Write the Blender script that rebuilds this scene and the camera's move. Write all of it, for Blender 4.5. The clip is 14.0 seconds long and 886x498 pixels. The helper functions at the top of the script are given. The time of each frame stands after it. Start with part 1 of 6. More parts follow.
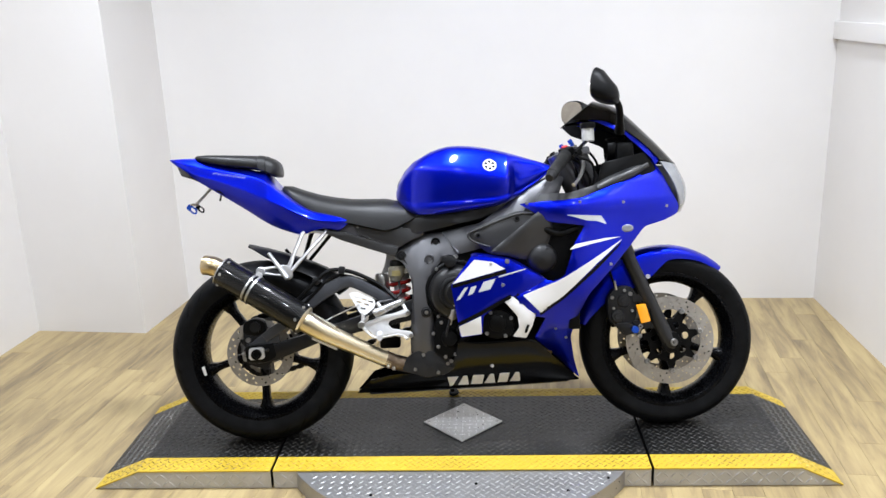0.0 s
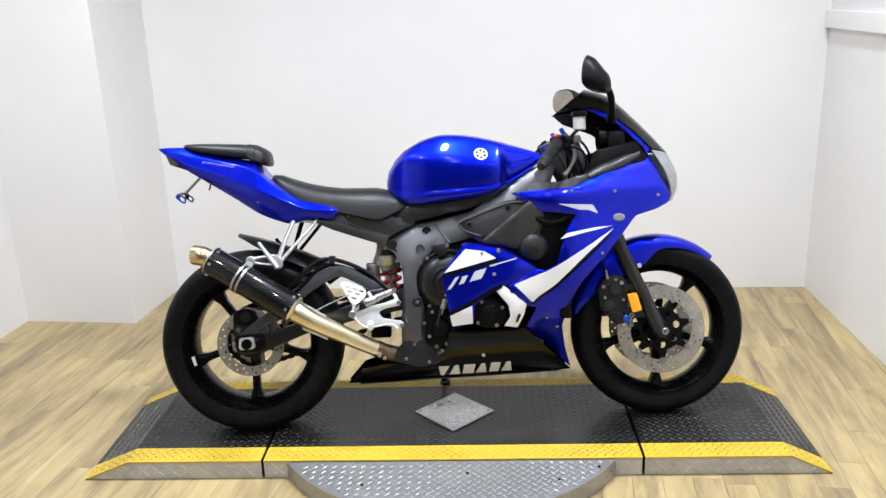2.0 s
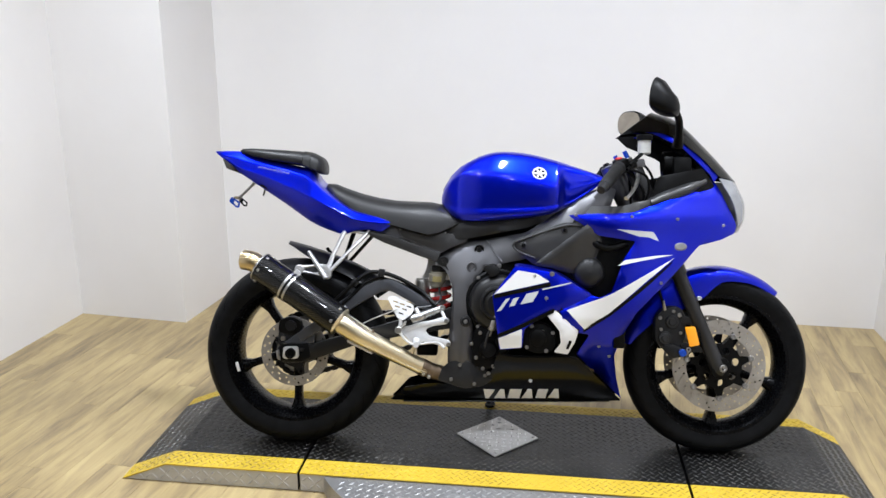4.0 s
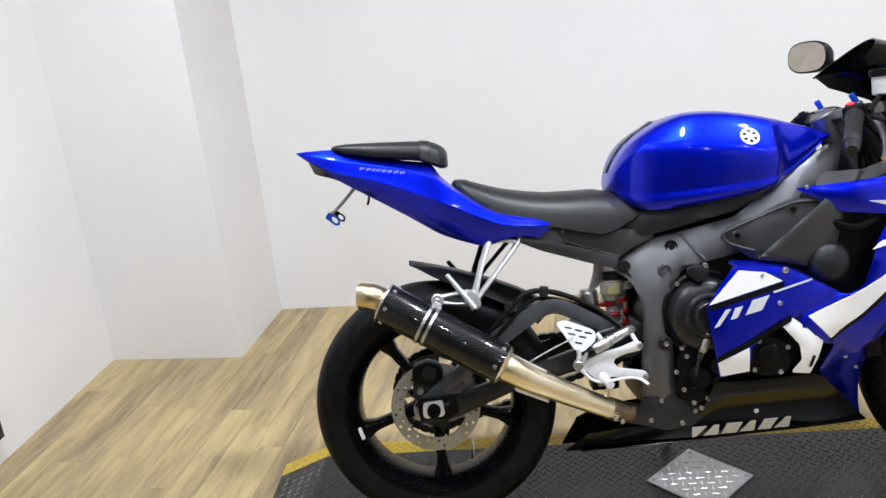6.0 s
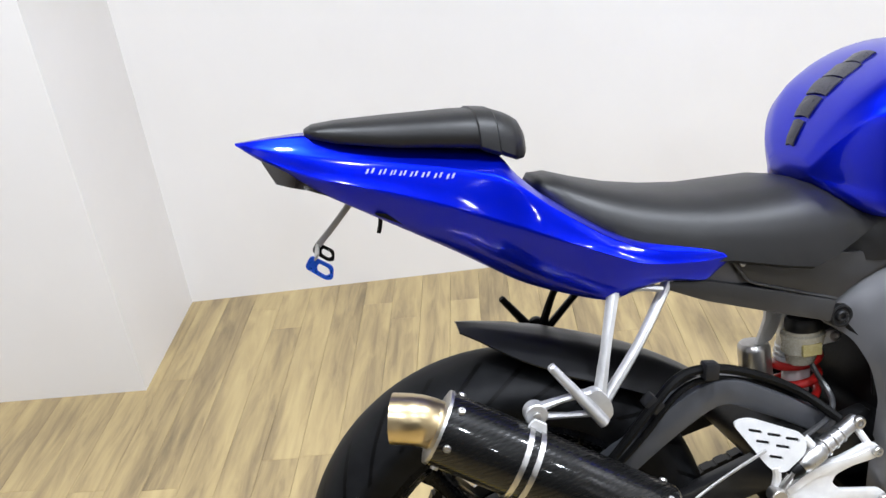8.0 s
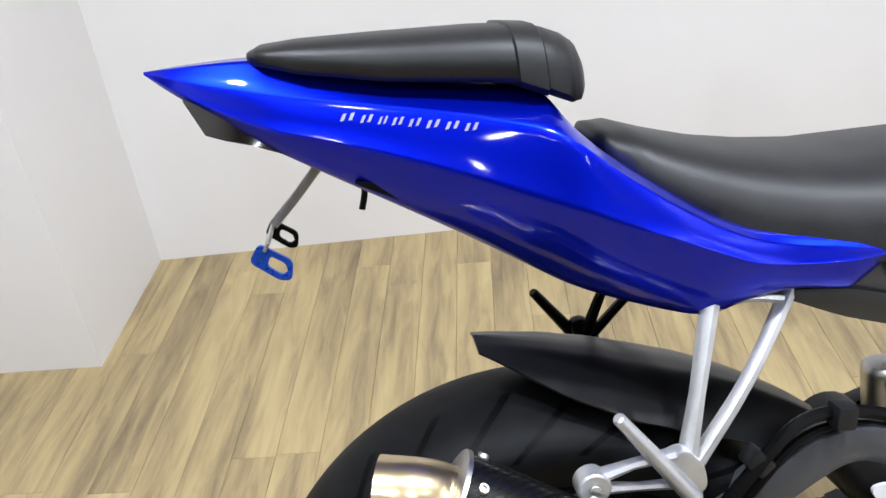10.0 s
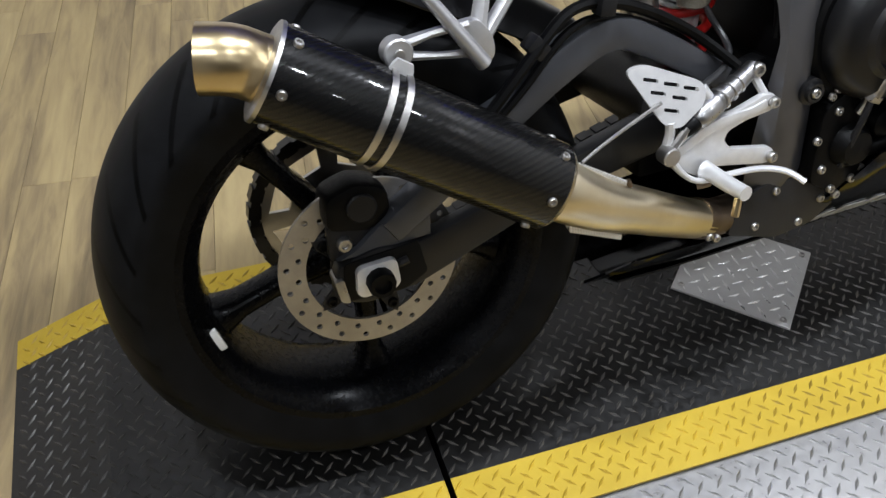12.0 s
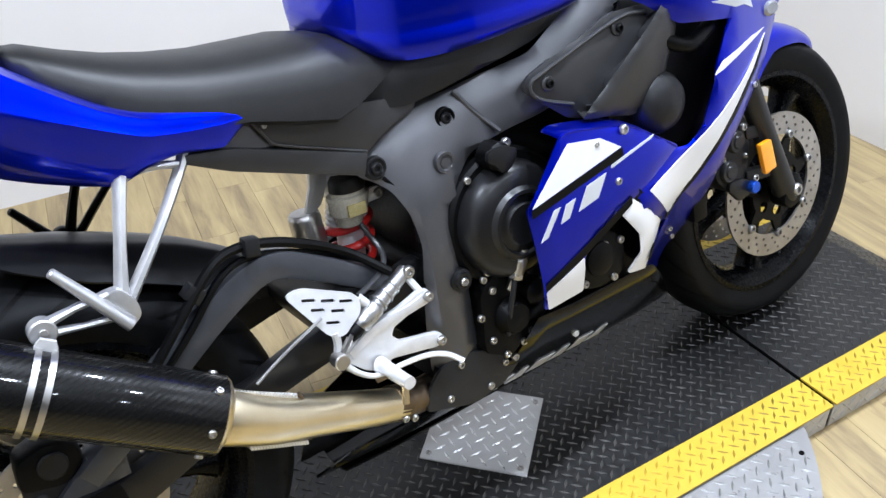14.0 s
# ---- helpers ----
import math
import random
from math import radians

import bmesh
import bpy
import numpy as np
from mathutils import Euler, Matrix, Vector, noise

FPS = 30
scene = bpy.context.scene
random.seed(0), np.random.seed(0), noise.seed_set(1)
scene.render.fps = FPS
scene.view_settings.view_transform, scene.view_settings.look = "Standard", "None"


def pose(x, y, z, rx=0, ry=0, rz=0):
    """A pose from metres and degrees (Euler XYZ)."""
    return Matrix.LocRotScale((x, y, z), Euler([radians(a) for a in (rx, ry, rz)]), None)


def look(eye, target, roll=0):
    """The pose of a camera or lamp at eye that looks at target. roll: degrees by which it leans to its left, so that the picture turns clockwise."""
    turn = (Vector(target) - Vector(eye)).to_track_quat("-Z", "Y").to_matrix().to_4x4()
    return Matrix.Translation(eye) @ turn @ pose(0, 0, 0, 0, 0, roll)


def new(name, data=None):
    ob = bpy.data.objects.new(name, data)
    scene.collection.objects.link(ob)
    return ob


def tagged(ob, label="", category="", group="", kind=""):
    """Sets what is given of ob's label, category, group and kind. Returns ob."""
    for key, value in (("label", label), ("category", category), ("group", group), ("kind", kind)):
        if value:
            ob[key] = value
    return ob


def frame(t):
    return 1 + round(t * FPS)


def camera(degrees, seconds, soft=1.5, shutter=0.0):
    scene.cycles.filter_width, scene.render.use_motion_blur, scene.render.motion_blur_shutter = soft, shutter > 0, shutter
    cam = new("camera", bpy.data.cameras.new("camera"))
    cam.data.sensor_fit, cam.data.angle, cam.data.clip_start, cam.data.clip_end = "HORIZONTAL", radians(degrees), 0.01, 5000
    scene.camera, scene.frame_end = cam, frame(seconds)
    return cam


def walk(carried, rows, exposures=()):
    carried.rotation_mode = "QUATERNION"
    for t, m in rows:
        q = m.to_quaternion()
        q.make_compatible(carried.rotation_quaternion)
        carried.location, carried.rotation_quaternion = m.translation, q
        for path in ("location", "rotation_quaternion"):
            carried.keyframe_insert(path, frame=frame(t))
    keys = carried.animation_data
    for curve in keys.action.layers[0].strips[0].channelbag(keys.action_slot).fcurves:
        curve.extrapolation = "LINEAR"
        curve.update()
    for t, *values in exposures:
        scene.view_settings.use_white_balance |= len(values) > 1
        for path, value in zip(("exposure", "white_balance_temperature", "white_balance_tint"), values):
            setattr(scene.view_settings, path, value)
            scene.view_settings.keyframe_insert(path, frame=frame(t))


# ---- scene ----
cam = camera(55.9, 14.0)
PATH = [
    (0, (0.774, -2.638, 1.484), (0.665, -0.721, 0.925), -2.1),
    (0.5, (0.774, -2.638, 1.484), (0.678, -0.722, 0.917), -2.0),
    (1, (0.776, -2.633, 1.486), (0.683, -0.722, 0.903), -2.0),
    (1.5, (0.776, -2.632, 1.476), (0.686, -0.721, 0.895), -2.1),
    (2, (0.776, -2.627, 1.48), (0.686, -0.716, 0.896), -2.0),
    (4.3, (0.786, -2.542, 1.474), (0.54, -0.635, 0.924), -0.1),
    (4.5, (0.721, -2.532, 1.472), (0.444, -0.632, 0.912), -2.7),
    (5, (0.53, -2.441, 1.454), (0.39, -0.545, 0.834), -4.4),
    (5.5, (0.398, -2.173, 1.426), (0.224, -0.259, 0.871), -4.3),
    (6, (0.224, -1.912, 1.429), (0.054, -0.027, 0.784), -5.8),
    (6.5, (0.07, -1.693, 1.404), (0.17, 0.187, 0.731), -5.2),
    (7, (0.06, -1.406, 1.375), (0.072, 0.47, 0.684), -6.7),
    (7.5, (-0.036, -1.157, 1.349), (0.058, 0.683, 0.572), -4.8),
    (7.7, (-0.092, -1.06, 1.366), (-0.013, 0.73, 0.478), -6.7),
    (9.8, (-0.081, -0.579, 1.276), (-0.069, 1.164, 0.296), -5.7),
    (10, (-0.084, -0.582, 1.234), (-0.039, 1.124, 0.192), -6.4),
    (10.5, (-0.102, -0.613, 1.127), (0.049, 0.987, -0.063), -1.5),
    (11, (-0.125, -0.658, 1.086), (0.121, 0.721, -0.342), 2.6),
    (11.5, (-0.137, -0.709, 1.069), (0.153, 0.606, -0.409), 3.4),
    (12, (-0.147, -0.76, 1.104), (0.316, 0.584, -0.304), 1.3),
    (12.5, (-0.13, -0.8, 1.124), (0.426, 0.547, -0.246), 2.0),
    (13, (-0.085, -0.837, 1.155), (0.62, 0.48, -0.174), 1.4),
    (13.5, (-0.058, -0.876, 1.199), (0.82, 0.417, -0.048), 3.1),
    (14, (0.062, -0.901, 1.245), (0.884, 0.526, 0.109), -1.8),
]
EXPOSURES = [(0, -0.12, 6250, 10), (2.2, -0.12, 6250, 10), (4.3, -0.26, 6250, 10), (5.5, -0.26, 6250, 10), (7.5, -0.07, 6250, 10), (9.8, -0.12, 6200, 10), (10.1, -0.2, 6200, 10), (10.5, -0.34, 6300, 10), (11.0, -0.7, 6450, 10), (11.5, -0.8, 6450, 10), (12.4, -0.8, 6150, 10), (13.3, -0.45, 5950, 10), (14.0, -0.12, 5850, 10)]
walk(cam, [(t, look(eye, target, roll)) for t, eye, target, roll in PATH], EXPOSURES)

# ---- light ----
world = bpy.data.worlds.new("room_world")
scene.world = world
world.use_nodes = True
world.node_tree.nodes["Background"].inputs[0].default_value = (0.9, 0.95, 1.0, 1)
world.node_tree.nodes["Background"].inputs[1].default_value = 0.05
CEILING = 3.0
# the three lamps beyond y -3 are additions, unseen, that brighten the reflected walls
LAMPS = [(-0.6, -3.5), (0.7, -3.6), (1.7, -4.1), (-0.75, -1.65), (0.65, -1.8), (2.0, -1.6), (-0.75, -0.10), (0.62, -0.22), (1.85, -0.06)]
LAMP_WATTS = 36.0
for lx, ly in LAMPS:
    share = 0.4 if ly < -4 else 0.25 if ly < -3 else 0.5 if ly < -1 else 1.15
    lamp = bpy.data.lights.new("ceiling_lamp_light", "AREA")
    lamp.shape, lamp.size, lamp.energy, lamp.color = "DISK", 0.14, LAMP_WATTS * share, (0.945, 0.985, 1.05)
    lamp.spread = radians(146)
    lamp_ob = new("ceiling_lamp_light", lamp)
    lamp_ob.matrix_world = pose(lx, ly, CEILING - 0.075)

# ---- materials ----
def nodes_of(name):
    m = bpy.data.materials.new(name)
    m.use_nodes = True
    t = m.node_tree
    return m, t, t.nodes["Principled BSDF"]


def add(t, kind, **values):
    n = t.nodes.new(kind)
    for key, value in values.items():
        n.inputs[key.replace("_", " ")].default_value = value
    return n


def coords(t, stretch=(1, 1, 1), shuffle=False):
    tc = t.nodes.new("ShaderNodeTexCoord")
    mp = t.nodes.new("ShaderNodeMapping")
    mp.inputs["Scale"].default_value = stretch
    if shuffle:
        oi = t.nodes.new("ShaderNodeObjectInfo")
        mul = t.nodes.new("ShaderNodeVectorMath")
        mul.operation = "SCALE"
        mul.inputs[0].default_value = (37.0, 91.0, 13.0)
        t.links.new(oi.outputs["Random"], mul.inputs["Scale"])
        plus = t.nodes.new("ShaderNodeVectorMath")
        t.links.new(tc.outputs["Object"], plus.inputs[0])
        t.links.new(mul.outputs[0], plus.inputs[1])
        t.links.new(plus.outputs[0], mp.inputs[0])
    else:
        t.links.new(tc.outputs["Object"], mp.inputs[0])
    return mp.outputs[0]


def ramp(t, fac, stops):
    r = t.nodes.new("ShaderNodeValToRGB")
    while len(r.color_ramp.elements) < len(stops):
        r.color_ramp.elements.new(0.5)
    for e, (at, c) in zip(r.color_ramp.elements, stops):
        e.position, e.color = at, (*c, 1)
    t.links.new(fac, r.inputs[0])
    return r.outputs[0]


def surf(name, c1, c2, scale=8.0, rough=(0.4, 0.55), metal=0.0, bump=0.1, fine=120.0, stretch=(1, 1, 1), coat=0.0, spec=0.5, depth=0.001):
    """A worn surface: two colours in large soft patches, fine grain in gloss and relief."""
    m, t, b = nodes_of(name)
    v = coords(t, stretch)
    big = add(t, "ShaderNodeTexNoise", Scale=scale, Detail=6.0, Roughness=0.6)
    small = add(t, "ShaderNodeTexNoise", Scale=fine, Detail=3.0)
    t.links.new(v, big.inputs["Vector"])
    t.links.new(v, small.inputs["Vector"])
    t.links.new(ramp(t, big.outputs[0], [(0.32, c1), (0.7, c2)]), b.inputs["Base Color"])
    mr = add(t, "ShaderNodeMapRange", To_Min=rough[0], To_Max=rough[1])
    mr.inputs["From Min"].default_value, mr.inputs["From Max"].default_value = 0.3, 0.7
    t.links.new(small.outputs[0], mr.inputs["Value"])
    t.links.new(mr.outputs[0], b.inputs["Roughness"])
    bp = add(t, "ShaderNodeBump", Strength=bump, Distance=depth)
    t.links.new(small.outputs[0], bp.inputs["Height"])
    t.links.new(bp.outputs[0], b.inputs["Normal"])
    b.inputs["Metallic"].default_value = metal
    b.inputs["Coat Weight"].default_value = coat
    b.inputs["Coat Roughness"].default_value = 0.04
    b.inputs["Specular IOR Level"].default_value = spec
    return m


def wood():
    """Weathered plank print: long soft tone drifts, short brown blotches and a fine streaky grain along the plank."""
    m, t, b = nodes_of("vinyl_plank")
    v = coords(t, (1, 1, 1), True)

    def streaks(sx, sy, detail, rough, twist):
        mp = add(t, "ShaderNodeMapping")
        mp.inputs["Scale"].default_value = (sx, sy, 1)
        t.links.new(v, mp.inputs[0])
        n = add(t, "ShaderNodeTexNoise", Scale=1.0, Detail=detail, Roughness=rough, Distortion=twist)
        t.links.new(mp.outputs[0], n.inputs["Vector"])
        return n.outputs[0]

    def weigh(value, share, offset):
        n = t.nodes.new("ShaderNodeMath")
        n.operation = "MULTIPLY_ADD"
        n.inputs[1].default_value, n.inputs[2].default_value = share, offset
        t.links.new(value, n.inputs[0])
        return n.outputs[0]

    def plus(a, c):
        n = t.nodes.new("ShaderNodeMath")
        t.links.new(a, n.inputs[0])
        t.links.new(c, n.inputs[1])
        return n.outputs[0]

    broad, blotch, grain = streaks(11, 1.5, 3.0, 0.5, 0.5), streaks(30, 3.8, 5.0, 0.62, 1.0), streaks(120, 7, 4.0, 0.6, 0.3)
    oi = t.nodes.new("ShaderNodeObjectInfo")
    tone = plus(plus(weigh(broad, 0.60, -0.045), weigh(blotch, 0.50, -0.005)), plus(weigh(grain, 0.14, -0.07), weigh(oi.outputs["Random"], 0.09, -0.045)))
    col = ramp(t, tone, [(0.27, (0.150, 0.112, 0.060)), (0.40, (0.255, 0.190, 0.097)), (0.52, (0.362, 0.274, 0.132)), (0.68, (0.446, 0.347, 0.168))])
    t.links.new(col, b.inputs["Base Color"])
    bp = add(t, "ShaderNodeBump", Strength=0.25, Distance=0.0008)
    t.links.new(grain, bp.inputs["Height"])
    t.links.new(bp.outputs[0], b.inputs["Normal"])
    b.inputs["Roughness"].default_value = 0.42
    return m


def carbon():
    """Two-by-two twill laid out by the silencer's own map in metres: u round it, v along it."""
    m, t, b = nodes_of("carbon_fibre")
    uv = t.nodes.new("ShaderNodeUVMap")
    sep = t.nodes.new("ShaderNodeSeparateXYZ")
    t.links.new(uv.outputs[0], sep.inputs[0])

    def op(kind, a, c):
        n = t.nodes.new("ShaderNodeMath")
        n.operation = kind
        for k, val in enumerate((a, c)):
            if isinstance(val, float):
                n.inputs[k].default_value = val
            else:
                t.links.new(val, n.inputs[k])
        return n.outputs[0]

    tow = 0.0022
    cu, cv = op("DIVIDE", sep.outputs[0], tow), op("DIVIDE", sep.outputs[1], tow)
    step = op("ADD", op("FLOOR", cu, 0.0), op("FLOOR", cv, 0.0))
    over = op("LESS_THAN", op("FRACT", op("MULTIPLY", step, 0.25), 0.0), 0.49)
    big = add(t, "ShaderNodeTexNoise", Scale=30.0, Detail=3.0)
    t.links.new(coords(t), big.inputs["Vector"])
    shade = op("MULTIPLY", over, op("MULTIPLY_ADD", big.outputs[0], 0.8))
    t.links.new(ramp(t, shade, [(0.0, (0.0012, 0.0012, 0.0013)), (0.8, (0.0050, 0.0050, 0.0049))]), b.inputs["Base Color"])
    mr = add(t, "ShaderNodeMapRange", To_Min=0.42, To_Max=0.26)
    t.links.new(over, mr.inputs["Value"])
    t.links.new(mr.outputs[0], b.inputs["Roughness"])
    b.inputs["Specular IOR Level"].default_value = 0.16
    b.inputs["Coat Weight"].default_value, b.inputs["Coat Roughness"].default_value = 0.5, 0.04
    return m


def tyre_rubber(name, count):
    """Rubber with slanted tread grooves, laid out by the tyre's own map: u round the wheel, v across."""
    m, t, b = nodes_of(name)
    uv = t.nodes.new("ShaderNodeUVMap")
    sep = t.nodes.new("ShaderNodeSeparateXYZ")
    t.links.new(uv.outputs[0], sep.inputs[0])

    def op(kind, a, c, d=None):
        n = t.nodes.new("ShaderNodeMath")
        n.operation = kind
        for k, val in enumerate((a, c, d)):
            if val is None:
                continue
            if isinstance(val, float):
                n.inputs[k].default_value = val
            else:
                t.links.new(val, n.inputs[k])
        return n.outputs[0]

    u, vv = sep.outputs[0], sep.outputs[1]
    across = op("ABSOLUTE", op("MULTIPLY_ADD", vv, 2.0, -1.0), 0.0)
    slant = op("MULTIPLY_ADD", op("POWER", across, 1.3), -1.9, 0.0)
    phase = op("FRACT", op("ADD", op("MULTIPLY", u, float(count)), slant), 0.0)
    line = op("LESS_THAN", op("ABSOLUTE", op("SUBTRACT", phase, 0.5), 0.0), 0.07)
    band = op("MULTIPLY", op("LESS_THAN", across, 0.76), op("GREATER_THAN", across, 0.14))
    groove = op("MULTIPLY", line, band)
    tc = coords(t)
    n1 = add(t, "ShaderNodeTexNoise", Scale=30.0, Detail=6.0)
    t.links.new(tc, n1.inputs["Vector"])
    base = ramp(t, n1.outputs[0], [(0.3, (0.0032, 0.0033, 0.0036)), (0.75, (0.0070, 0.0072, 0.0078))])
    mixc = t.nodes.new("ShaderNodeMix")
    mixc.data_type = "RGBA"
    t.links.new(groove, mixc.inputs[0])
    t.links.new(base, mixc.inputs[6])
    mixc.inputs[7].default_value = (0.0006, 0.0006, 0.0006, 1)
    t.links.new(mixc.outputs[2], b.inputs["Base Color"])
    bp = add(t, "ShaderNodeBump", Strength=0.9, Distance=0.004)
    bp.invert = True
    t.links.new(groove, bp.inputs["Height"])
    t.links.new(bp.outputs[0], b.inputs["Normal"])
    b.inputs["Roughness"].default_value = 0.5
    b.inputs["Specular IOR Level"].default_value = 0.07
    return m


def plain(name, c, rough=0.4, metal=0.0, coat=0.0, emit=0.0):
    m = surf(name, tuple(0.85 * k for k in c), tuple(min(1.0, 1.08 * k) for k in c), 25.0, (max(0.02, rough - 0.06), rough + 0.08), metal, 0.0, 300.0, coat=coat)
    if emit:
        b = m.node_tree.nodes["Principled BSDF"]
        b.inputs["Emission Color"].default_value, b.inputs["Emission Strength"].default_value = (*c, 1), emit
    return m


def glass(name, tint, rough=0.02):
    m, t, b = nodes_of(name)
    b.inputs["Base Color"].default_value = (*tint, 1)
    b.inputs["Transmission Weight"].default_value = 1.0
    b.inputs["Roughness"].default_value = rough
    b.inputs["IOR"].default_value = 1.45
    return m


WALL = surf("white_wall_paint", (0.725, 0.705, 0.686), (0.770, 0.753, 0.738), 1.2, (0.5, 0.62), 0, 0.12, 260.0)
# dark grey chosen to cut bounced light and reflections; the ceiling is never in view
CEIL = surf("dimmed_ceiling_paint", (0.19, 0.18, 0.17), (0.23, 0.22, 0.21), 1.5, (0.6, 0.7))
# near-black colour stands in for the dim, open room behind the camera
DIMWALL = surf("dim_standin_wall", (0.055, 0.053, 0.051), (0.080, 0.077, 0.074), 1.5, (0.55, 0.7))
PLANK = wood()
SUBFLOOR = surf("subfloor", (0.05, 0.04, 0.03), (0.08, 0.06, 0.045), 6.0)
DECK = surf("black_deck_paint", (0.0016, 0.0016, 0.0016), (0.0070, 0.0065, 0.0058), 4.0, (0.28, 0.44), 0.0, 0.3, 90.0, spec=0.55)
DECKLUG = surf("worn_black_lug_paint", (0.016, 0.0155, 0.0145), (0.105, 0.100, 0.092), 4.0, (0.3, 0.46), 0.35, 0.3, 90.0, spec=0.4)
YELLOW = surf("yellow_safety_paint", (0.46, 0.312, 0.022), (0.56, 0.395, 0.034), 7.0, (0.38, 0.55), 0.0, 0.25, 110.0, spec=0.35)
YELLOWLUG = surf("worn_yellow_lug_paint", (0.10, 0.07, 0.012), (0.62, 0.41, 0.03), 3.2, (0.35, 0.55), 0.0, 0.25, 110.0)
TABLETOP = surf("dulled_tread_plate", (0.27, 0.265, 0.26), (0.37, 0.365, 0.36), 5.0, (0.27, 0.40), 0.6, 0.25, 80.0)
TABLELUG = surf("dulled_lug", (0.34, 0.34, 0.34), (0.48, 0.48, 0.48), 8.0, (0.32, 0.48), 0.8, 0.15, 80.0)
SKIRT = surf("bare_tread_plate_side", (0.42, 0.415, 0.405), (0.55, 0.545, 0.535), 9.0, (0.38, 0.52), 0.45, 0.25, 80.0)
DIAMOND = surf("bright_tread_sheet", (0.46, 0.455, 0.445), (0.58, 0.575, 0.565), 9.0, (0.38, 0.5), 0.4, 0.25, 80.0)
PLATELUG = surf("rubbed_bright_lug", (0.62, 0.62, 0.62), (0.80, 0.80, 0.80), 12.0, (0.22, 0.4), 0.9, 0.15, 80.0)
BLUE = surf("metallic_blue_paint", (0.0014, 0.007, 0.50), (0.002, 0.012, 0.60), 3.0, (0.345, 0.345), 0.90, 0.0, 900.0, coat=0.5, spec=0.15)
WHITE = surf("white_paint", (0.74, 0.74, 0.75), (0.79, 0.79, 0.79), 6.0, (0.30, 0.30), 0, 0.0, 200.0, coat=0.6)
GLOSSBLACK = surf("gloss_black_plastic", (0.0012, 0.0012, 0.0013), (0.003, 0.003, 0.0033), 10.0, (0.10, 0.18), 0, 0.02, 150.0, spec=0.2)
BLACK = surf("satin_black", (0.0008, 0.0008, 0.0009), (0.003, 0.003, 0.0032), 15.0, (0.36, 0.52), 0, 0.12, 220.0, spec=0.12)
DARKGREY = surf("dark_grey_plastic", (0.007, 0.007, 0.0076), (0.015, 0.015, 0.016), 12.0, (0.36, 0.5), 0, 0.15, 320.0, spec=0.25)
PLASTIC = surf("grey_moulded_plastic", (0.018, 0.018, 0.019), (0.027, 0.027, 0.028), 12.0, (0.36, 0.44), 0, 0.10, 420.0, spec=0.55)
CASTGREY = surf("grey_casting_paint", (0.005, 0.005, 0.0054), (0.010, 0.010, 0.0108), 10.0, (0.30, 0.38), 0.2, 0.10, 300.0, spec=0.45)
GLOSSGREY = surf("smooth_grey_plastic", (0.005, 0.005, 0.0055), (0.009, 0.009, 0.0095), 12.0, (0.30, 0.36), 0, 0.04, 420.0, spec=0.3)
SHIELDGREY = surf("grey_shield_paint", (0.012, 0.012, 0.013), (0.022, 0.022, 0.023), 9.0, (0.34, 0.44), 0.2, 0.15, 300.0, spec=0.4)
SWINGGREY = surf("swingarm_grey_paint", (0.062, 0.065, 0.073), (0.080, 0.083, 0.093), 8.0, (0.28, 0.34), 0.5, 0.05, 300.0, spec=0.4)
CASTALU = surf("polished_aluminium", (0.32, 0.32, 0.323), (0.44, 0.44, 0.44), 20.0, (0.26, 0.40), 1.0, 0.15, 200.0)
PAD = surf("dark_tank_pad", (0.012, 0.012, 0.016), (0.030, 0.030, 0.040), 40.0, (0.25, 0.4), 0.0, 0.2, 300.0)
FRAMEGREY = surf("frame_grey_paint", (0.115, 0.115, 0.122), (0.138, 0.138, 0.146), 4.0, (0.40, 0.43), 0.85, 0.0, 420.0, spec=0.3)
FORKGREY = surf("satin_fork_paint", (0.009, 0.009, 0.0095), (0.016, 0.016, 0.017), 14.0, (0.34, 0.46), 0, 0.12, 260.0, spec=0.4)
RIMBLACK = surf("gloss_rim_black", (0.0008, 0.0008, 0.0010), (0.0030, 0.0032, 0.0038), 14.0, (0.20, 0.32), 0, 0.05, 160.0, spec=0.10)
VINYL = surf("seat_vinyl", (0.0065, 0.0065, 0.0068), (0.011, 0.011, 0.0114), 20.0, (0.40, 0.48), 0, 0.3, 700.0, depth=0.0005, spec=0.36)
ALU = surf("cast_aluminium", (0.64, 0.64, 0.645), (0.74, 0.74, 0.74), 60.0, (0.32, 0.44), 0.45, 0.15, 220.0)
STRUTALU = surf("satin_aluminium", (0.46, 0.46, 0.465), (0.56, 0.56, 0.56), 40.0, (0.34, 0.44), 0.8, 0.15, 220.0)
STEEL = surf("brushed_steel", (0.40, 0.39, 0.38), (0.54, 0.53, 0.51), 15.0, (0.28, 0.42), 1.0, 0.15, 180.0)
DISC = surf("brake_disc_steel", (0.32, 0.30, 0.27), (0.45, 0.43, 0.40), 18.0, (0.34, 0.5), 0.9, 0.2, 350.0)
GOLDPIPE = surf("heat_tinted_titanium", (0.64, 0.55, 0.37), (0.80, 0.72, 0.54), 9.0, (0.30, 0.30), 1.0, 0.0, 90.0)
BRONZETIP = surf("heat_tinted_tip", (0.56, 0.44, 0.25), (0.68, 0.58, 0.38), 7.0, (0.28, 0.28), 1.0, 0.0, 200.0)
BRONZE = surf("scorched_steel", (0.10, 0.072, 0.05), (0.22, 0.17, 0.12), 30.0, (0.35, 0.5), 1.0, 0.2, 120.0)
CARBON = carbon()
RUBBER_REAR = tyre_rubber("rear_tyre_rubber", 26)
RUBBER_FRONT = tyre_rubber("front_tyre_rubber", 24)
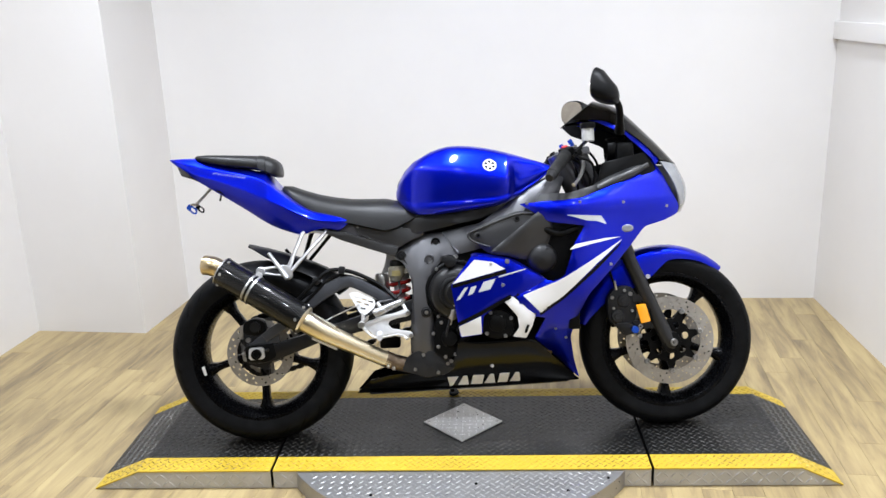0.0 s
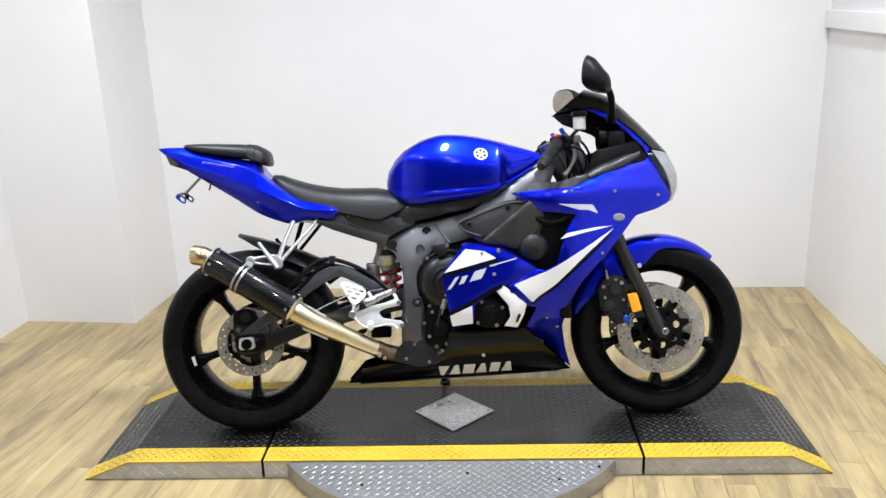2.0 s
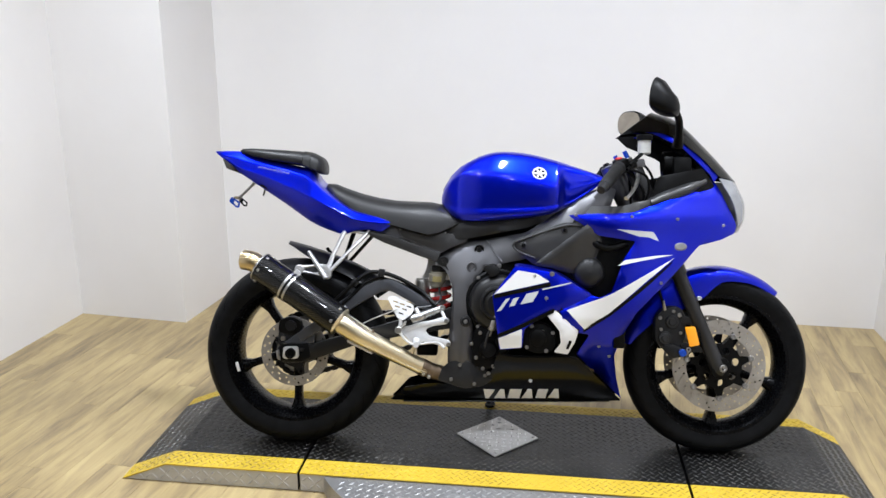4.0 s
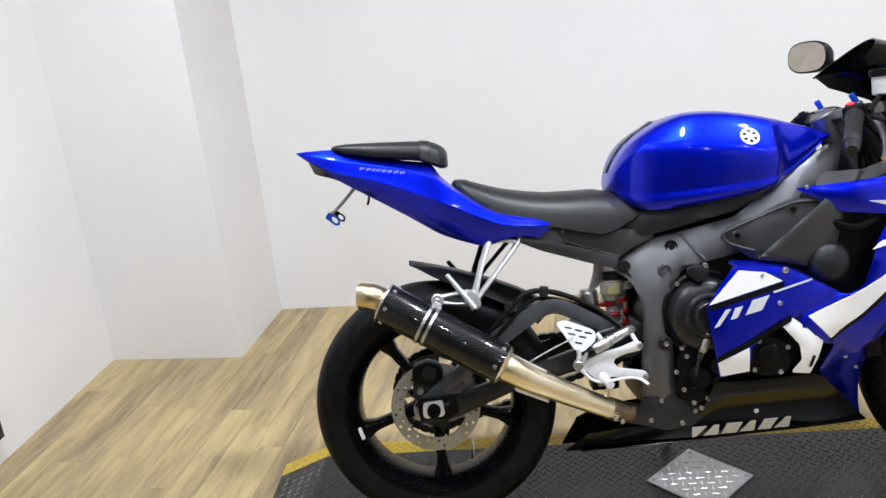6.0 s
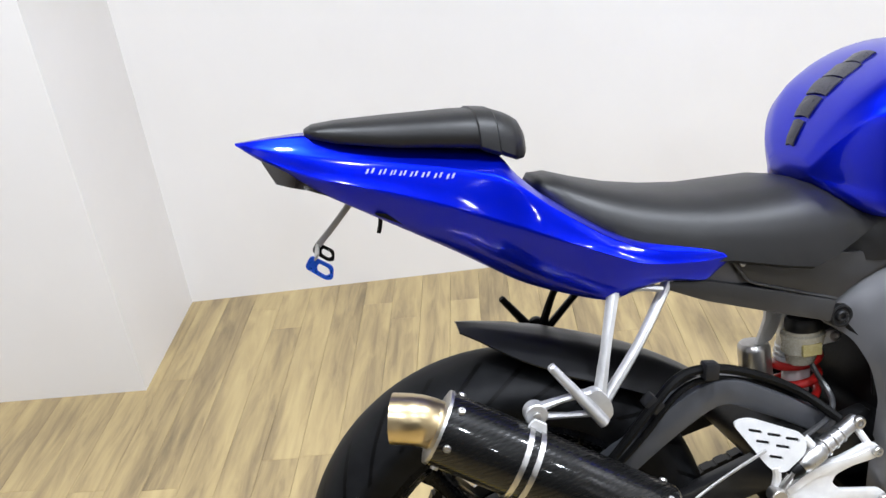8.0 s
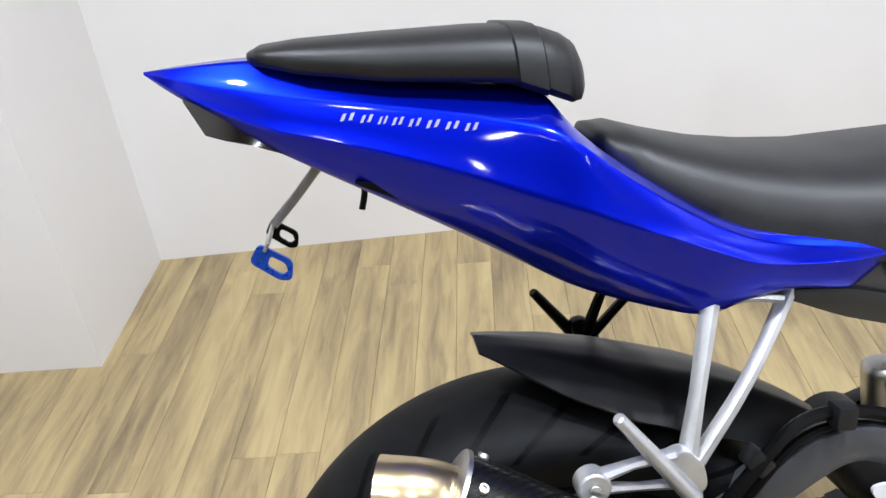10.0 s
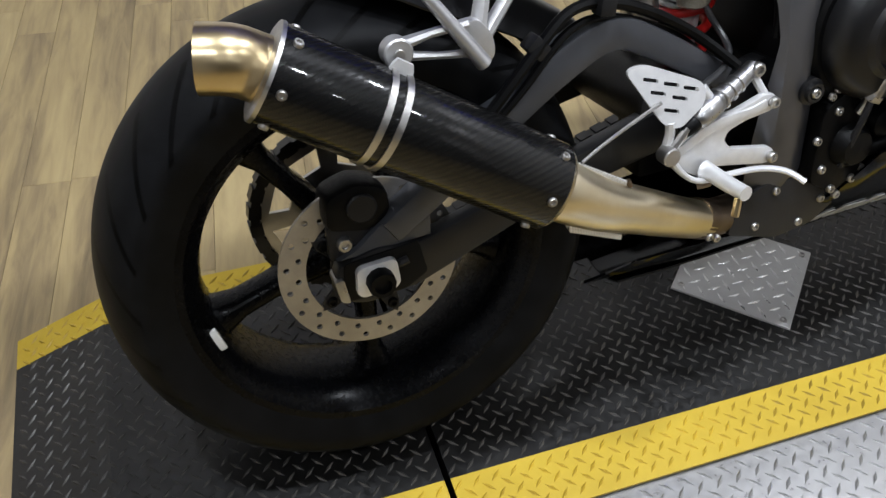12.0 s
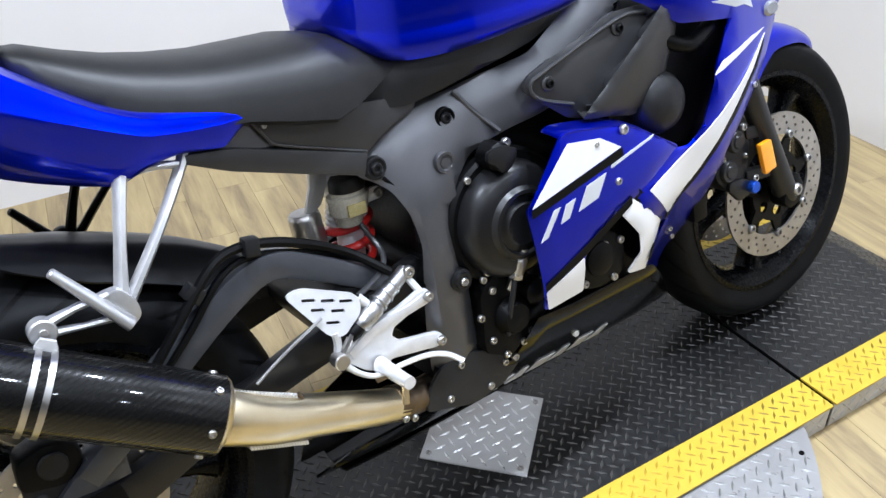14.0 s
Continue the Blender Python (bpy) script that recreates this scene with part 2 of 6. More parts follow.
RUBBER = surf("grip_rubber", (0.007, 0.007, 0.007), (0.014, 0.014, 0.014), 30.0, (0.55, 0.7), 0, 0.5, 260.0, spec=0.3)
RED = plain("red_spring_paint", (0.55, 0.018, 0.015), 0.35, 0, 0.4)
BLUEANO = plain("blue_anodised", (0.02, 0.09, 0.55), 0.3, 0.7)
AMBER = plain("amber_reflector", (0.95, 0.36, 0.01), 0.2, 0, 0.6)
SMOKE = glass("smoked_screen", (0.002, 0.002, 0.0022))
LENS = plain("headlight_lens", (0.26, 0.27, 0.29), 0.08, 0.2, 1.0)
TAILLENS = plain("smoked_tail_lens", (0.008, 0.006, 0.006), 0.12, 0, 0.6)
SILVERDECAL = surf("silver_decal", (0.55, 0.57, 0.60), (0.62, 0.64, 0.68), 6.0, (0.34, 0.34), 0.2, 0.0, 200.0)
DIAL = plain("dial_face", (0.72, 0.70, 0.68), 0.4)
CLOUDY = plain("cloudy_white_plastic", (0.42, 0.42, 0.40), 0.3)
FLUID = plain("reservoir_plastic", (0.70, 0.70, 0.68), 0.35)
AMBERFLUID = plain("brake_fluid_window", (0.42, 0.36, 0.16), 0.25)
BOTTLE = plain("aged_clear_plastic", (0.42, 0.395, 0.32), 0.25, 0.0, 0.3)
DARKWOOD = surf("dark_frame_finish", (0.012, 0.010, 0.009), (0.03, 0.025, 0.02), 8.0, (0.3, 0.5))
LAMPGLOW = plain("lamp_diffuser", (1.0, 0.97, 0.92), 0.5, emit=4.0)
LAMPBODY = plain("lamp_housing_white", (0.75, 0.75, 0.74), 0.4)
# beige base colour stands in for the dim beige area the glass reflects
MIRROR = plain("mirror_glass", (0.50, 0.46, 0.40), 0.03, 1.0)


# ---- building tools ----
def part(name, bm, material, parent=None, label="", sharp=38, smooth=True):
    bmesh.ops.recalc_face_normals(bm, faces=bm.faces)
    me = bpy.data.meshes.new(name)
    bm.to_mesh(me)
    bm.free()
    me.materials.append(material)
    if smooth:
        me.polygons.foreach_set("use_smooth", [True] * len(me.polygons))
        me.set_sharp_from_angle(angle=radians(sharp))
    ob = new(name, me)
    if parent is not None:
        ob.parent = parent
    return tagged(ob, label) if label else ob


def thing(name, m=None):
    ob = new(name)
    ob.empty_display_size = 0.1
    if m is not None:
        ob.matrix_basis = m
    return ob


def lerp(v, table):
    return float(np.interp(v, [a for a, _ in table], [b for _, b in table]))


def curve_points(pts, steps=6, closed=False):
    """Catmull-Rom through the given points."""
    p = [Vector(q) for q in pts]
    n = len(p)
    out = []
    for i in range(n if closed else n - 1):
        a = p[(i - 1) % n] if closed or i > 0 else p[0] * 2 - p[1]
        b, c = p[i], p[(i + 1) % n]
        d = p[(i + 2) % n] if closed or i + 2 < n else p[-1] * 2 - p[-2]
        for k in range(steps):
            s = k / steps
            out.append(0.5 * (2 * b + (c - a) * s + (2 * a - 5 * b + 4 * c - d) * s * s + (3 * b - a - 3 * c + d) * s**3))
    if not closed:
        out.append(p[-1])
    return out


def tube_into(bm, pts, r, seg=10, steps=5, flat=1.0):
    """A round rod along a smooth curve; r may be a list, one radius for each given point."""
    line = curve_points(pts, steps) if steps > 1 else [Vector(q) for q in pts]
    radii = [r] * len(line) if not isinstance(r, (list, tuple)) else [lerp(k / (len(line) - 1), [(j / (len(r) - 1), v) for j, v in enumerate(r)]) for k in range(len(line))]
    side = None
    rings = []
    for k, q in enumerate(line):
        way = (line[min(k + 1, len(line) - 1)] - line[max(k - 1, 0)]).normalized()
        if side is None:
            side = way.cross(Vector((0, 0, 1)))
            if side.length < 0.1:
                side = way.cross(Vector((0, 1, 0)))
        side = (side - way * side.dot(way)).normalized()
        other = way.cross(side)
        rings.append([bm.verts.new(q + radii[k] * (math.cos(a) * side + flat * math.sin(a) * other)) for a in (2 * math.pi * j / seg for j in range(seg))])
    for a, b in zip(rings, rings[1:]):
        for j in range(seg):
            bm.faces.new((a[j], a[(j + 1) % seg], b[(j + 1) % seg], b[j]))
    bm.faces.new(rings[0])
    bm.faces.new(rings[-1][::-1])
    return bm


def tube(pts, r, seg=10, steps=5, flat=1.0):
    return tube_into(bmesh.new(), pts, r, seg, steps, flat)


def rings_mesh(rings, caps=True):
    bm = bmesh.new()
    rows = [[bm.verts.new(q) for q in ring] for ring in rings]
    n = len(rows[0])
    for a, b in zip(rows, rows[1:]):
        for j in range(n):
            bm.faces.new((a[j], a[(j + 1) % n], b[(j + 1) % n], b[j]))
    if caps:
        bm.faces.new(rows[0])
        bm.faces.new(rows[-1][::-1])
    return bm


def sheet(grid, thick):
    """A grid of points as a sheet with thickness."""
    bm = bmesh.new()
    rows = [[bm.verts.new(q) for q in row] for row in grid]
    for a, b in zip(rows, rows[1:]):
        for j in range(len(a) - 1):
            bm.faces.new((a[j], a[j + 1], b[j + 1], b[j]))
    bmesh.ops.recalc_face_normals(bm, faces=bm.faces)
    bmesh.ops.solidify(bm, geom=bm.faces[:], thickness=thick)
    return bm


def lathe_into(bm, profile, cx, cz, seg=64, closed=True, uv=False):
    """Turns a profile of (radius, y) round the cross axis through x=cx, z=cz."""
    rows = []
    for k in range(seg):
        a = 2 * math.pi * k / seg
        rows.append([bm.verts.new((cx + r * math.cos(a), y, cz + r * math.sin(a))) for r, y in profile])
    n = len(profile)
    layer = bm.loops.layers.uv.new("map") if uv else None
    for k in range(seg):
        a, b = rows[k], rows[(k + 1) % seg]
        for j in range(n if closed else n - 1):
            j2 = (j + 1) % n
            f = bm.faces.new((a[j], b[j], b[j2], a[j2]))
            if uv:
                for lp, (uu, vv) in zip(f.loops, ((k, j), (k + 1, j), (k + 1, j + 1), (k, j + 1))):
                    lp[layer].uv = (uu / seg, vv / (n - 1))
    return bm


def lathe(profile, cx, cz, seg=64, closed=True, uv=False):
    return lathe_into(bmesh.new(), profile, cx, cz, seg, closed, uv)


def round_poly(pts, r, n=3):
    """Cuts each corner of a polygon to a small arc of about radius r."""
    out = []
    m = len(pts)
    for i in range(m):
        p, a, b = Vector(pts[i]), Vector(pts[i - 1]), Vector(pts[(i + 1) % m])
        la, lb = (a - p).length, (b - p).length
        d = min(r, la * 0.45, lb * 0.45)
        s, e = p + (a - p).normalized() * d, p + (b - p).normalized() * d
        for k in range(n + 1):
            w = k / n
            out.append(tuple((1 - w) ** 2 * s + 2 * w * (1 - w) * p + w * w * e))
    return out


def slab(poly, y0, y1, bevel=0.002, r=0.0):
    """A side outline in (x, z) made solid from y0 to y1, with softened edges."""
    pts = round_poly(poly, r) if r else poly
    bm = bmesh.new()
    f = bm.faces.new([bm.verts.new((x, y0, z)) for x, z in pts])
    got = bmesh.ops.extrude_face_region(bm, geom=[f])
    bmesh.ops.translate(bm, verts=[g for g in got["geom"] if isinstance(g, bmesh.types.BMVert)], vec=(0, y1 - y0, 0))
    if bevel:
        edges = [e for e in bm.edges if abs(e.verts[0].co.y - e.verts[1].co.y) < 1e-6]
        bmesh.ops.bevel(bm, geom=edges, offset=bevel, segments=2, profile=0.6, affect="EDGES", clamp_overlap=True)
    return bm


def panel(poly, surface, thick=0.004, step=0.025, edge=0.006, r=0.008, lift=0.0, side=1):
    """A moulded shell: the outline in (x, z) laid on y = surface(x, z), its rim turned in. side=-1 builds the mirror image."""
    pts = round_poly(poly, r) if r else list(poly)
    bm = bmesh.new()
    f = bm.faces.new([bm.verts.new((x, 0, z)) for x, z in pts])
    if edge:
        bmesh.ops.inset_region(bm, faces=[f], thickness=edge * 0.45, use_even_offset=True)
        bmesh.ops.inset_region(bm, faces=[f], thickness=edge * 0.55, use_even_offset=True)
    for axis, lo, hi in ((0, min(p[0] for p in pts), max(p[0] for p in pts)), (2, min(p[1] for p in pts), max(p[1] for p in pts))):
        at = lo + step
        while at < hi - 0.3 * step:
            co, no = [0, 0, 0], [0, 0, 0]
            co[axis], no[axis] = at, 1
            bmesh.ops.bisect_plane(bm, geom=bm.verts[:] + bm.edges[:] + bm.faces[:], plane_co=co, plane_no=no, dist=1e-6)
            at += step
    seg = [(Vector(pts[i]), Vector(pts[(i + 1) % len(pts)])) for i in range(len(pts))]
    for v in bm.verts:
        p = Vector((v.co.x, v.co.z))
        d = 9.0
        for a, b in seg:
            ab = b - a
            k = max(0.0, min(1.0, (p - a).dot(ab) / max(ab.length_squared, 1e-12)))
            d = min(d, (a + ab * k - p).length)
        turn = edge * (1 - math.sqrt(max(0.0, 1 - (1 - min(d / edge, 1.0)) ** 2))) if edge else 0.0
        v.co.y = side * (surface(p.x, p.y) - lift + turn)
    bmesh.ops.recalc_face_normals(bm, faces=bm.faces)
    big = max(bm.faces, key=lambda g: g.calc_area())
    if big.normal.y * side > 0:
        bmesh.ops.reverse_faces(bm, faces=bm.faces[:])
    bmesh.ops.solidify(bm, geom=bm.faces[:], thickness=thick)
    return bm


def bolt(parent, x, y, z, r=0.006, way=(0, -1, 0), material=None, name="bolt"):
    """A socket-head screw whose head looks along way."""
    w = Vector(way).normalized()
    bm = bmesh.new()
    q = w.to_track_quat("Z", "Y").to_matrix()
    prof = [(r * 1.0, -0.3 * r), (r, 0.35 * r), (0.8 * r, 0.6 * r), (0.5 * r, 0.6 * r), (0.45 * r, 0.15 * r)]
    rows = []
    for k in range(10):
        a = 2 * math.pi * k / 10
        rows.append([bm.verts.new(Vector((x, y, z)) + q @ Vector((rr * math.cos(a), rr * math.sin(a), h))) for rr, h in prof])
    for k in range(10):
        for j in range(4):
            bm.faces.new((rows[k][j], rows[(k + 1) % 10][j], rows[(k + 1) % 10][j + 1], rows[k][j + 1]))
    bm.faces.new([row[0] for row in rows][::-1])
    bm.faces.new([row[-1] for row in rows])
    return part(name, bm, material or STEEL, parent)


def box_into(bm, x0, x1, y0, y1, z0, z1, m=None):
    v = [bm.verts.new((x, y, z)) for x in (x0, x1) for y in (y0, y1) for z in (z0, z1)]
    for f in ((0, 1, 3, 2), (4, 6, 7, 5), (0, 4, 5, 1), (2, 3, 7, 6), (0, 2, 6, 4), (1, 5, 7, 3)):
        bm.faces.new([v[i] for i in f])
    if m is not None:
        bmesh.ops.transform(bm, matrix=m, verts=v)
    return bm


def box(x0, x1, y0, y1, z0, z1, bevel=0.003, m=None):
    bm = box_into(bmesh.new(), x0, x1, y0, y1, z0, z1, m)
    if bevel:
        bmesh.ops.bevel(bm, geom=bm.edges[:], offset=bevel, segments=2, profile=0.6, affect="EDGES", clamp_overlap=True)
    return bm


def prism(poly, z0, z1, bevel=0.0):
    """A plan outline in (x, y) raised from z0 to z1."""
    bm = bmesh.new()
    low = [bm.verts.new((x, y, z0)) for x, y in poly]
    top = [bm.verts.new((x, y, z1)) for x, y in poly]
    n = len(poly)
    for i in range(n):
        bm.faces.new((low[i], low[(i + 1) % n], top[(i + 1) % n], top[i]))
    bm.faces.new(low[::-1])
    bm.faces.new(top)
    if bevel:
        bmesh.ops.bevel(bm, geom=[e for e in bm.edges if e.verts[0].co.z > (z0 + z1) / 2 and e.verts[1].co.z > (z0 + z1) / 2], offset=bevel, segments=2, profile=0.6, affect="EDGES", clamp_overlap=True)
    return bm


# ---- room ----
BACK_L, BACK_R = (-0.858, 1.575), (2.41, 1.43)
COLUMN, LEFT_TOP = (-0.905, 1.09), (-1.471, 1.146)
LEFT_END, RIGHT_END = (-1.906, -5.1), (2.227, -5.1)


def wall(name, p, q, label, out=0.12, extra=(0.0, 0.0), paint=None):
    """A wall whose room face runs from p to q, with its thickness on the far side."""
    a, b = Vector(p), Vector(q)
    d = (b - a).normalized()
    n = Vector((-d.y, d.x))
    a, b = a - d * extra[0], b + d * extra[1]
    poly = [tuple(a), tuple(b), tuple(b + n * out), tuple(a + n * out)]
    ob = part(name, prism(poly, 0.0, CEILING + 0.1), paint or WALL, None, smooth=False)
    return tagged(ob, label, "wall", kind="structure")


wall("wall_north", BACK_L, BACK_R, "plain white painted wall behind the motorcycle")
wall("wall_east", BACK_R, RIGHT_END, "plain white painted side wall", extra=(-0.0, 0.1))
wall("wall_west", LEFT_END, LEFT_TOP, "plain white painted side wall with scuffs", extra=(0.1, 0.0))
wall("wall_south", RIGHT_END, LEFT_END, "unseen end wall, dark in place of the dim showroom beyond", paint=DIMWALL)
col = prism([LEFT_TOP, COLUMN, BACK_L, (-0.85, 1.70), (-1.46, 1.72)], 0.0, CEILING + 0.1)
tagged(part("wall_column", col, WALL, None, smooth=False), "boxed-in white wall column beside the back wall", "wall", kind="structure")
tagged(part("ceiling", box(-2.3, 2.8, -5.4, 1.9, CEILING, CEILING + 0.1, 0), CEIL, None, smooth=False), "unseen showroom ceiling, dark grey to cut bounced light", "ceiling", kind="structure")
d = (Vector(RIGHT_END) - Vector(BACK_R)).normalized()
inn = Vector((d.y, -d.x)) * 0.022
a0, b0 = Vector(BACK_R), Vector(BACK_R) + d * 4.5
ledge = prism([tuple(a0 + d * 0.003), tuple(b0), tuple(b0 + inn), tuple(a0 + d * 0.003 + inn)], 1.274, 1.352, 0.004)
tagged(part("trim_rail", ledge, WALL, None), "white horizontal trim rail along the wall", "trim", kind="structure")

# dark framed board on the side wall
board = thing("framed_board")
tagged(board, "dark framed board standing against the white wall", "board")
dw = (Vector(LEFT_END) - Vector(LEFT_TOP)).normalized()


def on_west(s, out):
    """A plan point s metres along the side wall from the column, out metres into the room."""
    q = Vector(LEFT_TOP) + dw * s
    return q + Vector((-dw.y, dw.x)) * out


s0, s1 = 0.75, 1.67
for name, sa, sb, za, zb, th in (("stile", s0, s0 + 0.06, 0.10, 2.0, 0.035), ("stile", s1 - 0.06, s1, 0.10, 2.0, 0.035), ("rail", s0 + 0.06, s1 - 0.06, 0.10, 0.16, 0.033), ("rail", s0 + 0.06, s1 - 0.06, 1.94, 2.0, 0.033), ("panel", s0 + 0.06, s1 - 0.06, 0.16, 1.94, 0.015)):
    pts = [tuple(on_west(sa, 0.002)), tuple(on_west(sb, 0.002)), tuple(on_west(sb, th)), tuple(on_west(sa, th))]
    part(name, prism(pts, za, zb, 0.003 if name != "panel" else 0), DARKWOOD, board)

# ---- turntable and motorcycle stand ----
TOP = 0.066
X0, X1, FLAT0, FLAT1 = -0.53, 1.866, -0.38, 1.735
YN, YF, YNI, YFI = -0.286, 0.290, -0.201, 0.228
SEAM_L, SEAM_R = (0.055, 0.064), (1.272, 1.281)


def deck_z(x):
    if x < FLAT0:
        return TOP - (FLAT0 - x) / (FLAT0 - X0) * (TOP - 0.005)
    if x > FLAT1:
        return TOP - (x - FLAT1) / (X1 - FLAT1) * (TOP - 0.005)
    return TOP


def lug_into(bm, c, u, v, n, length=0.0155, width=0.0040, high=0.0022):
    """One raised lens-shaped lug of tread plate."""
    a = [bm.verts.new(c - u * length), bm.verts.new(c + v * width), bm.verts.new(c + u * length), bm.verts.new(c - v * width)]
    t1, t2 = bm.verts.new(c - u * length * 0.55 + n * high), bm.verts.new(c + u * length * 0.55 + n * high)
    for f in ((a[0], a[1], t1), (a[1], t2, t1), (a[1], a[2], t2), (a[2], a[3], t2), (a[3], t1, t2), (a[3], a[0], t1)):
        bm.faces.new(f)


def weave(pitch, turn, x0, x1, y0, y1):
    """The basket-weave places of tread plate lugs in a stretch of plan: (x, y, angle)."""
    c, s = math.cos(turn), math.sin(turn)
    n = int(math.hypot(x1 - x0, y1 - y0) / pitch) + 2
    mx, my = (x0 + x1) / 2, (y0 + y1) / 2
    for i in range(-n, n + 1):
        for j in range(-n, n + 1):
            x, y = mx + (c * i - s * j) * pitch, my + (s * i + c * j) * pitch
            if x0 < x < x1 and y0 < y < y1:
                yield x, y, turn + ((i + j) % 2) * math.pi / 2


def deck_strip(name, parent, xa, xb, ya, yb, material, label=""):
    """A stretch of the deck's top skin, following the ramp."""
    bm = bmesh.new()
    xs = sorted({xa, xb, *[x for x in (FLAT0, FLAT1) if xa < x < xb]})
    rows = [[bm.verts.new((x, y, deck_z(x))) for y in (ya, yb)] for x in xs]
    low = [[bm.verts.new((x, y, deck_z(x) - 0.004)) for y in (ya, yb)] for x in xs]
    for i in range(len(xs) - 1):
        bm.faces.new((rows[i][0], rows[i + 1][0], rows[i + 1][1], rows[i][1]))
        bm.faces.new((low[i][0], low[i][1], low[i + 1][1], low[i + 1][0]))
        for j in (0, 1):
            bm.faces.new((rows[i][j], rows[i + 1][j], low[i + 1][j], low[i][j]))
    for i in (0, -1):
        bm.faces.new((rows[i][0], rows[i][1], low[i][1], low[i][0]))
    ob = part(name, bm, material, parent, label, smooth=False)
    lug = bmesh.new()
    for x, y, ang in weave(0.0192, math.pi / 4, X0, X1, YN, YF):
        if not (xa + 0.005 < x < xb - 0.005 and ya + 0.004 < y < yb - 0.004):
            continue
        slope = Vector((1, 0, (deck_z(x + 0.004) - deck_z(x - 0.004)) / 0.008)).normalized()
        across = Vector((0, 1, 0))
        n = slope.cross(across).normalized()
        u, v = slope * math.cos(ang) + across * math.sin(ang), across * math.cos(ang) - slope * math.sin(ang)
        lug_into(lug, Vector((x, y, deck_z(x))), u, v, n, 0.0114, 0.0029, 0.0018)
    if lug.verts:
        tagged(part("tread_pattern", lug, DECKLUG if material is DECK else YELLOWLUG, ob), kind="stuff")
    else:
        lug.free()
    return ob


def side_skirt(parent, xa, xb, y, face):
    """The upright tread-plate side of the stand."""
    xs = sorted({xa, xb, *[x for x in (FLAT0, FLAT1) if xa < x < xb]})
    poly = [(x, 0.0015) for x in xs] + [(x, max(0.0025, deck_z(x) - 0.0045)) for x in reversed(xs)]
    ob = part("side_skirt", slab(poly, y, y - face * 0.004, 0), SKIRT, parent, "bare aluminium tread plate side", smooth=False)
    lug = bmesh.new()
    p = 0.0245
    s = math.sqrt(0.5)
    for i in range(int((xb - xa) / p)):
        for j in range(2):
            x, z = xa + (i + 0.5) * p, 0.017 + j * p
            if z + 0.012 > deck_z(x):
                continue
            k = 1 if (i + j) % 2 else -1
            u, v = Vector((s, 0, s * k)), Vector((-s * k, 0, s))
            lug_into(lug, Vector((x, y, z)), u, v, Vector((0, face, 0)))
    tagged(part("tread_pattern", lug, SKIRT, ob), kind="stuff")


def stand_section(name, label, xa, xb, near=True):
    ob = thing(name)
    tagged(ob, label, "stand", "motorcycle stand sections")
    xs = sorted({xa, xb, *[x for x in (FLAT0, FLAT1) if xa < x < xb]})
    poly = [(x, 0.001) for x in xs] + [(x, max(0.0015, deck_z(x) - 0.0045)) for x in reversed(xs)]
    part("core", slab(poly, YN + 0.006, YF - 0.006, 0), BLACK, ob, smooth=False)
    deck_strip("deck", ob, xa, xb, YNI, YFI, DECK, "black painted tread plate deck")
    deck_strip("edge_stripe", ob, xa, xb, YN, YNI, YELLOW, "yellow painted tread plate edge")
    deck_strip("edge_stripe", ob, xa, xb, YFI, YF, YELLOW, "yellow painted tread plate edge")
    side_skirt(ob, xa, xb, YN + 0.004, -1)
    side_skirt(ob, xa, xb, YF - 0.004, 1)
    return ob


stand_section("display_stand_ramp", "black and yellow tread plate ramp section behind the rear wheel", X0, SEAM_L[0])
stand_section("display_stand_platform", "black tread plate platform with yellow edges under the motorcycle", SEAM_L[1], SEAM_R[0])
stand_section("display_stand_ramp", "black and yellow tread plate ramp section under the front wheel", SEAM_R[1], X1)

# round turntable plate showing beside the platform
disc_c, disc_r, disc_z = (0.665, 0.04), 0.617, 0.060
table = thing("turntable")
tagged(table, "round bare aluminium tread plate turntable under the platform", "turntable")
pts = []
for k in range(0, 181, 3):
    a = radians(180 + k)
    x, y = disc_c[0] + disc_r * math.cos(a), disc_c[1] + disc_r * math.sin(a)
    if y < YN - 0.001:
        pts.append((x, y))
y_in = YN - 0.0005
half = math.sqrt(disc_r**2 - (disc_c[1] - y_in) ** 2)
pts = [(disc_c[0] - half, y_in)] + pts + [(disc_c[0] + half, y_in)]
plate = part("top_plate", prism(pts, 0.002, disc_z, 0.003), TABLETOP, table, smooth=False)
lug = bmesh.new()
for x, y, ang in weave(0.0215, math.pi / 4, disc_c[0] - disc_r, disc_c[0] + disc_r, disc_c[1] - disc_r, YN - 0.012):
    if math.hypot(x - disc_c[0], y - disc_c[1]) < disc_r - 0.018:
        u, v = Vector((math.cos(ang), math.sin(ang), 0)), Vector((-math.sin(ang), math.cos(ang), 0))
        lug_into(lug, Vector((x, y, disc_z)), u, v, Vector((0, 0, 1)), 0.0130, 0.0030, 0.0016)
tagged(part("tread_pattern", lug, TABLELUG, plate), kind="stuff")
for x, y in ((0.40, -0.42), (0.72, -0.36), (1.0, -0.40), (0.66, -0.50), (1.13, -0.33)):
    bolt(plate, x, y, disc_z, 0.005, (0, 0, 1), BLACK, "screw")

# diamond plate fixed on the platform
dia = thing("diamond_plate")
tagged(dia, "square aluminium tread plate screwed diagonally on the black platform", "plate")
dc, dh = (0.6715, 0.0245), 0.1395
corners = [(dc[0] - dh, dc[1]), (dc[0], dc[1] - dh), (dc[0] + dh, dc[1]), (dc[0], dc[1] + dh)]
body = part("sheet", prism(corners, TOP + 0.002, TOP + 0.006, 0.001), DIAMOND, dia, smooth=False)
lug = bmesh.new()
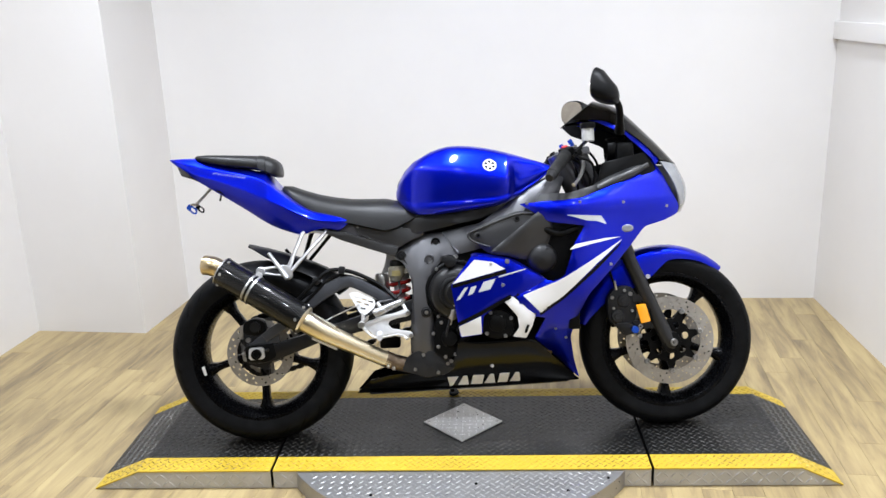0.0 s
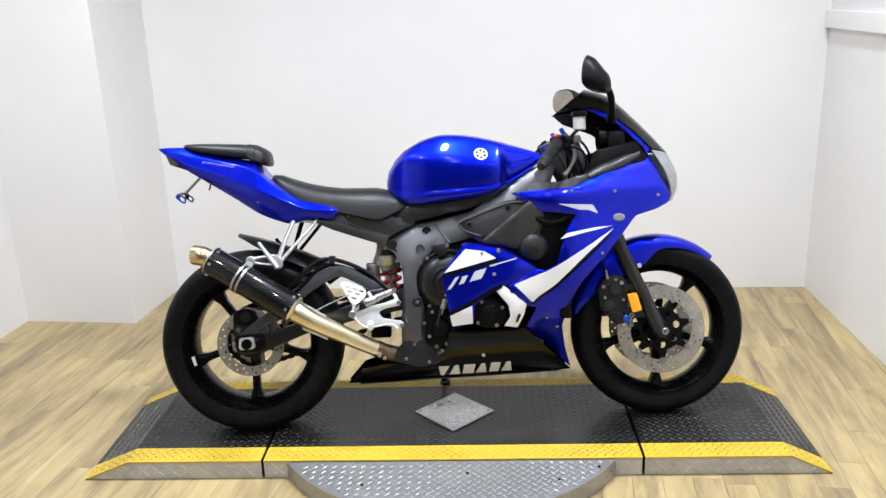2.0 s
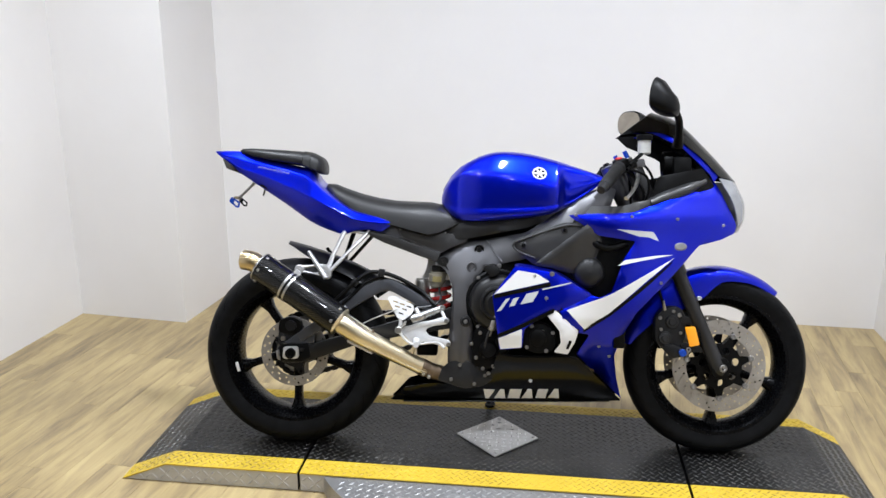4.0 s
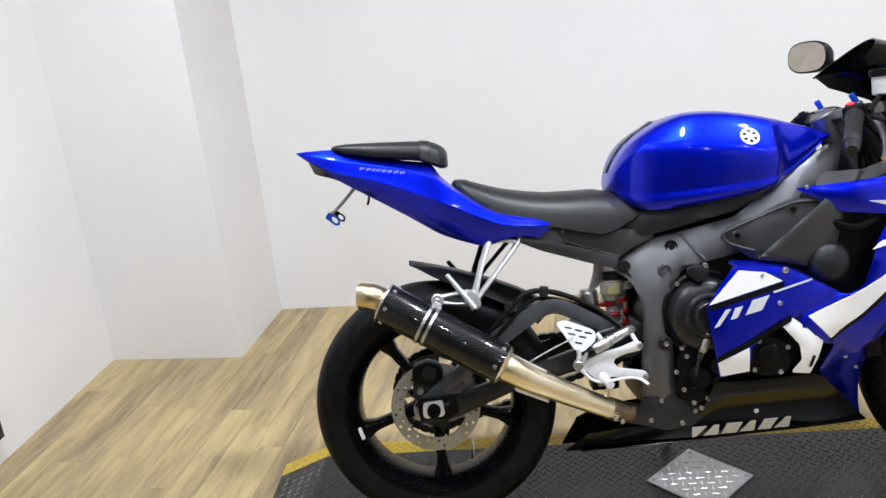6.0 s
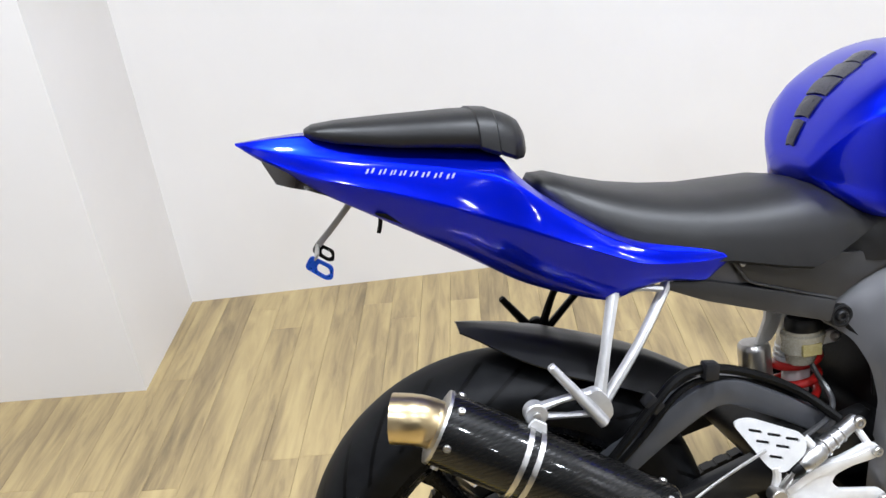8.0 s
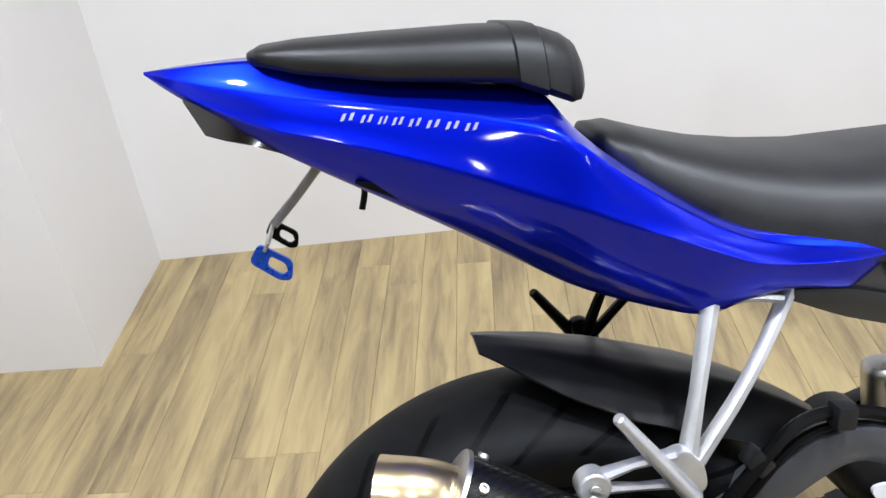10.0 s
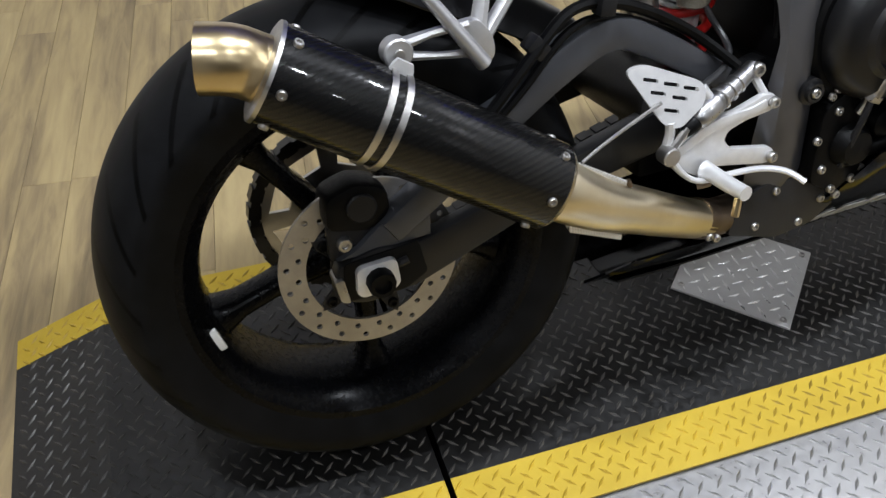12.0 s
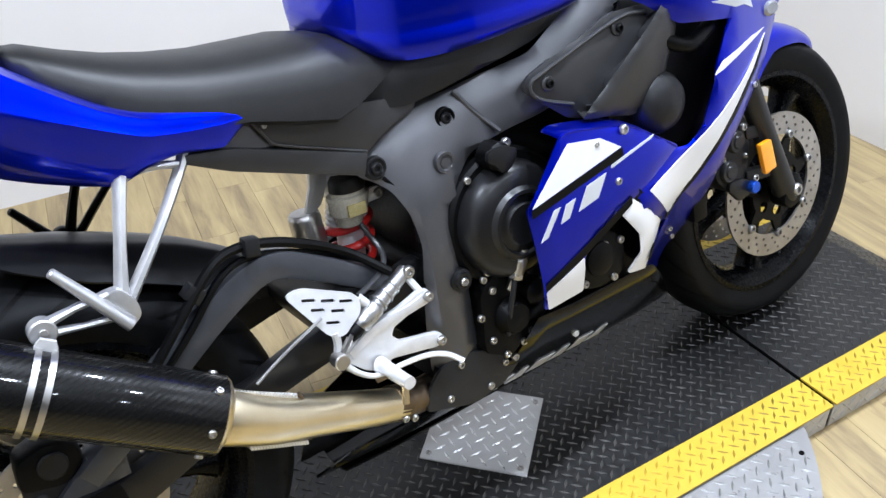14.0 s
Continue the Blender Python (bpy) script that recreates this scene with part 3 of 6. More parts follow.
for x, y, ang in weave(0.0238, 0.0, dc[0] - dh, dc[0] + dh, dc[1] - dh, dc[1] + dh):
    if abs(x - dc[0]) + abs(y - dc[1]) < dh - 0.016:
        u, v = Vector((math.cos(ang), math.sin(ang), 0)), Vector((-math.sin(ang), math.cos(ang), 0))
        lug_into(lug, Vector((x, y, TOP + 0.006)), u, v, Vector((0, 0, 1)), 0.0125, 0.0030, 0.0016)
tagged(part("tread_pattern", lug, PLATELUG, body), kind="stuff")
for x, y in corners:
    bolt(body, dc[0] + (x - dc[0]) * 0.86, dc[1] + (y - dc[1]) * 0.86, TOP + 0.006, 0.0055, (0, 0, 1), STEEL, "screw")

# ---- motorcycle ----
def holed_plate(outer, holes, y0, y1):
    """A flat plate in the side view with holes cut right through."""
    bm = bmesh.new()
    edges = []
    for loop in (outer, *holes):
        vs = [bm.verts.new((x, y0, z)) for x, z in loop]
        edges += [bm.edges.new((vs[i], vs[(i + 1) % len(vs)])) for i in range(len(vs))]
    bmesh.ops.triangle_fill(bm, use_beauty=True, use_dissolve=False, edges=edges)
    got = bmesh.ops.extrude_face_region(bm, geom=bm.faces[:])
    bmesh.ops.translate(bm, verts=[g for g in got["geom"] if isinstance(g, bmesh.types.BMVert)], vec=(0, y1 - y0, 0))
    return bm


def ring_pts(cx, cz, r, n, turn=0.0):
    return [(cx + r * math.cos(turn + 2 * math.pi * k / n), cz + r * math.sin(turn + 2 * math.pi * k / n)) for k in range(n)]


def cyl_into(bm, a, b, r, seg=16, cap=0.12):
    """A turned pin from a to b with softened ends."""
    a, b = Vector(a), Vector(b)
    n = (b - a).normalized()
    e = min(r * cap, (b - a).length * 0.3)
    return tube_into(bm, [a, a + n * 1e-4, a + n * e, b - n * e, b - n * 1e-4, b], [r - e, r - e, r, r, r - e, r - e], seg, 1)


def cyl(a, b, r, seg=16, cap=0.12):
    return cyl_into(bmesh.new(), a, b, r, seg, cap)


def band(path, half_w, y0, y1, bevel=0.003):
    """A bar of even width along a side-view path."""
    line = [Vector((p[0], p[1])) for p in curve_points([(x, z, 0) for x, z in path], 4)]
    up, dn = [], []
    for k, q in enumerate(line):
        w = (line[min(k + 1, len(line) - 1)] - line[max(k - 1, 0)]).normalized()
        n = Vector((-w.y, w.x))
        hw = half_w if not isinstance(half_w, (list, tuple)) else lerp(k / (len(line) - 1), [(j / (len(half_w) - 1), v) for j, v in enumerate(half_w)])
        up.append(tuple(q + n * hw))
        dn.append(tuple(q - n * hw))
    return slab(up + dn[::-1], y0, y1, bevel)


bike = thing("motorcycle", pose(0, -0.074, TOP, -14, 0, 3.87))
tagged(bike, "blue and white sport motorcycle leaning on its side stand", "motorcycle")

# --- wheels ---
def wheel(name, cx, cz, r, half, rubber, turn, disc_r, disc_sides, holes, label):
    rim_r = 0.2245
    rh = half * 0.80
    rim = lathe([(rim_r, rh), (rim_r + 0.005, rh + 0.002), (rim_r + 0.004, rh + 0.006), (rim_r - 0.006, rh + 0.006), (rim_r - 0.013, rh - 0.004), (rim_r - 0.024, rh - 0.016), (rim_r - 0.030, rh * 0.45), (rim_r - 0.031, 0),
                 (rim_r - 0.030, -rh * 0.45), (rim_r - 0.024, -rh + 0.016), (rim_r - 0.013, -rh + 0.004), (rim_r - 0.006, -rh - 0.006), (rim_r + 0.004, -rh - 0.006), (rim_r + 0.005, -rh - 0.002), (rim_r, -rh),
                 (rim_r - 0.014, -rh * 0.7), (rim_r - 0.020, 0), (rim_r - 0.014, rh * 0.7)], cx, cz, 96)
    w = part(name, rim, RIMBLACK, bike, label)
    prof = []
    for k in range(25):
        s = -1 + 2 * k / 24
        a = abs(s)
        if a < 0.75:
            y = half * math.sin(a / 0.75 * 1.30) / math.sin(1.30) * 0.985
            rr = r - (r - 0.262) * (1 - math.cos(a / 0.75 * 1.30)) / (1 - math.cos(1.30)) * 0.85
        else:
            q = (a - 0.75) / 0.25
            y = half * (0.985 + 0.02 * math.sin(q * 3.14) - 0.13 * q)
            rr = lerp(q, [(0, r - (r - 0.262) * 0.85), (1, rim_r + 0.001)])
        prof.append((rr, y if s > 0 else -y))
    tyre = lathe(prof, cx, cz, 120, False, True)
    part("tyre", tyre, rubber, w, "black road tyre with slanted tread grooves", 60)
    hub = lathe([(0.020, 0.07), (0.042, 0.066), (0.05, 0.05), (0.036, 0.03), (0.034, -0.03), (0.05, -0.05), (0.042, -0.066), (0.020, -0.07)], cx, cz, 32)
    part("hub", hub, RIMBLACK, w)
    for k in range(5):
        a = radians(turn + 72 * k)
        u, v = Vector((math.cos(a), 0, math.sin(a))), Vector((-math.sin(a), 0, math.cos(a)))
        rings = []
        for rr, hw, hy in ((0.030, 0.022, 0.030), (0.06, 0.017, 0.028), (0.12, 0.0125, 0.023), (0.165, 0.0135, 0.024), (0.190, 0.022, 0.028), (0.1985, 0.030, 0.030)):
            c = Vector((cx, 0, cz)) + u * rr
            rings.append([c + v * (hw * math.copysign(abs(math.cos(t)) ** 0.6, math.cos(t))) + Vector((0, hy * math.copysign(abs(math.sin(t)) ** 0.6, math.sin(t)), 0)) for t in (2 * math.pi * j / 14 for j in range(14))])
        part("spoke", rings_mesh(rings), RIMBLACK, w)
    for sy in disc_sides:
        y = sy
        inner = disc_r * 0.70 if disc_r > 0.13 else disc_r * 0.71
        hole_list = [ring_pts(cx, cz, inner, 40)]
        n = holes
        for k in range(n):
            for j, f in enumerate((0.22, 0.50, 0.78) if disc_r > 0.13 else (0.30, 0.70)):
                a = 2 * math.pi * (k + (0.33 if disc_r > 0.13 else 0.4) * j) / n
                q = inner + (disc_r - inner) * f
                hole_list.append(ring_pts(cx + q * math.cos(a), cz + q * math.sin(a), 0.0033 if disc_r > 0.13 else 0.0038, 10))
        d = part("brake_disc", holed_plate(ring_pts(cx, cz, disc_r, 72), hole_list, y - 0.0022, y + 0.0022), DISC, w, "drilled steel brake disc", smooth=False)
        if disc_r > 0.13:
            arms, eyes = [], []
            for k in range(126):
                a = 2 * math.pi * k / 126
                q = inner * (0.70 + 0.29 * max(0.0, math.cos(7 * (a - radians(15)))) ** 1.5)
                arms.append((cx + q * math.cos(a), cz + q * math.sin(a)))
            for k in range(7):
                a = radians(15) + 2 * math.pi * k / 7
                eyes.append(ring_pts(cx + 0.053 * math.cos(a), cz + 0.053 * math.sin(a), 0.0125, 14))
            carrier = holed_plate(arms, [ring_pts(cx, cz, 0.026, 24), *eyes], y - 0.003, y + 0.003)
        else:
            outer = []
            for k in range(60):
                a = 2 * math.pi * k / 60
                q = inner * (0.62 + 0.42 * max(0.0, math.cos(5 * a)) ** 3)
                outer.append((cx + q * math.cos(a), cz + q * math.sin(a)))
            carrier = holed_plate(outer, [ring_pts(cx, cz, 0.026, 24)], y - 0.003, y + 0.003)
        part("disc_carrier", carrier, BLACK if disc_r > 0.13 else DARKGREY, d, smooth=False)
        for k in range(7 if disc_r > 0.13 else 5):
            a = radians(15) + 2 * math.pi * k / 7 if disc_r > 0.13 else 2 * math.pi * k / 5
            q = inner * 1.01 if disc_r > 0.13 else inner * 0.84
            bolt(d, cx + q * math.cos(a), y + math.copysign(0.003, y), cz + q * math.sin(a), 0.0098 if disc_r > 0.13 else 0.007, (0, math.copysign(1, y), 0), CASTALU if disc_r > 0.13 else BLACK, "rivet")
    return w


rear = wheel("rear_wheel", 0.0, 0.309, 0.309, 0.091, RUBBER_REAR, 270, 0.112, (-0.070,), 20, "gloss black five-spoke rear wheel")
front = wheel("front_wheel", 1.385, 0.296, 0.296, 0.060, RUBBER_FRONT, 268, 0.149, (-0.066, 0.066), 26, "gloss black five-spoke front wheel")
# white balance weight on the rear rim
a = radians(196)
part("balance_weight", box(-0.016, 0.016, -0.003, 0.003, -0.008, 0.008, 0.002, pose(0.205 * math.cos(a), -0.060, 0.309 + 0.205 * math.sin(a), 0, 74, 0)), FLUID, rear)
# sprocket and chain on the far side
teeth = []
for k in range(90):
    a = 2 * math.pi * k / 90
    q = 0.104 + (0.005 if k % 2 else -0.003)
    teeth.append((q * math.cos(a), 0.309 + q * math.sin(a)))
windows = []
for k in range(8):
    a = 2 * math.pi * (k + 0.5) / 8
    u, v = (math.cos(a), math.sin(a)), (-math.sin(a), math.cos(a))
    windows.append([(u[0] * rr + v[0] * h, 0.309 + u[1] * rr + v[1] * h) for rr, h in ((0.062, -0.013), (0.088, -0.022), (0.088, 0.022), (0.062, 0.013))])
sprocket = part("sprocket", holed_plate(teeth, [ring_pts(0, 0.309, 0.04, 24), *windows], 0.088, 0.094), STEEL, rear, "steel sprocket with spoked cut-outs", smooth=False)
links = bmesh.new()
spots = [(0.110 * math.cos(a), 0.309 + 0.110 * math.sin(a), a + math.pi / 2) for a in (radians(97 + 170 * k / 26) for k in range(27))]
for z0, z1 in ((0.419, 0.436), (0.199, 0.364)):
    spots += [(-0.008 + 0.558 * k / 44, z0 + (z1 - z0) * k / 44, math.atan2(z1 - z0, 0.558)) for k in range(45)]
for k, (x, z, way) in enumerate(spots):
    wide = k % 2
    box_into(links, -0.0090 if wide else -0.0070, 0.0090 if wide else 0.0070, 0.082, 0.102, -0.0085 if wide else -0.006, 0.0085 if wide else 0.006, pose(x, 0, z, 0, -math.degrees(way), 0))
part("chain", links, CASTGREY, rear, "oily black drive chain")

# --- swingarm ---
main = [(-0.055, 0.292), (-0.048, 0.335), (0.0, 0.348), (0.05, 0.340), (0.19, 0.380), (0.36, 0.43), (0.53, 0.475), (0.53, 0.405), (0.36, 0.375), (0.214, 0.344), (0.05, 0.284), (-0.02, 0.276)]
swing = part("swingarm", slab(main, -0.106, -0.080, 0.005, 0.012), CASTGREY, bike, "dark grey braced swingarm")
part("far_arm", slab(main, 0.105, 0.132, 0.005, 0.012), DARKGREY, swing)
part("brace", band([(0.02, 0.362), (0.085, 0.405), (0.16, 0.462), (0.25, 0.520), (0.31, 0.540), (0.37, 0.515), (0.47, 0.455)], [0.016, 0.018, 0.021, 0.021, 0.019, 0.018, 0.016], -0.108, -0.072, 0.006), SWINGGREY, swing, "grey box-section brace")
part("brace_web", slab([(-0.045, 0.34), (-0.02, 0.350), (0.028, 0.388), (0.072, 0.380), (0.07, 0.345)], -0.102, -0.088, 0.003), SWINGGREY, swing)
part("cross_tube", cyl((0.40, -0.10, 0.43), (0.40, 0.11, 0.43), 0.045, 20), DARKGREY, swing)
part("pivot", cyl((0.545, -0.13, 0.437), (0.545, 0.13, 0.437), 0.03, 20), BLACK, swing)
part("axle_recess", slab([(-0.045, 0.288), (-0.040, 0.338), (0.052, 0.345), (0.060, 0.300), (0.03, 0.284)], -0.108, -0.105, 0.001, 0.006), BLACK, swing)
part("axle_block", slab([(-0.031, 0.300), (-0.028, 0.329), (-0.022, 0.333), (0.016, 0.335), (0.021, 0.330), (0.023, 0.302), (0.017, 0.295), (-0.024, 0.293)], -0.117, -0.107, 0.0015, 0.004), ALU, swing, "bright aluminium chain adjuster block")
part("axle_nut", lathe([(0.0, -0.127), (0.010, -0.127), (0.0105, -0.133), (0.0155, -0.133), (0.017, -0.130), (0.017, -0.102), (0.0, -0.102)], -0.003, 0.3125, 12, False), BLACK, swing)
part("adjuster_bolt", cyl((0.024, -0.109, 0.322), (0.036, -0.109, 0.325), 0.0055, 8), DARKGREY, swing)
part("end_cap", slab([(-0.050, 0.290), (-0.054, 0.320), (-0.043, 0.322), (-0.038, 0.286)], -0.111, -0.080, 0.003, 0.005), CASTALU, swing)
cal = part("rear_caliper", slab([(-0.052, 0.378), (-0.048, 0.418), (-0.010, 0.430), (0.024, 0.418), (0.028, 0.386), (0.0, 0.366)], -0.098, -0.048, 0.008, 0.012), BLACK, bike, "black rear brake caliper")
part("piston_cap", cyl((-0.008, -0.096, 0.400), (-0.008, -0.103, 0.400), 0.018, 20), DARKGREY, cal)
bolt(cal, -0.033, -0.074, 0.357, 0.009, (0, -1, 0), STEEL)
part("caliper_bracket", slab([(-0.052, 0.335), (-0.05, 0.385), (-0.005, 0.38), (0.01, 0.34)], -0.092, -0.080, 0.003, 0.01), DARKGREY, cal)
bolt(cal, -0.033, -0.094, 0.357, 0.0095, (0, -1, 0), STEEL)

# --- rear hugger ---
grid = []
for i in range(29):
    s = i / 28
    deg = 34 + 61.5 * s
    a = radians(deg)
    base = lerp(deg, [(34, 0.388), (44, 0.369), (54, 0.3545), (62, 0.346), (70, 0.3425), (80, 0.3465), (88, 0.355), (95.5, 0.368)])
    row = []
    skirt = lerp(deg, [(34, 0.055), (45, 0.046), (60, 0.037), (74, 0.031), (85, 0.022), (91, 0.012), (95.5, 0.005)])
    hw = lerp(deg, [(34, 0.066), (48, 0.074), (60, 0.090), (72, 0.092), (83, 0.076), (90, 0.052), (95.5, 0.026)])
    for j in range(17):
        u = -1 + 2 * j / 16
        rr = base - 0.003 * min(1.0, abs(u) / 0.34) - skirt * max(0.0, (abs(u) - 0.34) / 0.66) ** 1.25
        row.append((rr * math.cos(a), hw * u, 0.309 + rr * math.sin(a)))
    grid.append(row)
part("hugger", sheet(grid, 0.003), GLOSSGREY, bike, "dark grey rear wheel hugger", 30)

# --- main frame ---
def spar_y(x, z):
    """The pivot plate leans inwards towards its top; the beam ahead of it widens to the steering head's shoulders and tapers again."""
    plate = lerp(z, [(0.285, 0.138), (0.431, 0.148), (0.56, 0.143), (0.600, 0.136), (0.657, 0.116), (0.69, 0.104)])
    plate -= lerp(z, [(0.5, 0.0), (0.6, 0.31)]) * max(0.0, 0.587 - x)
    plate -= lerp(z, [(0.44, 0.016), (0.56, 0.0)]) * min(1.0, abs(x - 0.552) / 0.040) ** 2.2
    out = lerp(x, [(0.60, 0.122), (0.66, 0.126), (0.74, 0.148), (0.80, 0.156), (0.90, 0.144), (0.98, 0.110), (1.05, 0.075)])
    mid = lerp(x, [(0.60, 0.650), (0.66, 0.645), (0.75, 0.676), (0.84, 0.722), (0.93, 0.79), (1.04, 0.85)])
    w = min(1.0, max(0.0, (x - 0.60) / 0.06))
    return -(w * (out - 0.28 * (z - mid)) + (1 - w) * plate)


spar = [(0.468, 0.610), (0.465, 0.628), (0.486, 0.647), (0.515, 0.668), (0.555, 0.688), (0.621, 0.693), (0.751, 0.718), (0.850, 0.785), (0.930, 0.835), (1.004, 0.870), (1.045, 0.862), (1.02, 0.80), (0.955, 0.745), (0.90, 0.700), (0.84, 0.665), (0.748, 0.634), (0.693, 0.622), (0.625, 0.602), (0.594, 0.570), (0.584, 0.53), (0.586, 0.44), (0.590, 0.344), (0.607, 0.285), (0.508, 0.285), (0.508, 0.34), (0.514, 0.421), (0.522, 0.50), (0.518, 0.545), (0.502, 0.585), (0.482, 0.602)]
mf = part("main_frame", panel(spar, spar_y, 0.030, 0.03, 0.009, 0.012), FRAMEGREY, bike, "satin grey aluminium beam frame")
part("far_spar", panel(spar, spar_y, 0.030, 0.05, 0.009, 0.012, side=-1), FRAMEGREY, mf)
part("weld_seam", tube([(x, spar_y(x, z) - 0.0005, z) for x, z in ((0.628, 0.692), (0.648, 0.660), (0.676, 0.624))], 0.0034, 8, 4), FRAMEGREY, mf)
part("edge_seal", tube([(0.498, -0.100, 0.604), (0.512, -0.106, 0.588), (0.524, -0.112, 0.564), (0.529, -0.116, 0.535), (0.527, -0.118, 0.500)], [0.005, 0.0065, 0.0065, 0.0065, 0.005], 10, 4), BLACK, mf, "black rubber edge strip")
for x, z, r in ((0.604, 0.660, 0.0135), (0.489, 0.620, 0.0145)):
    y = spar_y(x, z) - (0.004 if r > 0.014 else 0.0)
    part("bolt_well", lathe([(0.0, y - 0.0008), (r * 0.8, y - 0.0008), (r * 0.95, y - 0.0030), (r * 1.12, y - 0.0022), (r * 1.2, y + 0.004), (0.0, y + 0.004)], x, z, 24, False), BLACK if r < 0.014 else DARKGREY, mf)
    bolt(mf, x, y - 0.001, z, r * 0.62, (0, -1, 0), DARKGREY)
y = spar_y(0.581, 0.605)
part("frame_plug", lathe([(0.0, y - 0.002), (0.007, y - 0.002), (0.0082, y - 0.0005), (0.010, y - 0.0005), (0.0115, y - 0.0035), (0.0150, y - 0.0035), (0.0165, y - 0.001), (0.0165, y + 0.004), (0.0, y + 0.004)], 0.581, 0.605, 28, False), FRAMEGREY, mf)
part("pivot_nut", lathe([(0.0, -0.156), (0.006, -0.156), (0.0075, -0.153), (0.0085, -0.1575), (0.0125, -0.1575), (0.0135, -0.152), (0.0175, -0.1505), (0.0175, -0.134), (0.0, -0.134)], 0.565, 0.433, 24, False), CASTGREY, mf, "dark swingarm pivot nut")
bolt(mf, 0.565, -0.1565, 0.433, 0.0068, (0, -1, 0), STEEL)
part("steering_head", cyl((1.10, 0, 0.80), (1.03, 0, 0.945), 0.035, 20), FRAMEGREY, mf)
part("lower_cross", box(0.51, 0.59, -0.12, 0.12, 0.27, 0.33, 0.008), BLACK, mf)

# --- engine ---
eng = part("engine", slab([(0.55, 0.27), (0.54, 0.50), (0.60, 0.60), (0.74, 0.64), (0.98, 0.66), (1.02, 0.52), (0.97, 0.30), (0.86, 0.24)], -0.112, 0.112, 0.012, 0.03), BLACK, bike, "black four-cylinder engine")
clutch = part("clutch_cover", lathe([(0.0, -0.188), (0.030, -0.188), (0.034, -0.184), (0.042, -0.183), (0.046, -0.189), (0.051, -0.188), (0.056, -0.181), (0.072, -0.178), (0.083, -0.169), (0.089, -0.153), (0.091, -0.120), (0.0, -0.120)], 0.664, 0.495, 56, False), CASTGREY, eng, "dark grey round clutch cover")
for k in (95, 128, 232, 258, 285, 312):
    a = radians(k)
    bolt(clutch, 0.664 + 0.099 * math.cos(a), -0.147, 0.495 + 0.099 * math.sin(a), 0.0058)
part("clutch_flange", lathe([(0.0, -0.144), (0.100, -0.144), (0.105, -0.139), (0.105, -0.12), (0.0, -0.12)], 0.668, 0.495, 48, False), BLACK, clutch)
part("water_pump", lathe([(0.0, -0.172), (0.022, -0.170), (0.030, -0.158), (0.034, -0.130), (0.0, -0.130)], 0.640, 0.345, 28, False), BLACK, eng)
part("shift_cover", slab([(0.585, 0.30), (0.59, 0.40), (0.635, 0.43), (0.675, 0.40), (0.67, 0.30), (0.63, 0.275)], -0.152, -0.12, 0.005, 0.012), BLACK, eng)
for x, z in ((0.600, 0.318), (0.622, 0.284), (0.655, 0.292), (0.662, 0.330), (0.612, 0.398), (0.648, 0.412), (0.585, 0.362), (0.673, 0.372)):
    bolt(eng, x, -0.153, z, 0.0062)
part("oil_line", tube([(0.652, -0.165, 0.435), (0.640, -0.172, 0.405), (0.628, -0.168, 0.36), (0.624, -0.16, 0.32)], 0.0045, 8), DARKGREY, eng)
snd = part("oil_sender", tube([(0.640, -0.160, 0.392), (0.645, -0.166, 0.410), (0.647, -0.168, 0.412), (0.655, -0.176, 0.440), (0.656, -0.177, 0.442), (0.660, -0.180, 0.456)], [0.007, 0.007, 0.0105, 0.0105, 0.008, 0.007], 12, 1), STEEL, eng, "steel oil line fitting")
part("fitting_nut", cyl((0.646, -0.167, 0.411), (0.649, -0.170, 0.421), 0.0125, 6), CASTALU, snd)
for k, (x, z) in enumerate(((0.690, 0.405), (0.705, 0.378), (0.698, 0.348), (0.612, 0.425), (0.640, 0.268), (0.676, 0.300))):
    bolt(eng, x, -0.146, z, 0.0055 if k % 2 else 0.0065, (0, -1, 0), STEEL)
part("water_hose", tube([(0.668, -0.150, 0.330), (0.690, -0.165, 0.345), (0.705, -0.168, 0.375), (0.712, -0.160, 0.41)], 0.011, 12), BLACK, eng)
part("pump_cover", lathe([(0.0, -0.176), (0.012, -0.175), (0.020, -0.168), (0.023, -0.150), (0.0, -0.150)], 0.682, 0.372, 20, False), BLACK, eng)
part("oil_filler", lathe([(0.0, -0.176), (0.016, -0.176), (0.021, -0.170), (0.021, -0.14), (0.0, -0.14)], 0.648, 0.598, 12, False), BLACK, eng)
part("filler_grip", slab([(0.618, 0.600), (0.622, 0.614), (0.650, 0.616), (0.672, 0.606), (0.668, 0.592), (0.655, 0.580), (0.640, 0.578), (0.632, 0.592)], -0.182, -0.174, 0.002, 0.005), CASTGREY, eng)
bolt(eng, 0.668, -0.160, 0.612, 0.0075)
pick = part("pickup_cover", slab([(0.742, 0.392), (0.758, 0.430), (0.790, 0.440), (0.835, 0.425), (0.852, 0.385), (0.838, 0.348), (0.79, 0.340), (0.752, 0.352)], -0.190, -0.12, 0.007, 0.015), BLACK, eng, "black crankshaft cover")
part("cover_boss", lathe([(0.0, -0.199), (0.018, -0.199), (0.027, -0.195), (0.029, -0.185), (0.0, -0.185)], 0.792, 0.392, 28, False), BLACK, pick)
for x, z in ((0.758, 0.361), (0.818, 0.351), (0.838, 0.408), (0.772, 0.428), (0.805, 0.411)):
    bolt(pick, x, -0.191, z, 0.0065)
rad = part("radiator", box(1.03, 1.065, -0.17, 0.17, 0.36, 0.70, 0.006), BLACK, bike, "black radiator behind the front wheel")
for k in range(14):
    part("radiator_fin", box(1.066, 1.068, -0.16, 0.16, 0.38 + k * 0.022, 0.388 + k * 0.022, 0), DARKGREY, rad, smooth=False)
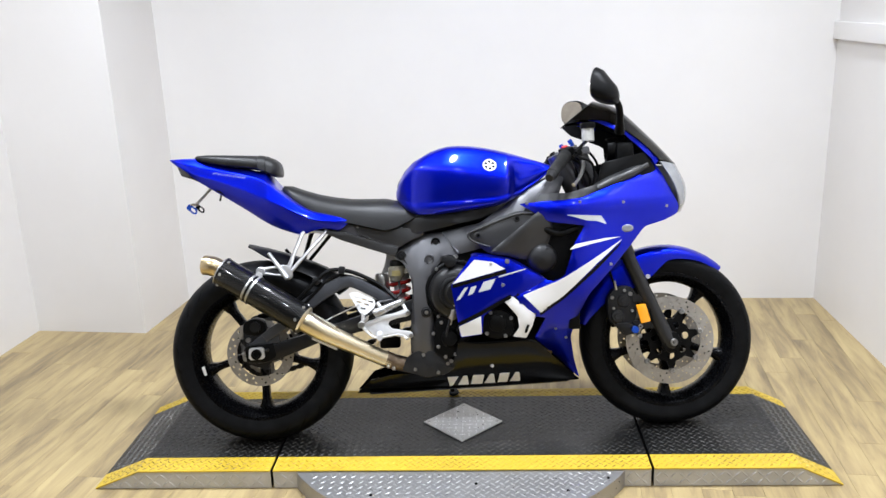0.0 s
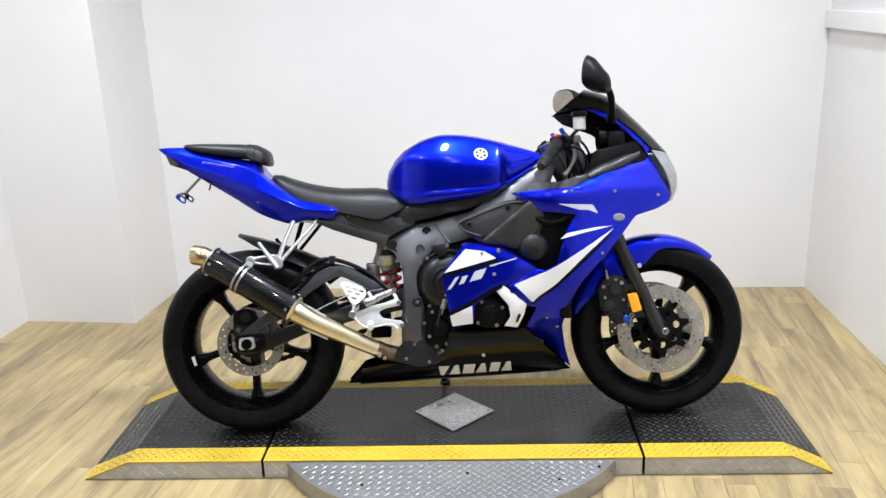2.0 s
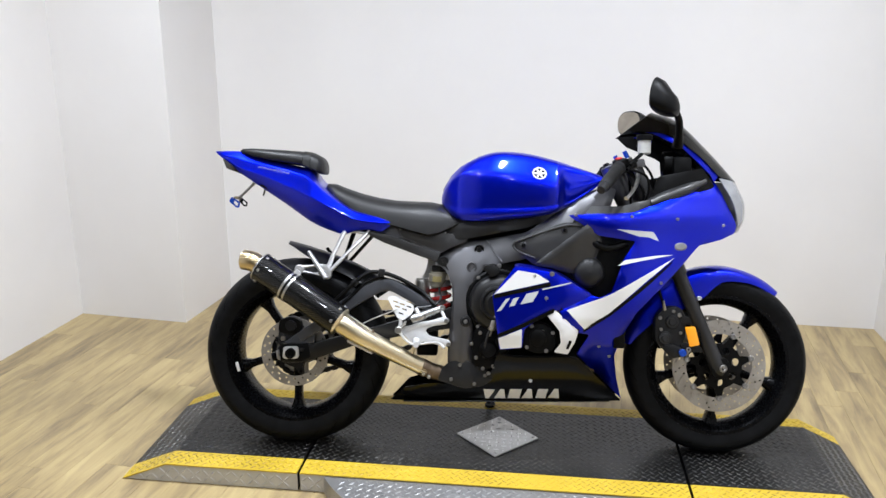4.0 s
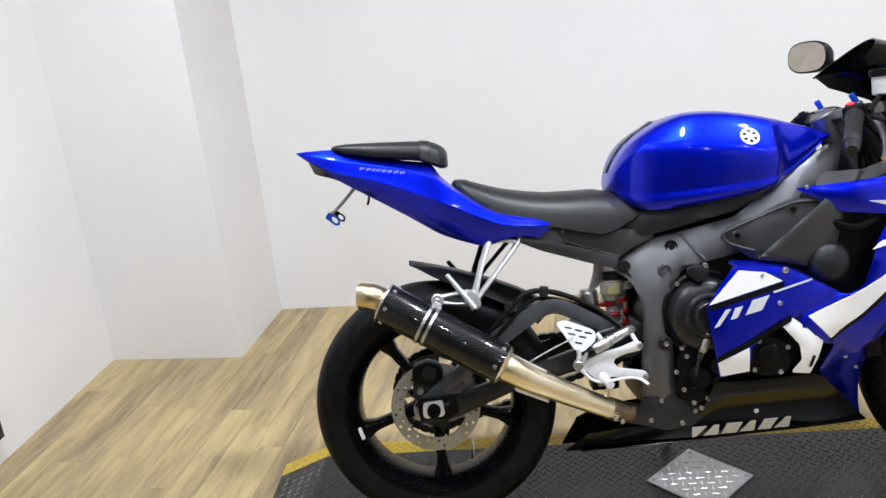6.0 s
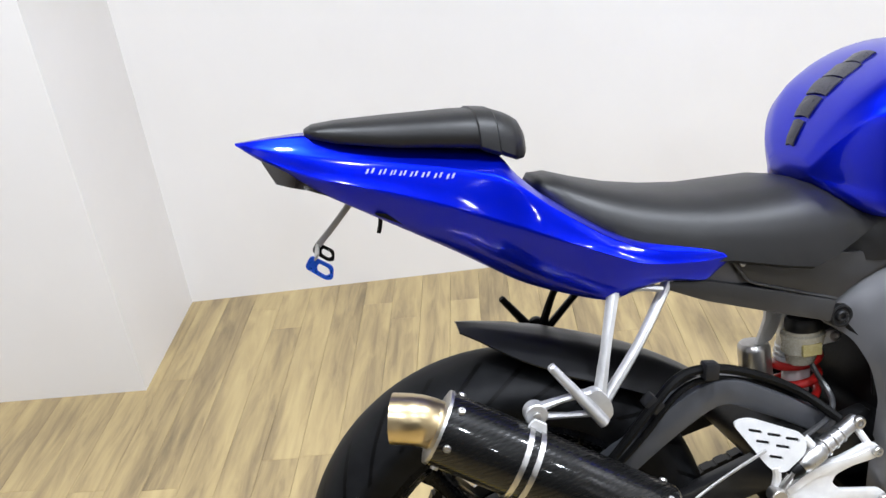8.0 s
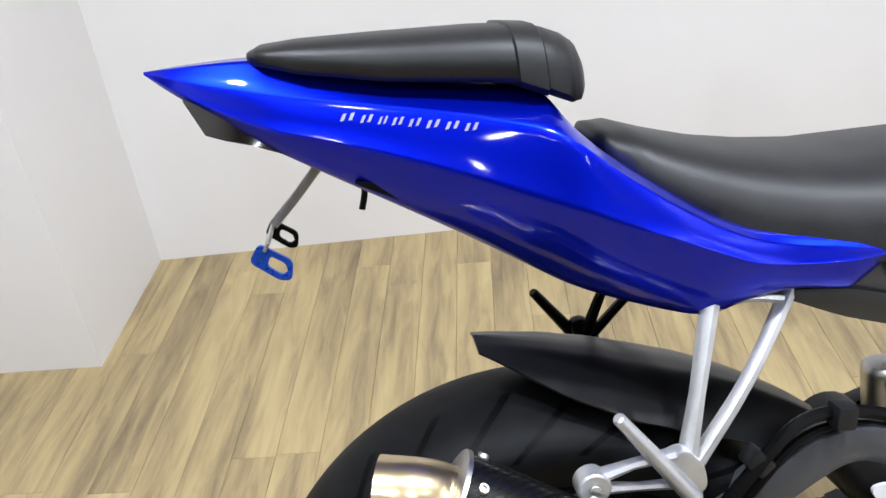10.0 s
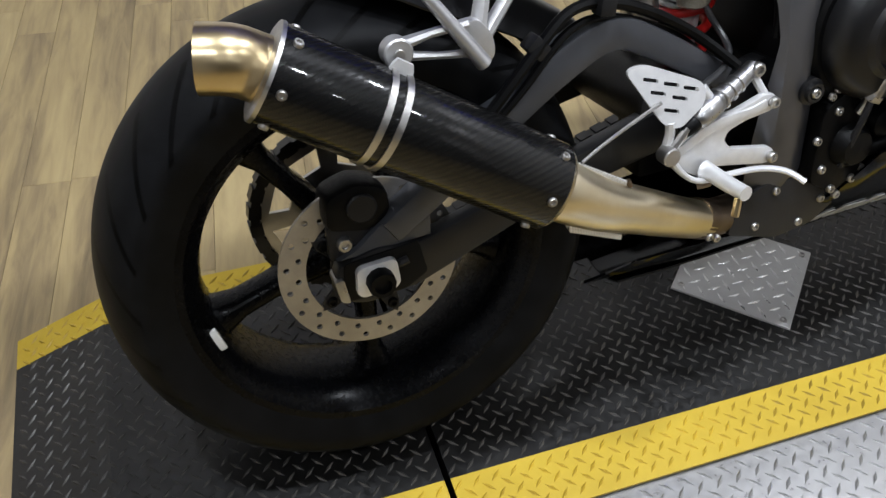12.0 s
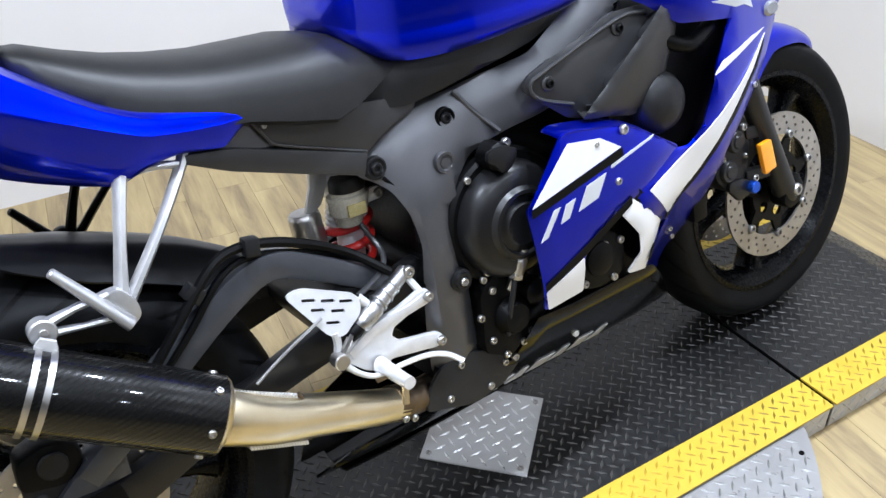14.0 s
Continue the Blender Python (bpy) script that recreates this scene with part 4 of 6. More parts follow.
part("header_pipe", tube([(0.97, -0.06, 0.50), (1.01, -0.06, 0.40), (0.96, -0.06, 0.27), (0.80, -0.05, 0.225), (0.55, -0.08, 0.235)], 0.022, 12), BRONZE, bike, "scorched steel exhaust header")

# --- tank ---
def tank_ring(x, zt, zb, w):
    w *= lerp(x, [(0.48, 1.0), (0.54, 1.07), (0.86, 1.07), (1.0, 1.0)])
    d = min(lerp(x, [(0.478, 0.01), (0.52, 0.022), (0.556, 0.034), (0.61, 0.062), (0.672, 0.080), (0.74, 0.086), (0.814, 0.086), (0.90, 0.074), (0.96, 0.055), (1.005, 0.030)]), (zt - zb) * 0.55)
    zs = zt - d
    h = zs - zb
    top = 0.785 * w if x < 0.82 else min(0.97 * w, lerp(x, [(0.82, 0.785 * w), (0.845, 0.146), (0.90, 0.126), (0.95, 0.111), (1.005, 0.084)]))
    pts = [(0.0, zt), (0.38 * top, zt - 0.005 * d), (0.66 * top, zt - 0.03 * d), (0.84 * top, zt - 0.085 * d), (0.936 * top, zt - 0.15 * d), (top, zt - 0.25 * d), (top + 0.33 * (w - top), zt - 0.49 * d), (top + 0.62 * (w - top), zt - 0.73 * d), (top + 0.83 * (w - top), zt - 0.90 * d), (0.988 * w, zs - 0.02 * h), (0.997 * w, zs - 0.09 * h), (1.0 * w, zs - 0.20 * h), (0.985 * w, zs - 0.45 * h), (0.958 * w, zs - 0.66 * h), (0.944 * w, zs - 0.73 * h), (0.946 * w, zs - 0.77 * h), (0.958 * w, zs - 0.83 * h), (0.950 * w, zs - 0.91 * h), (0.89 * w, zb), (0.4 * w, zb - 0.005), (0.0, zb - 0.005)]
    right = [(x, -y, z) for y, z in pts]
    return right + [(x, y, z) for y, z in pts[-2:0:-1]]


stations = [(0.478, 0.835, 0.812, 0.055), (0.487, 0.862, 0.795, 0.085), (0.510, 0.900, 0.772, 0.116), (0.540, 0.930, 0.754, 0.138), (0.60, 0.964, 0.753, 0.160), (0.66, 0.981, 0.757, 0.172), (0.74, 0.976, 0.765, 0.176), (0.80, 0.964, 0.772, 0.177), (0.842, 0.953, 0.784, 0.174), (0.852, 0.950, 0.788, 0.166), (0.868, 0.946, 0.795, 0.143), (0.885, 0.941, 0.803, 0.134), (0.90, 0.936, 0.811, 0.130), (0.95, 0.920, 0.846, 0.117), (0.985, 0.908, 0.876, 0.106), (1.005, 0.899, 0.884, 0.096)]
fine = []
for a, b in zip(stations, stations[1:]):
    for k in range(5):
        fine.append(tuple(p + (q - p) * k / 5 for p, q in zip(a, b)))
fine.append(stations[-1])
smooth_st = fine
for _ in range(5):
    smooth_st = [smooth_st[0]] + [tuple((p + 2 * q + r) / 4 for p, q, r in zip(a, b, c)) for a, b, c in zip(smooth_st, smooth_st[1:], smooth_st[2:])] + [smooth_st[-1]]
tank = part("fuel_tank", rings_mesh([tank_ring(*st) for st in smooth_st]), BLUE, bike, "metallic blue sculpted fuel tank", 50)
part("filler_cap", lathe([(0.0, 0), (0.03, 0), (0.036, 0.003), (0.036, 0.012), (0.0, 0.012)], 0, 0, 28, False), BLACK, tank).matrix_basis = pose(0.71, 0, 0.963, 90, 0, 0)
emblem = part("emblem", lathe([(0.0, -0.0015), (0.0165, -0.0015), (0.0185, 0.0005), (0.0220, 0.0005), (0.0230, -0.001), (0.0230, -0.004), (0.0, -0.004)], 0, 0, 36, False), SILVERDECAL, tank, "round silver tank emblem")
emblem.matrix_basis = Matrix.Translation((0.788, -0.1735, 0.9044)) @ Vector((0.10, -0.86, 0.50)).to_track_quat("Y", "Z").to_matrix().to_4x4()
spokes = bmesh.new()
for k in range(3):
    box_into(spokes, -0.0165, 0.0165, -0.0012, 0.0006, -0.0026, 0.0026, pose(0, 0, 0, 0, 60 * k, 0))
part("emblem_field", lathe([(0.0, -0.0002), (0.0172, -0.0002), (0.0178, -0.0014), (0.0, -0.0014)], 0, 0, 32, False), BLACK, emblem)
part("emblem_bars", spokes, SILVERDECAL, emblem, smooth=False)
pad_parent = None
for x0, x1, wide in ((0.483, 0.500, 0.13), (0.503, 0.524, 0.17), (0.527, 0.551, 0.20), (0.554, 0.580, 0.19), (0.583, 0.606, 0.14)):
    pad = []
    for i in range(5):
        x = x0 + (x1 - x0) * i / 4
        st = [lerp(x, [(s[0], s[k]) for s in stations]) for k in (1, 3)]
        pad.append([(x - 0.003, st[1] * wide * u, st[0] + 0.003 - 0.003 * u * u) for u in (-1, -0.5, 0, 0.5, 1)])
    piece = part("tank_pad" if pad_parent is None else "pad_segment", sheet(pad, 0.0025), PAD, tank if pad_parent is None else pad_parent, "worn dark tank protector pad in segments" if pad_parent is None else "")
    pad_parent = pad_parent or piece
part("airbox", slab([(0.50, 0.66), (0.50, 0.775), (0.60, 0.79), (0.92, 0.84), (0.97, 0.80), (0.80, 0.69), (0.60, 0.64)], -0.072, 0.072, 0.01, 0.02), BLACK, bike, "black airbox below the tank")
cover_y = lambda x, z: -lerp(x, [(0.50, 0.102), (0.54, 0.113), (0.6, 0.126), (0.7, 0.141), (0.82, 0.145), (0.87, 0.132)]) + 0.16 * (z - 0.72)
cover = [(0.492, 0.713), (0.514, 0.748), (0.535, 0.768), (0.60, 0.766), (0.70, 0.780), (0.773, 0.792), (0.84, 0.802), (0.868, 0.800), (0.845, 0.768), (0.754, 0.733), (0.669, 0.716), (0.602, 0.702), (0.548, 0.692), (0.51, 0.698)]
tc = part("tank_side_cover", panel(cover, cover_y, 0.012, 0.03, 0.007, 0.006), FORKGREY, bike, "black plastic cover below the tank")
part("far_cover", panel(cover, cover_y, 0.012, 0.05, 0.007, 0.006, side=-1), BLACK, tc)

# --- seats ---
def pad_ring(x, zt, zb, w, n=12, sharp=0.62):
    pts = []
    for k in range(n + 1):
        t = math.pi * k / n
        c, s = math.cos(t), math.sin(t)
        pts.append((x, -w * math.copysign(abs(c) ** sharp, c), zb + (zt - zb) * abs(s) ** 0.75))
    return pts + [(x, w * 0.9, zb - 0.006), (x, 0, zb - 0.008), (x, -w * 0.9, zb - 0.006)]


def refine(st, times=3):
    out = []
    for a, b in zip(st, st[1:]):
        for k in range(times):
            out.append(tuple(p + (q - p) * k / times for p, q in zip(a, b)))
    out.append(st[-1])
    return out


seat_st = [(0.092, 0.862, 0.858, 0.030), (0.100, 0.869, 0.850, 0.055), (0.123, 0.868, 0.818, 0.082), (0.165, 0.852, 0.784, 0.102), (0.215, 0.836, 0.756, 0.117), (0.270, 0.824, 0.740, 0.127), (0.326, 0.816, 0.735, 0.132), (0.39, 0.814, 0.718, 0.134), (0.440, 0.813, 0.706, 0.130), (0.475, 0.806, 0.714, 0.122), (0.510, 0.793, 0.730, 0.116), (0.542, 0.774, 0.746, 0.109), (0.558, 0.760, 0.753, 0.102)]
part("rider_seat", rings_mesh([pad_ring(*s) for s in refine(seat_st)]), VINYL, bike, "black vinyl rider seat", 60)
pass_st = [(-0.200, 0.9780, 0.974, 0.026), (-0.190, 0.982, 0.972, 0.042), (-0.158, 0.983, 0.962, 0.054), (-0.087, 0.980, 0.947, 0.069), (0.0, 0.975, 0.935, 0.080), (0.030, 0.972, 0.929, 0.083), (0.052, 0.968, 0.916, 0.081), (0.068, 0.961, 0.908, 0.075), (0.080, 0.952, 0.908, 0.062), (0.087, 0.939, 0.912, 0.044)]
pseat = part("passenger_seat", rings_mesh([pad_ring(*s, 12, 0.5) for s in refine(pass_st)]), VINYL, bike, "black vinyl passenger seat pad", 60)
rows = []
for x in (0.020, 0.0225, 0.0455, 0.048):
    st = [lerp(x, [(s[0], s[k]) for s in pass_st]) for k in (1, 2, 3)]
    grow = 0.0025 if 0.021 < x < 0.047 else -0.001
    rows.append(pad_ring(x, st[0] + grow, st[1] - grow, st[2] + grow, 12, 0.5))
part("strap", rings_mesh(rows, False), VINYL, pseat, "black vinyl strap across the pad")

# --- tail cowl ---
# stations: x, then height and half width of the top edge, the upper crease, the main crease and the lower edge
tail_st = [(-0.292, 0.973, 0.002, 0.9722, 0.003, 0.9712, 0.004, 0.9704, 0.003), (-0.27, 0.9735, 0.012, 0.966, 0.02, 0.958, 0.022, 0.953, 0.018), (-0.245, 0.9735, 0.018, 0.957, 0.032, 0.942, 0.036, 0.935, 0.028), (-0.2, 0.9725, 0.025, 0.944, 0.047, 0.918, 0.052, 0.901, 0.041),
           (-0.17, 0.965, 0.029, 0.937, 0.054, 0.908, 0.061, 0.8815, 0.0455), (-0.1, 0.944, 0.038, 0.923, 0.07, 0.885, 0.079, 0.838, 0.056), (-0.03, 0.93, 0.046, 0.908, 0.088, 0.858, 0.099, 0.7945, 0.066), (0.03, 0.919, 0.056, 0.891, 0.104, 0.831, 0.115, 0.7535, 0.0745),
           (0.046, 0.914, 0.062, 0.883, 0.110, 0.824, 0.120, 0.7435, 0.078), (0.062, 0.886, 0.078, 0.873, 0.114, 0.817, 0.124, 0.735, 0.081), (0.09, 0.856, 0.090, 0.846, 0.117, 0.804, 0.127, 0.723, 0.0875), (0.14, 0.817, 0.104, 0.808, 0.122, 0.78, 0.130, 0.7055, 0.099),
           (0.168, 0.797, 0.111, 0.789, 0.123, 0.766, 0.131, 0.7, 0.1055), (0.2, 0.78, 0.116, 0.773, 0.126, 0.752, 0.133, 0.713, 0.112), (0.235, 0.770, 0.119, 0.762, 0.127, 0.745, 0.131, 0.720, 0.119), (0.272, 0.762, 0.124, 0.756, 0.130, 0.742, 0.133, 0.7145, 0.122), (0.289, 0.758, 0.125, 0.752, 0.131, 0.741, 0.133, 0.7125, 0.123),
           (0.296, 0.756, 0.126, 0.751, 0.131, 0.741, 0.132, 0.717, 0.124), (0.328, 0.744, 0.126, 0.743, 0.129, 0.742, 0.13, 0.740, 0.126)]


def eased(st, times=4, passes=2):
    out = refine(st, times)
    for _ in range(passes):
        out = [out[0]] + [tuple((p + 2 * q + r) / 4 for p, q, r in zip(a, b, c)) for a, b, c in zip(out, out[1:], out[2:])] + [out[-1]]
    return out


def tail_ring(x, zt, wt, zu, wu, zc, w, zb, wb):
    g = min(1.0, (zt - zb) / 0.09)
    e = 0.0018 * g
    mix = lambda a, b, s: a + (b - a) * s
    pts = [(0.0, zt - 0.002 * g), (wt * 0.86, zt), (wt, zt - 0.001 * g), (mix(wt, wu, 0.10), mix(zt, zu, 0.12)), (mix(wt, wu, 0.50), mix(zt, zu, 0.48)), (mix(wt, wu, 0.90), mix(zt, zu, 0.87)), (mix(wt, wu, 0.97), zu + e * 0.5), (wu, zu - e), (mix(wu, w, 0.12), mix(zu, zc, 0.12)), (mix(wu, w, 0.50), mix(zu, zc, 0.5)), (mix(wu, w, 0.90), mix(zu, zc, 0.90)),
           (w, zc + e), (w - 0.0008 * g, zc - e), (mix(w, wb, 0.08), mix(zc, zb, 0.12)), (mix(w, wb, 0.36), mix(zc, zb, 0.48)), (mix(w, wb, 0.74), mix(zc, zb, 0.86)), (wb, zb + 0.0008 * g), (wb - 0.006 * g, zb), (wb * 0.7, zb + 0.003 * g), (0.0, zb + 0.010 * g)]
    right = [(x, -y, z) for y, z in pts]
    return right + [(x, y, z) for y, z in pts[-2:0:-1]]


tail_fine = eased(tail_st)
tail = part("tail_cowl", rings_mesh([tail_ring(*s) for s in tail_fine]), BLUE, bike, "metallic blue pointed tail cowl", 40)


def tail_side(x, z):
    st = [lerp(x, [(s[0], s[k]) for s in tail_fine]) for k in range(1, 9)]
    return -lerp(z, [(st[4], st[5]), (st[2], st[3]), (st[0], st[1])])


x = -0.130
for wd in (0.014, 0.012, 0.009, 0.011, 0.012, 0.013, 0.013, 0.013):
    z = 0.9150 - 0.195 * (x + 0.130)
    for a, w in ((0.0, 0.22), (0.50, 0.22)):
        px = x + a * wd
        bar = bmesh.new()
        bar.faces.new([bar.verts.new((qx, tail_side(qx, qz) - 0.0014, qz)) for qx, qz in ((px, z), (px + w * wd, z), (px + w * wd + 0.0036, z + 0.0058), (px + 0.0036, z + 0.0058))])
        bmesh.ops.solidify(bar, geom=bar.faces[:], thickness=0.001)
        part("script_bar", bar, SILVERDECAL, tail, smooth=False)
    x += wd + 0.0022
lamp_st = [(-0.260, 0.948, 0.945, 0.026), (-0.246, 0.942, 0.915, 0.034), (-0.230, 0.932, 0.909, 0.040), (-0.207, 0.914, 0.902, 0.044), (-0.166, 0.890, 0.884, 0.048), (-0.14, 0.878, 0.872, 0.048)]
part("tail_light", rings_mesh([[(x, -w, zb), (x, -w * 0.95, zt), (x, w * 0.95, zt), (x, w, zb)] for x, zt, zb, w in lamp_st]), TAILLENS, bike, "smoked tail light under the tail")
part("undertray", panel([(-0.13, 0.862), (0.0, 0.788), (0.14, 0.712), (0.30, 0.705), (0.34, 0.66), (0.48, 0.64), (0.48, 0.70), (0.30, 0.735), (0.0, 0.84)], lambda x, z: -0.07, 0.14, 0.06, 0.006), BLACK, bike, "black plastic undertray")
sub_y = lambda x, z: -lerp(x, [(0.24, 0.100), (0.28, 0.104), (0.4, 0.107), (0.56, 0.105)]) + 0.10 * (z - 0.68)
sub = part("subframe_cover", slab([(0.333, 0.7285), (0.345, 0.736), (0.42, 0.729), (0.455, 0.717), (0.52, 0.709), (0.568, 0.693), (0.562, 0.682), (0.527, 0.670), (0.505, 0.660), (0.483, 0.646), (0.420, 0.670), (0.359, 0.693), (0.347, 0.706)], -0.106, -0.086, 0.0035, 0.005), PLASTIC, bike, "grey plastic side cover below the seat")
part("cover_lip", tube([(0.335, -0.106, 0.7265), (0.3475, -0.1065, 0.7055), (0.360, -0.1065, 0.6925), (0.420, -0.1065, 0.6695), (0.480, -0.106, 0.6475)], 0.0022, 8, 4), PLASTIC, sub)
part("cover_inlay", slab([(0.255, 0.706), (0.270, 0.724), (0.327, 0.737), (0.352, 0.728), (0.364, 0.690), (0.30, 0.694)], -0.100, -0.086, 0.002, 0.004), FRAMEGREY, sub, "pale grey inner plate")
part("far_cover", panel([(0.290, 0.709), (0.327, 0.732), (0.455, 0.704), (0.572, 0.690), (0.495, 0.622), (0.286, 0.682)], sub_y, 0.010, 0.05, 0.006, 0.006, side=-1), PLASTIC, sub)
part("lower_rail", band([(0.243, 0.709), (0.30, 0.691), (0.40, 0.657), (0.474, 0.6315)], [0.006, 0.0145, 0.0160, 0.0155], -0.111, -0.079, 0.004), PLASTIC, sub)
bolt(sub, 0.348, -0.107, 0.721, 0.0045)


# --- plate bracket with two loops ---
brk = part("plate_bracket", band([(-0.156, 0.870), (-0.182, 0.844), (-0.208, 0.820)], 0.0045, -0.006, -0.002, 0.001), STEEL, bike, "metal number plate bracket with two loops")
part("cross_bar", box(-0.0015, 0.0015, -0.066, 0.026, -0.005, 0.005, 0.001, pose(-0.210, 0, 0.817, 0, 38, 0)), STEEL, brk)
for y, k, dx, mtl, nm in ((-0.060, 1.0, 0.0, BLUEANO, "blue anodised loop"), (0.022, 0.85, 0.006, BLACK, "black loop")):
    near = lambda pts: [(-0.217 + dx + (px + 0.217) * k, 0.818 + (pz - 0.818) * k) for px, pz in pts]
    loop_out = round_poly(near([(-0.217, 0.820), (-0.190, 0.800), (-0.194, 0.783), (-0.204, 0.784), (-0.228, 0.805)]), 0.006, 5)
    loop_in = round_poly(near([(-0.209, 0.808), (-0.197, 0.799), (-0.196, 0.791), (-0.202, 0.789), (-0.213, 0.799)]), 0.004, 5)
    part("loop", holed_plate(loop_out, [loop_in[::-1]], y - 0.002, y + 0.002), mtl, brk, nm, smooth=False)
part("hook", tube([(-0.118, -0.02, 0.850), (-0.120, -0.02, 0.838), (-0.124, -0.02, 0.826)], 0.003, 8), BLACK, bike)

# --- exhaust ---
RE, FE = Vector((-0.0915, -0.1590, 0.5942)), Vector((0.1715, -0.2050, 0.4298))
ax = (FE - RE).normalized()
e1 = (Vector((0, 0, 1)) - ax * ax.z).normalized()
e2 = ax.cross(e1)


def can_ring(c, r, n=36):
    return [c + e1 * (r * 0.95 * math.cos(2 * math.pi * k / n)) + e2 * (r * 0.95 * math.sin(2 * math.pi * k / n)) for k in range(n)]


shell = rings_mesh([can_ring(RE, 0.050), can_ring(RE + ax * 0.002, 0.0505), can_ring(FE - ax * 0.002, 0.0505), can_ring(FE, 0.050)])
weave_map = shell.loops.layers.uv.new("map")
for f in shell.faces:
    angles = [math.atan2((lp.vert.co - RE).dot(e2), (lp.vert.co - RE).dot(e1)) for lp in f.loops]
    wrap = max(angles) - min(angles) > math.pi
    for lp, ang in zip(f.loops, angles):
        lp[weave_map].uv = (0.048 * (ang + (2 * math.pi if wrap and ang < 0 else 0.0)) + 1.0, (lp.vert.co - RE).dot(ax) + 1.0)
can = part("silencer", shell, CARBON, bike, "carbon fibre exhaust silencer with riveted ends")
part("rear_cap", rings_mesh([can_ring(RE - ax * 0.005, 0.030), can_ring(RE - ax * 0.005, 0.046), can_ring(RE - ax * 0.003, 0.0515), can_ring(RE + ax * 0.001, 0.0520), can_ring(RE + ax * 0.001, 0.0507)]), STEEL, can)
part("front_cap", rings_mesh([can_ring(FE + ax * 0.010, 0.036), can_ring(FE + ax * 0.004, 0.047), can_ring(FE - ax * 0.001, 0.0505), can_ring(FE - ax * 0.001, 0.04)]), GOLDPIPE, can)
for end, off in ((RE, 0.013), (FE, -0.014)):
    for k in range(6):
        ang = radians(60 * k + 30)
        n = (e1 * math.cos(ang) + e2 * math.sin(ang)).normalized()
        q = end + ax * off + e1 * (0.048 * math.cos(ang)) + e2 * (0.048 * math.sin(ang))
        bolt(can, q.x, q.y, q.z, 0.0052, n, STEEL, "rivet")
tip_line = curve_points([RE + ax * 0.004, RE - ax * 0.014, Vector((-0.122, -0.163, 0.6125)), Vector((-0.148, -0.157, 0.6165))], 6)
tip_rings = []
for inward in (0.0, 0.0022):
    rows = []
    for k, q in enumerate(tip_line):
        way = (tip_line[min(k + 1, len(tip_line) - 1)] - tip_line[max(k - 1, 0)]).normalized()
        side = way.cross(Vector((0, 0, 1))).normalized()
        up = side.cross(way)
        rows.append([q + (0.0322 - inward) * (math.cos(a) * side + math.sin(a) * up) for a in (2 * math.pi * n / 28 for n in range(28))])
    tip_rings += rows if not inward else rows[::-1]
tip = part("exhaust_tip", rings_mesh(tip_rings, False), BRONZETIP, can, "heat-tinted bronze exhaust tip")
part("tip_core", cyl(RE - ax * 0.02, RE - ax * 0.018, 0.028, 20), BLACK, tip)
for off in (0.0, 0.016):
    strap_c = RE + ax * (0.104 + off)
    part("strap", rings_mesh([can_ring(strap_c, 0.0512), can_ring(strap_c, 0.0532), can_ring(strap_c + ax * 0.0068, 0.0532), can_ring(strap_c + ax * 0.0068, 0.0512)], False), STEEL, can, "polished silencer strap")
hang = RE + ax * 0.114
part("strap_ear", rings_mesh([[hang + e1 * h + ax * (w * c) + e2 * s for c, s in ((-1, -0.003), (1, -0.003), (1, 0.003), (-1, 0.003))] for h, w in ((0.047, 0.012), (0.054, 0.011), (0.060, 0.008))]), ALU, can)
part("link_pipe", tube([FE - ax * 0.012, FE + ax * 0.014, Vector((0.235, -0.1975, 0.3875)), Vector((0.297, -0.1770, 0.3525)), Vector((0.378, -0.1490, 0.3065)), Vector((0.438, -0.126, 0.2735))], [0.0345, 0.0345, 0.0310, 0.0288, 0.0264, 0.0250], 32, 7), GOLDPIPE, bike, "golden heat-tinted link pipe")
part("pipe_collar", tube([(0.420, -0.131, 0.284), (0.442, -0.122, 0.272)], 0.0275, 24, 1), BRONZE, bike)
part("mid_pipe", tube([(0.437, -0.124, 0.274), (0.475, -0.108, 0.260), (0.52, -0.088, 0.247), (0.60, -0.05, 0.235)], 0.026, 20, 5), BRONZE, bike, "scorched brown mid pipe")
for dz, dy in ((0.040, -0.006), (-0.042, 0.0)):
    lug_a, lug_b = Vector((0.196, -0.203 + dy, 0.412 + dz)), Vector((0.272, -0.190 + dy, 0.368 + dz * 0.88))
    ps = part("pipe_spring", tube([lug_a.lerp(lug_b, k / 60) + Vector((0, 0.0036 * math.cos(k * 2.1), 0.0036 * math.sin(k * 2.1))) for k in range(61)], 0.0019, 6, 1), ALU, bike)
    part("spring_core", cyl(lug_a, lug_b, 0.0026, 8), STEEL, ps)
    part("spring_lug", tube([lug_b + Vector((0.002, 0, 0.002)), lug_b + Vector((0.006, 0, -dz * 0.16))], 0.0034, 8, 1), BRONZE, ps)
part("pipe_stud", cyl((0.262, -0.2105, 0.366), (0.262, -0.2165, 0.366), 0.0055, 12), STEEL, bike)
part("brake_light_wire", tube([(0.345, -0.150, 0.466), (0.305, -0.152, 0.450), (0.265, -0.155, 0.433), (0.238, -0.158, 0.420)], 0.0022, 8, 3), STEEL, bike)
for x, y, z in ((0.433, -0.149, 0.261), (0.45, -0.143, 0.251)):
    bolt(bike, x, y, z, 0.006, (0, -1, -0.3))

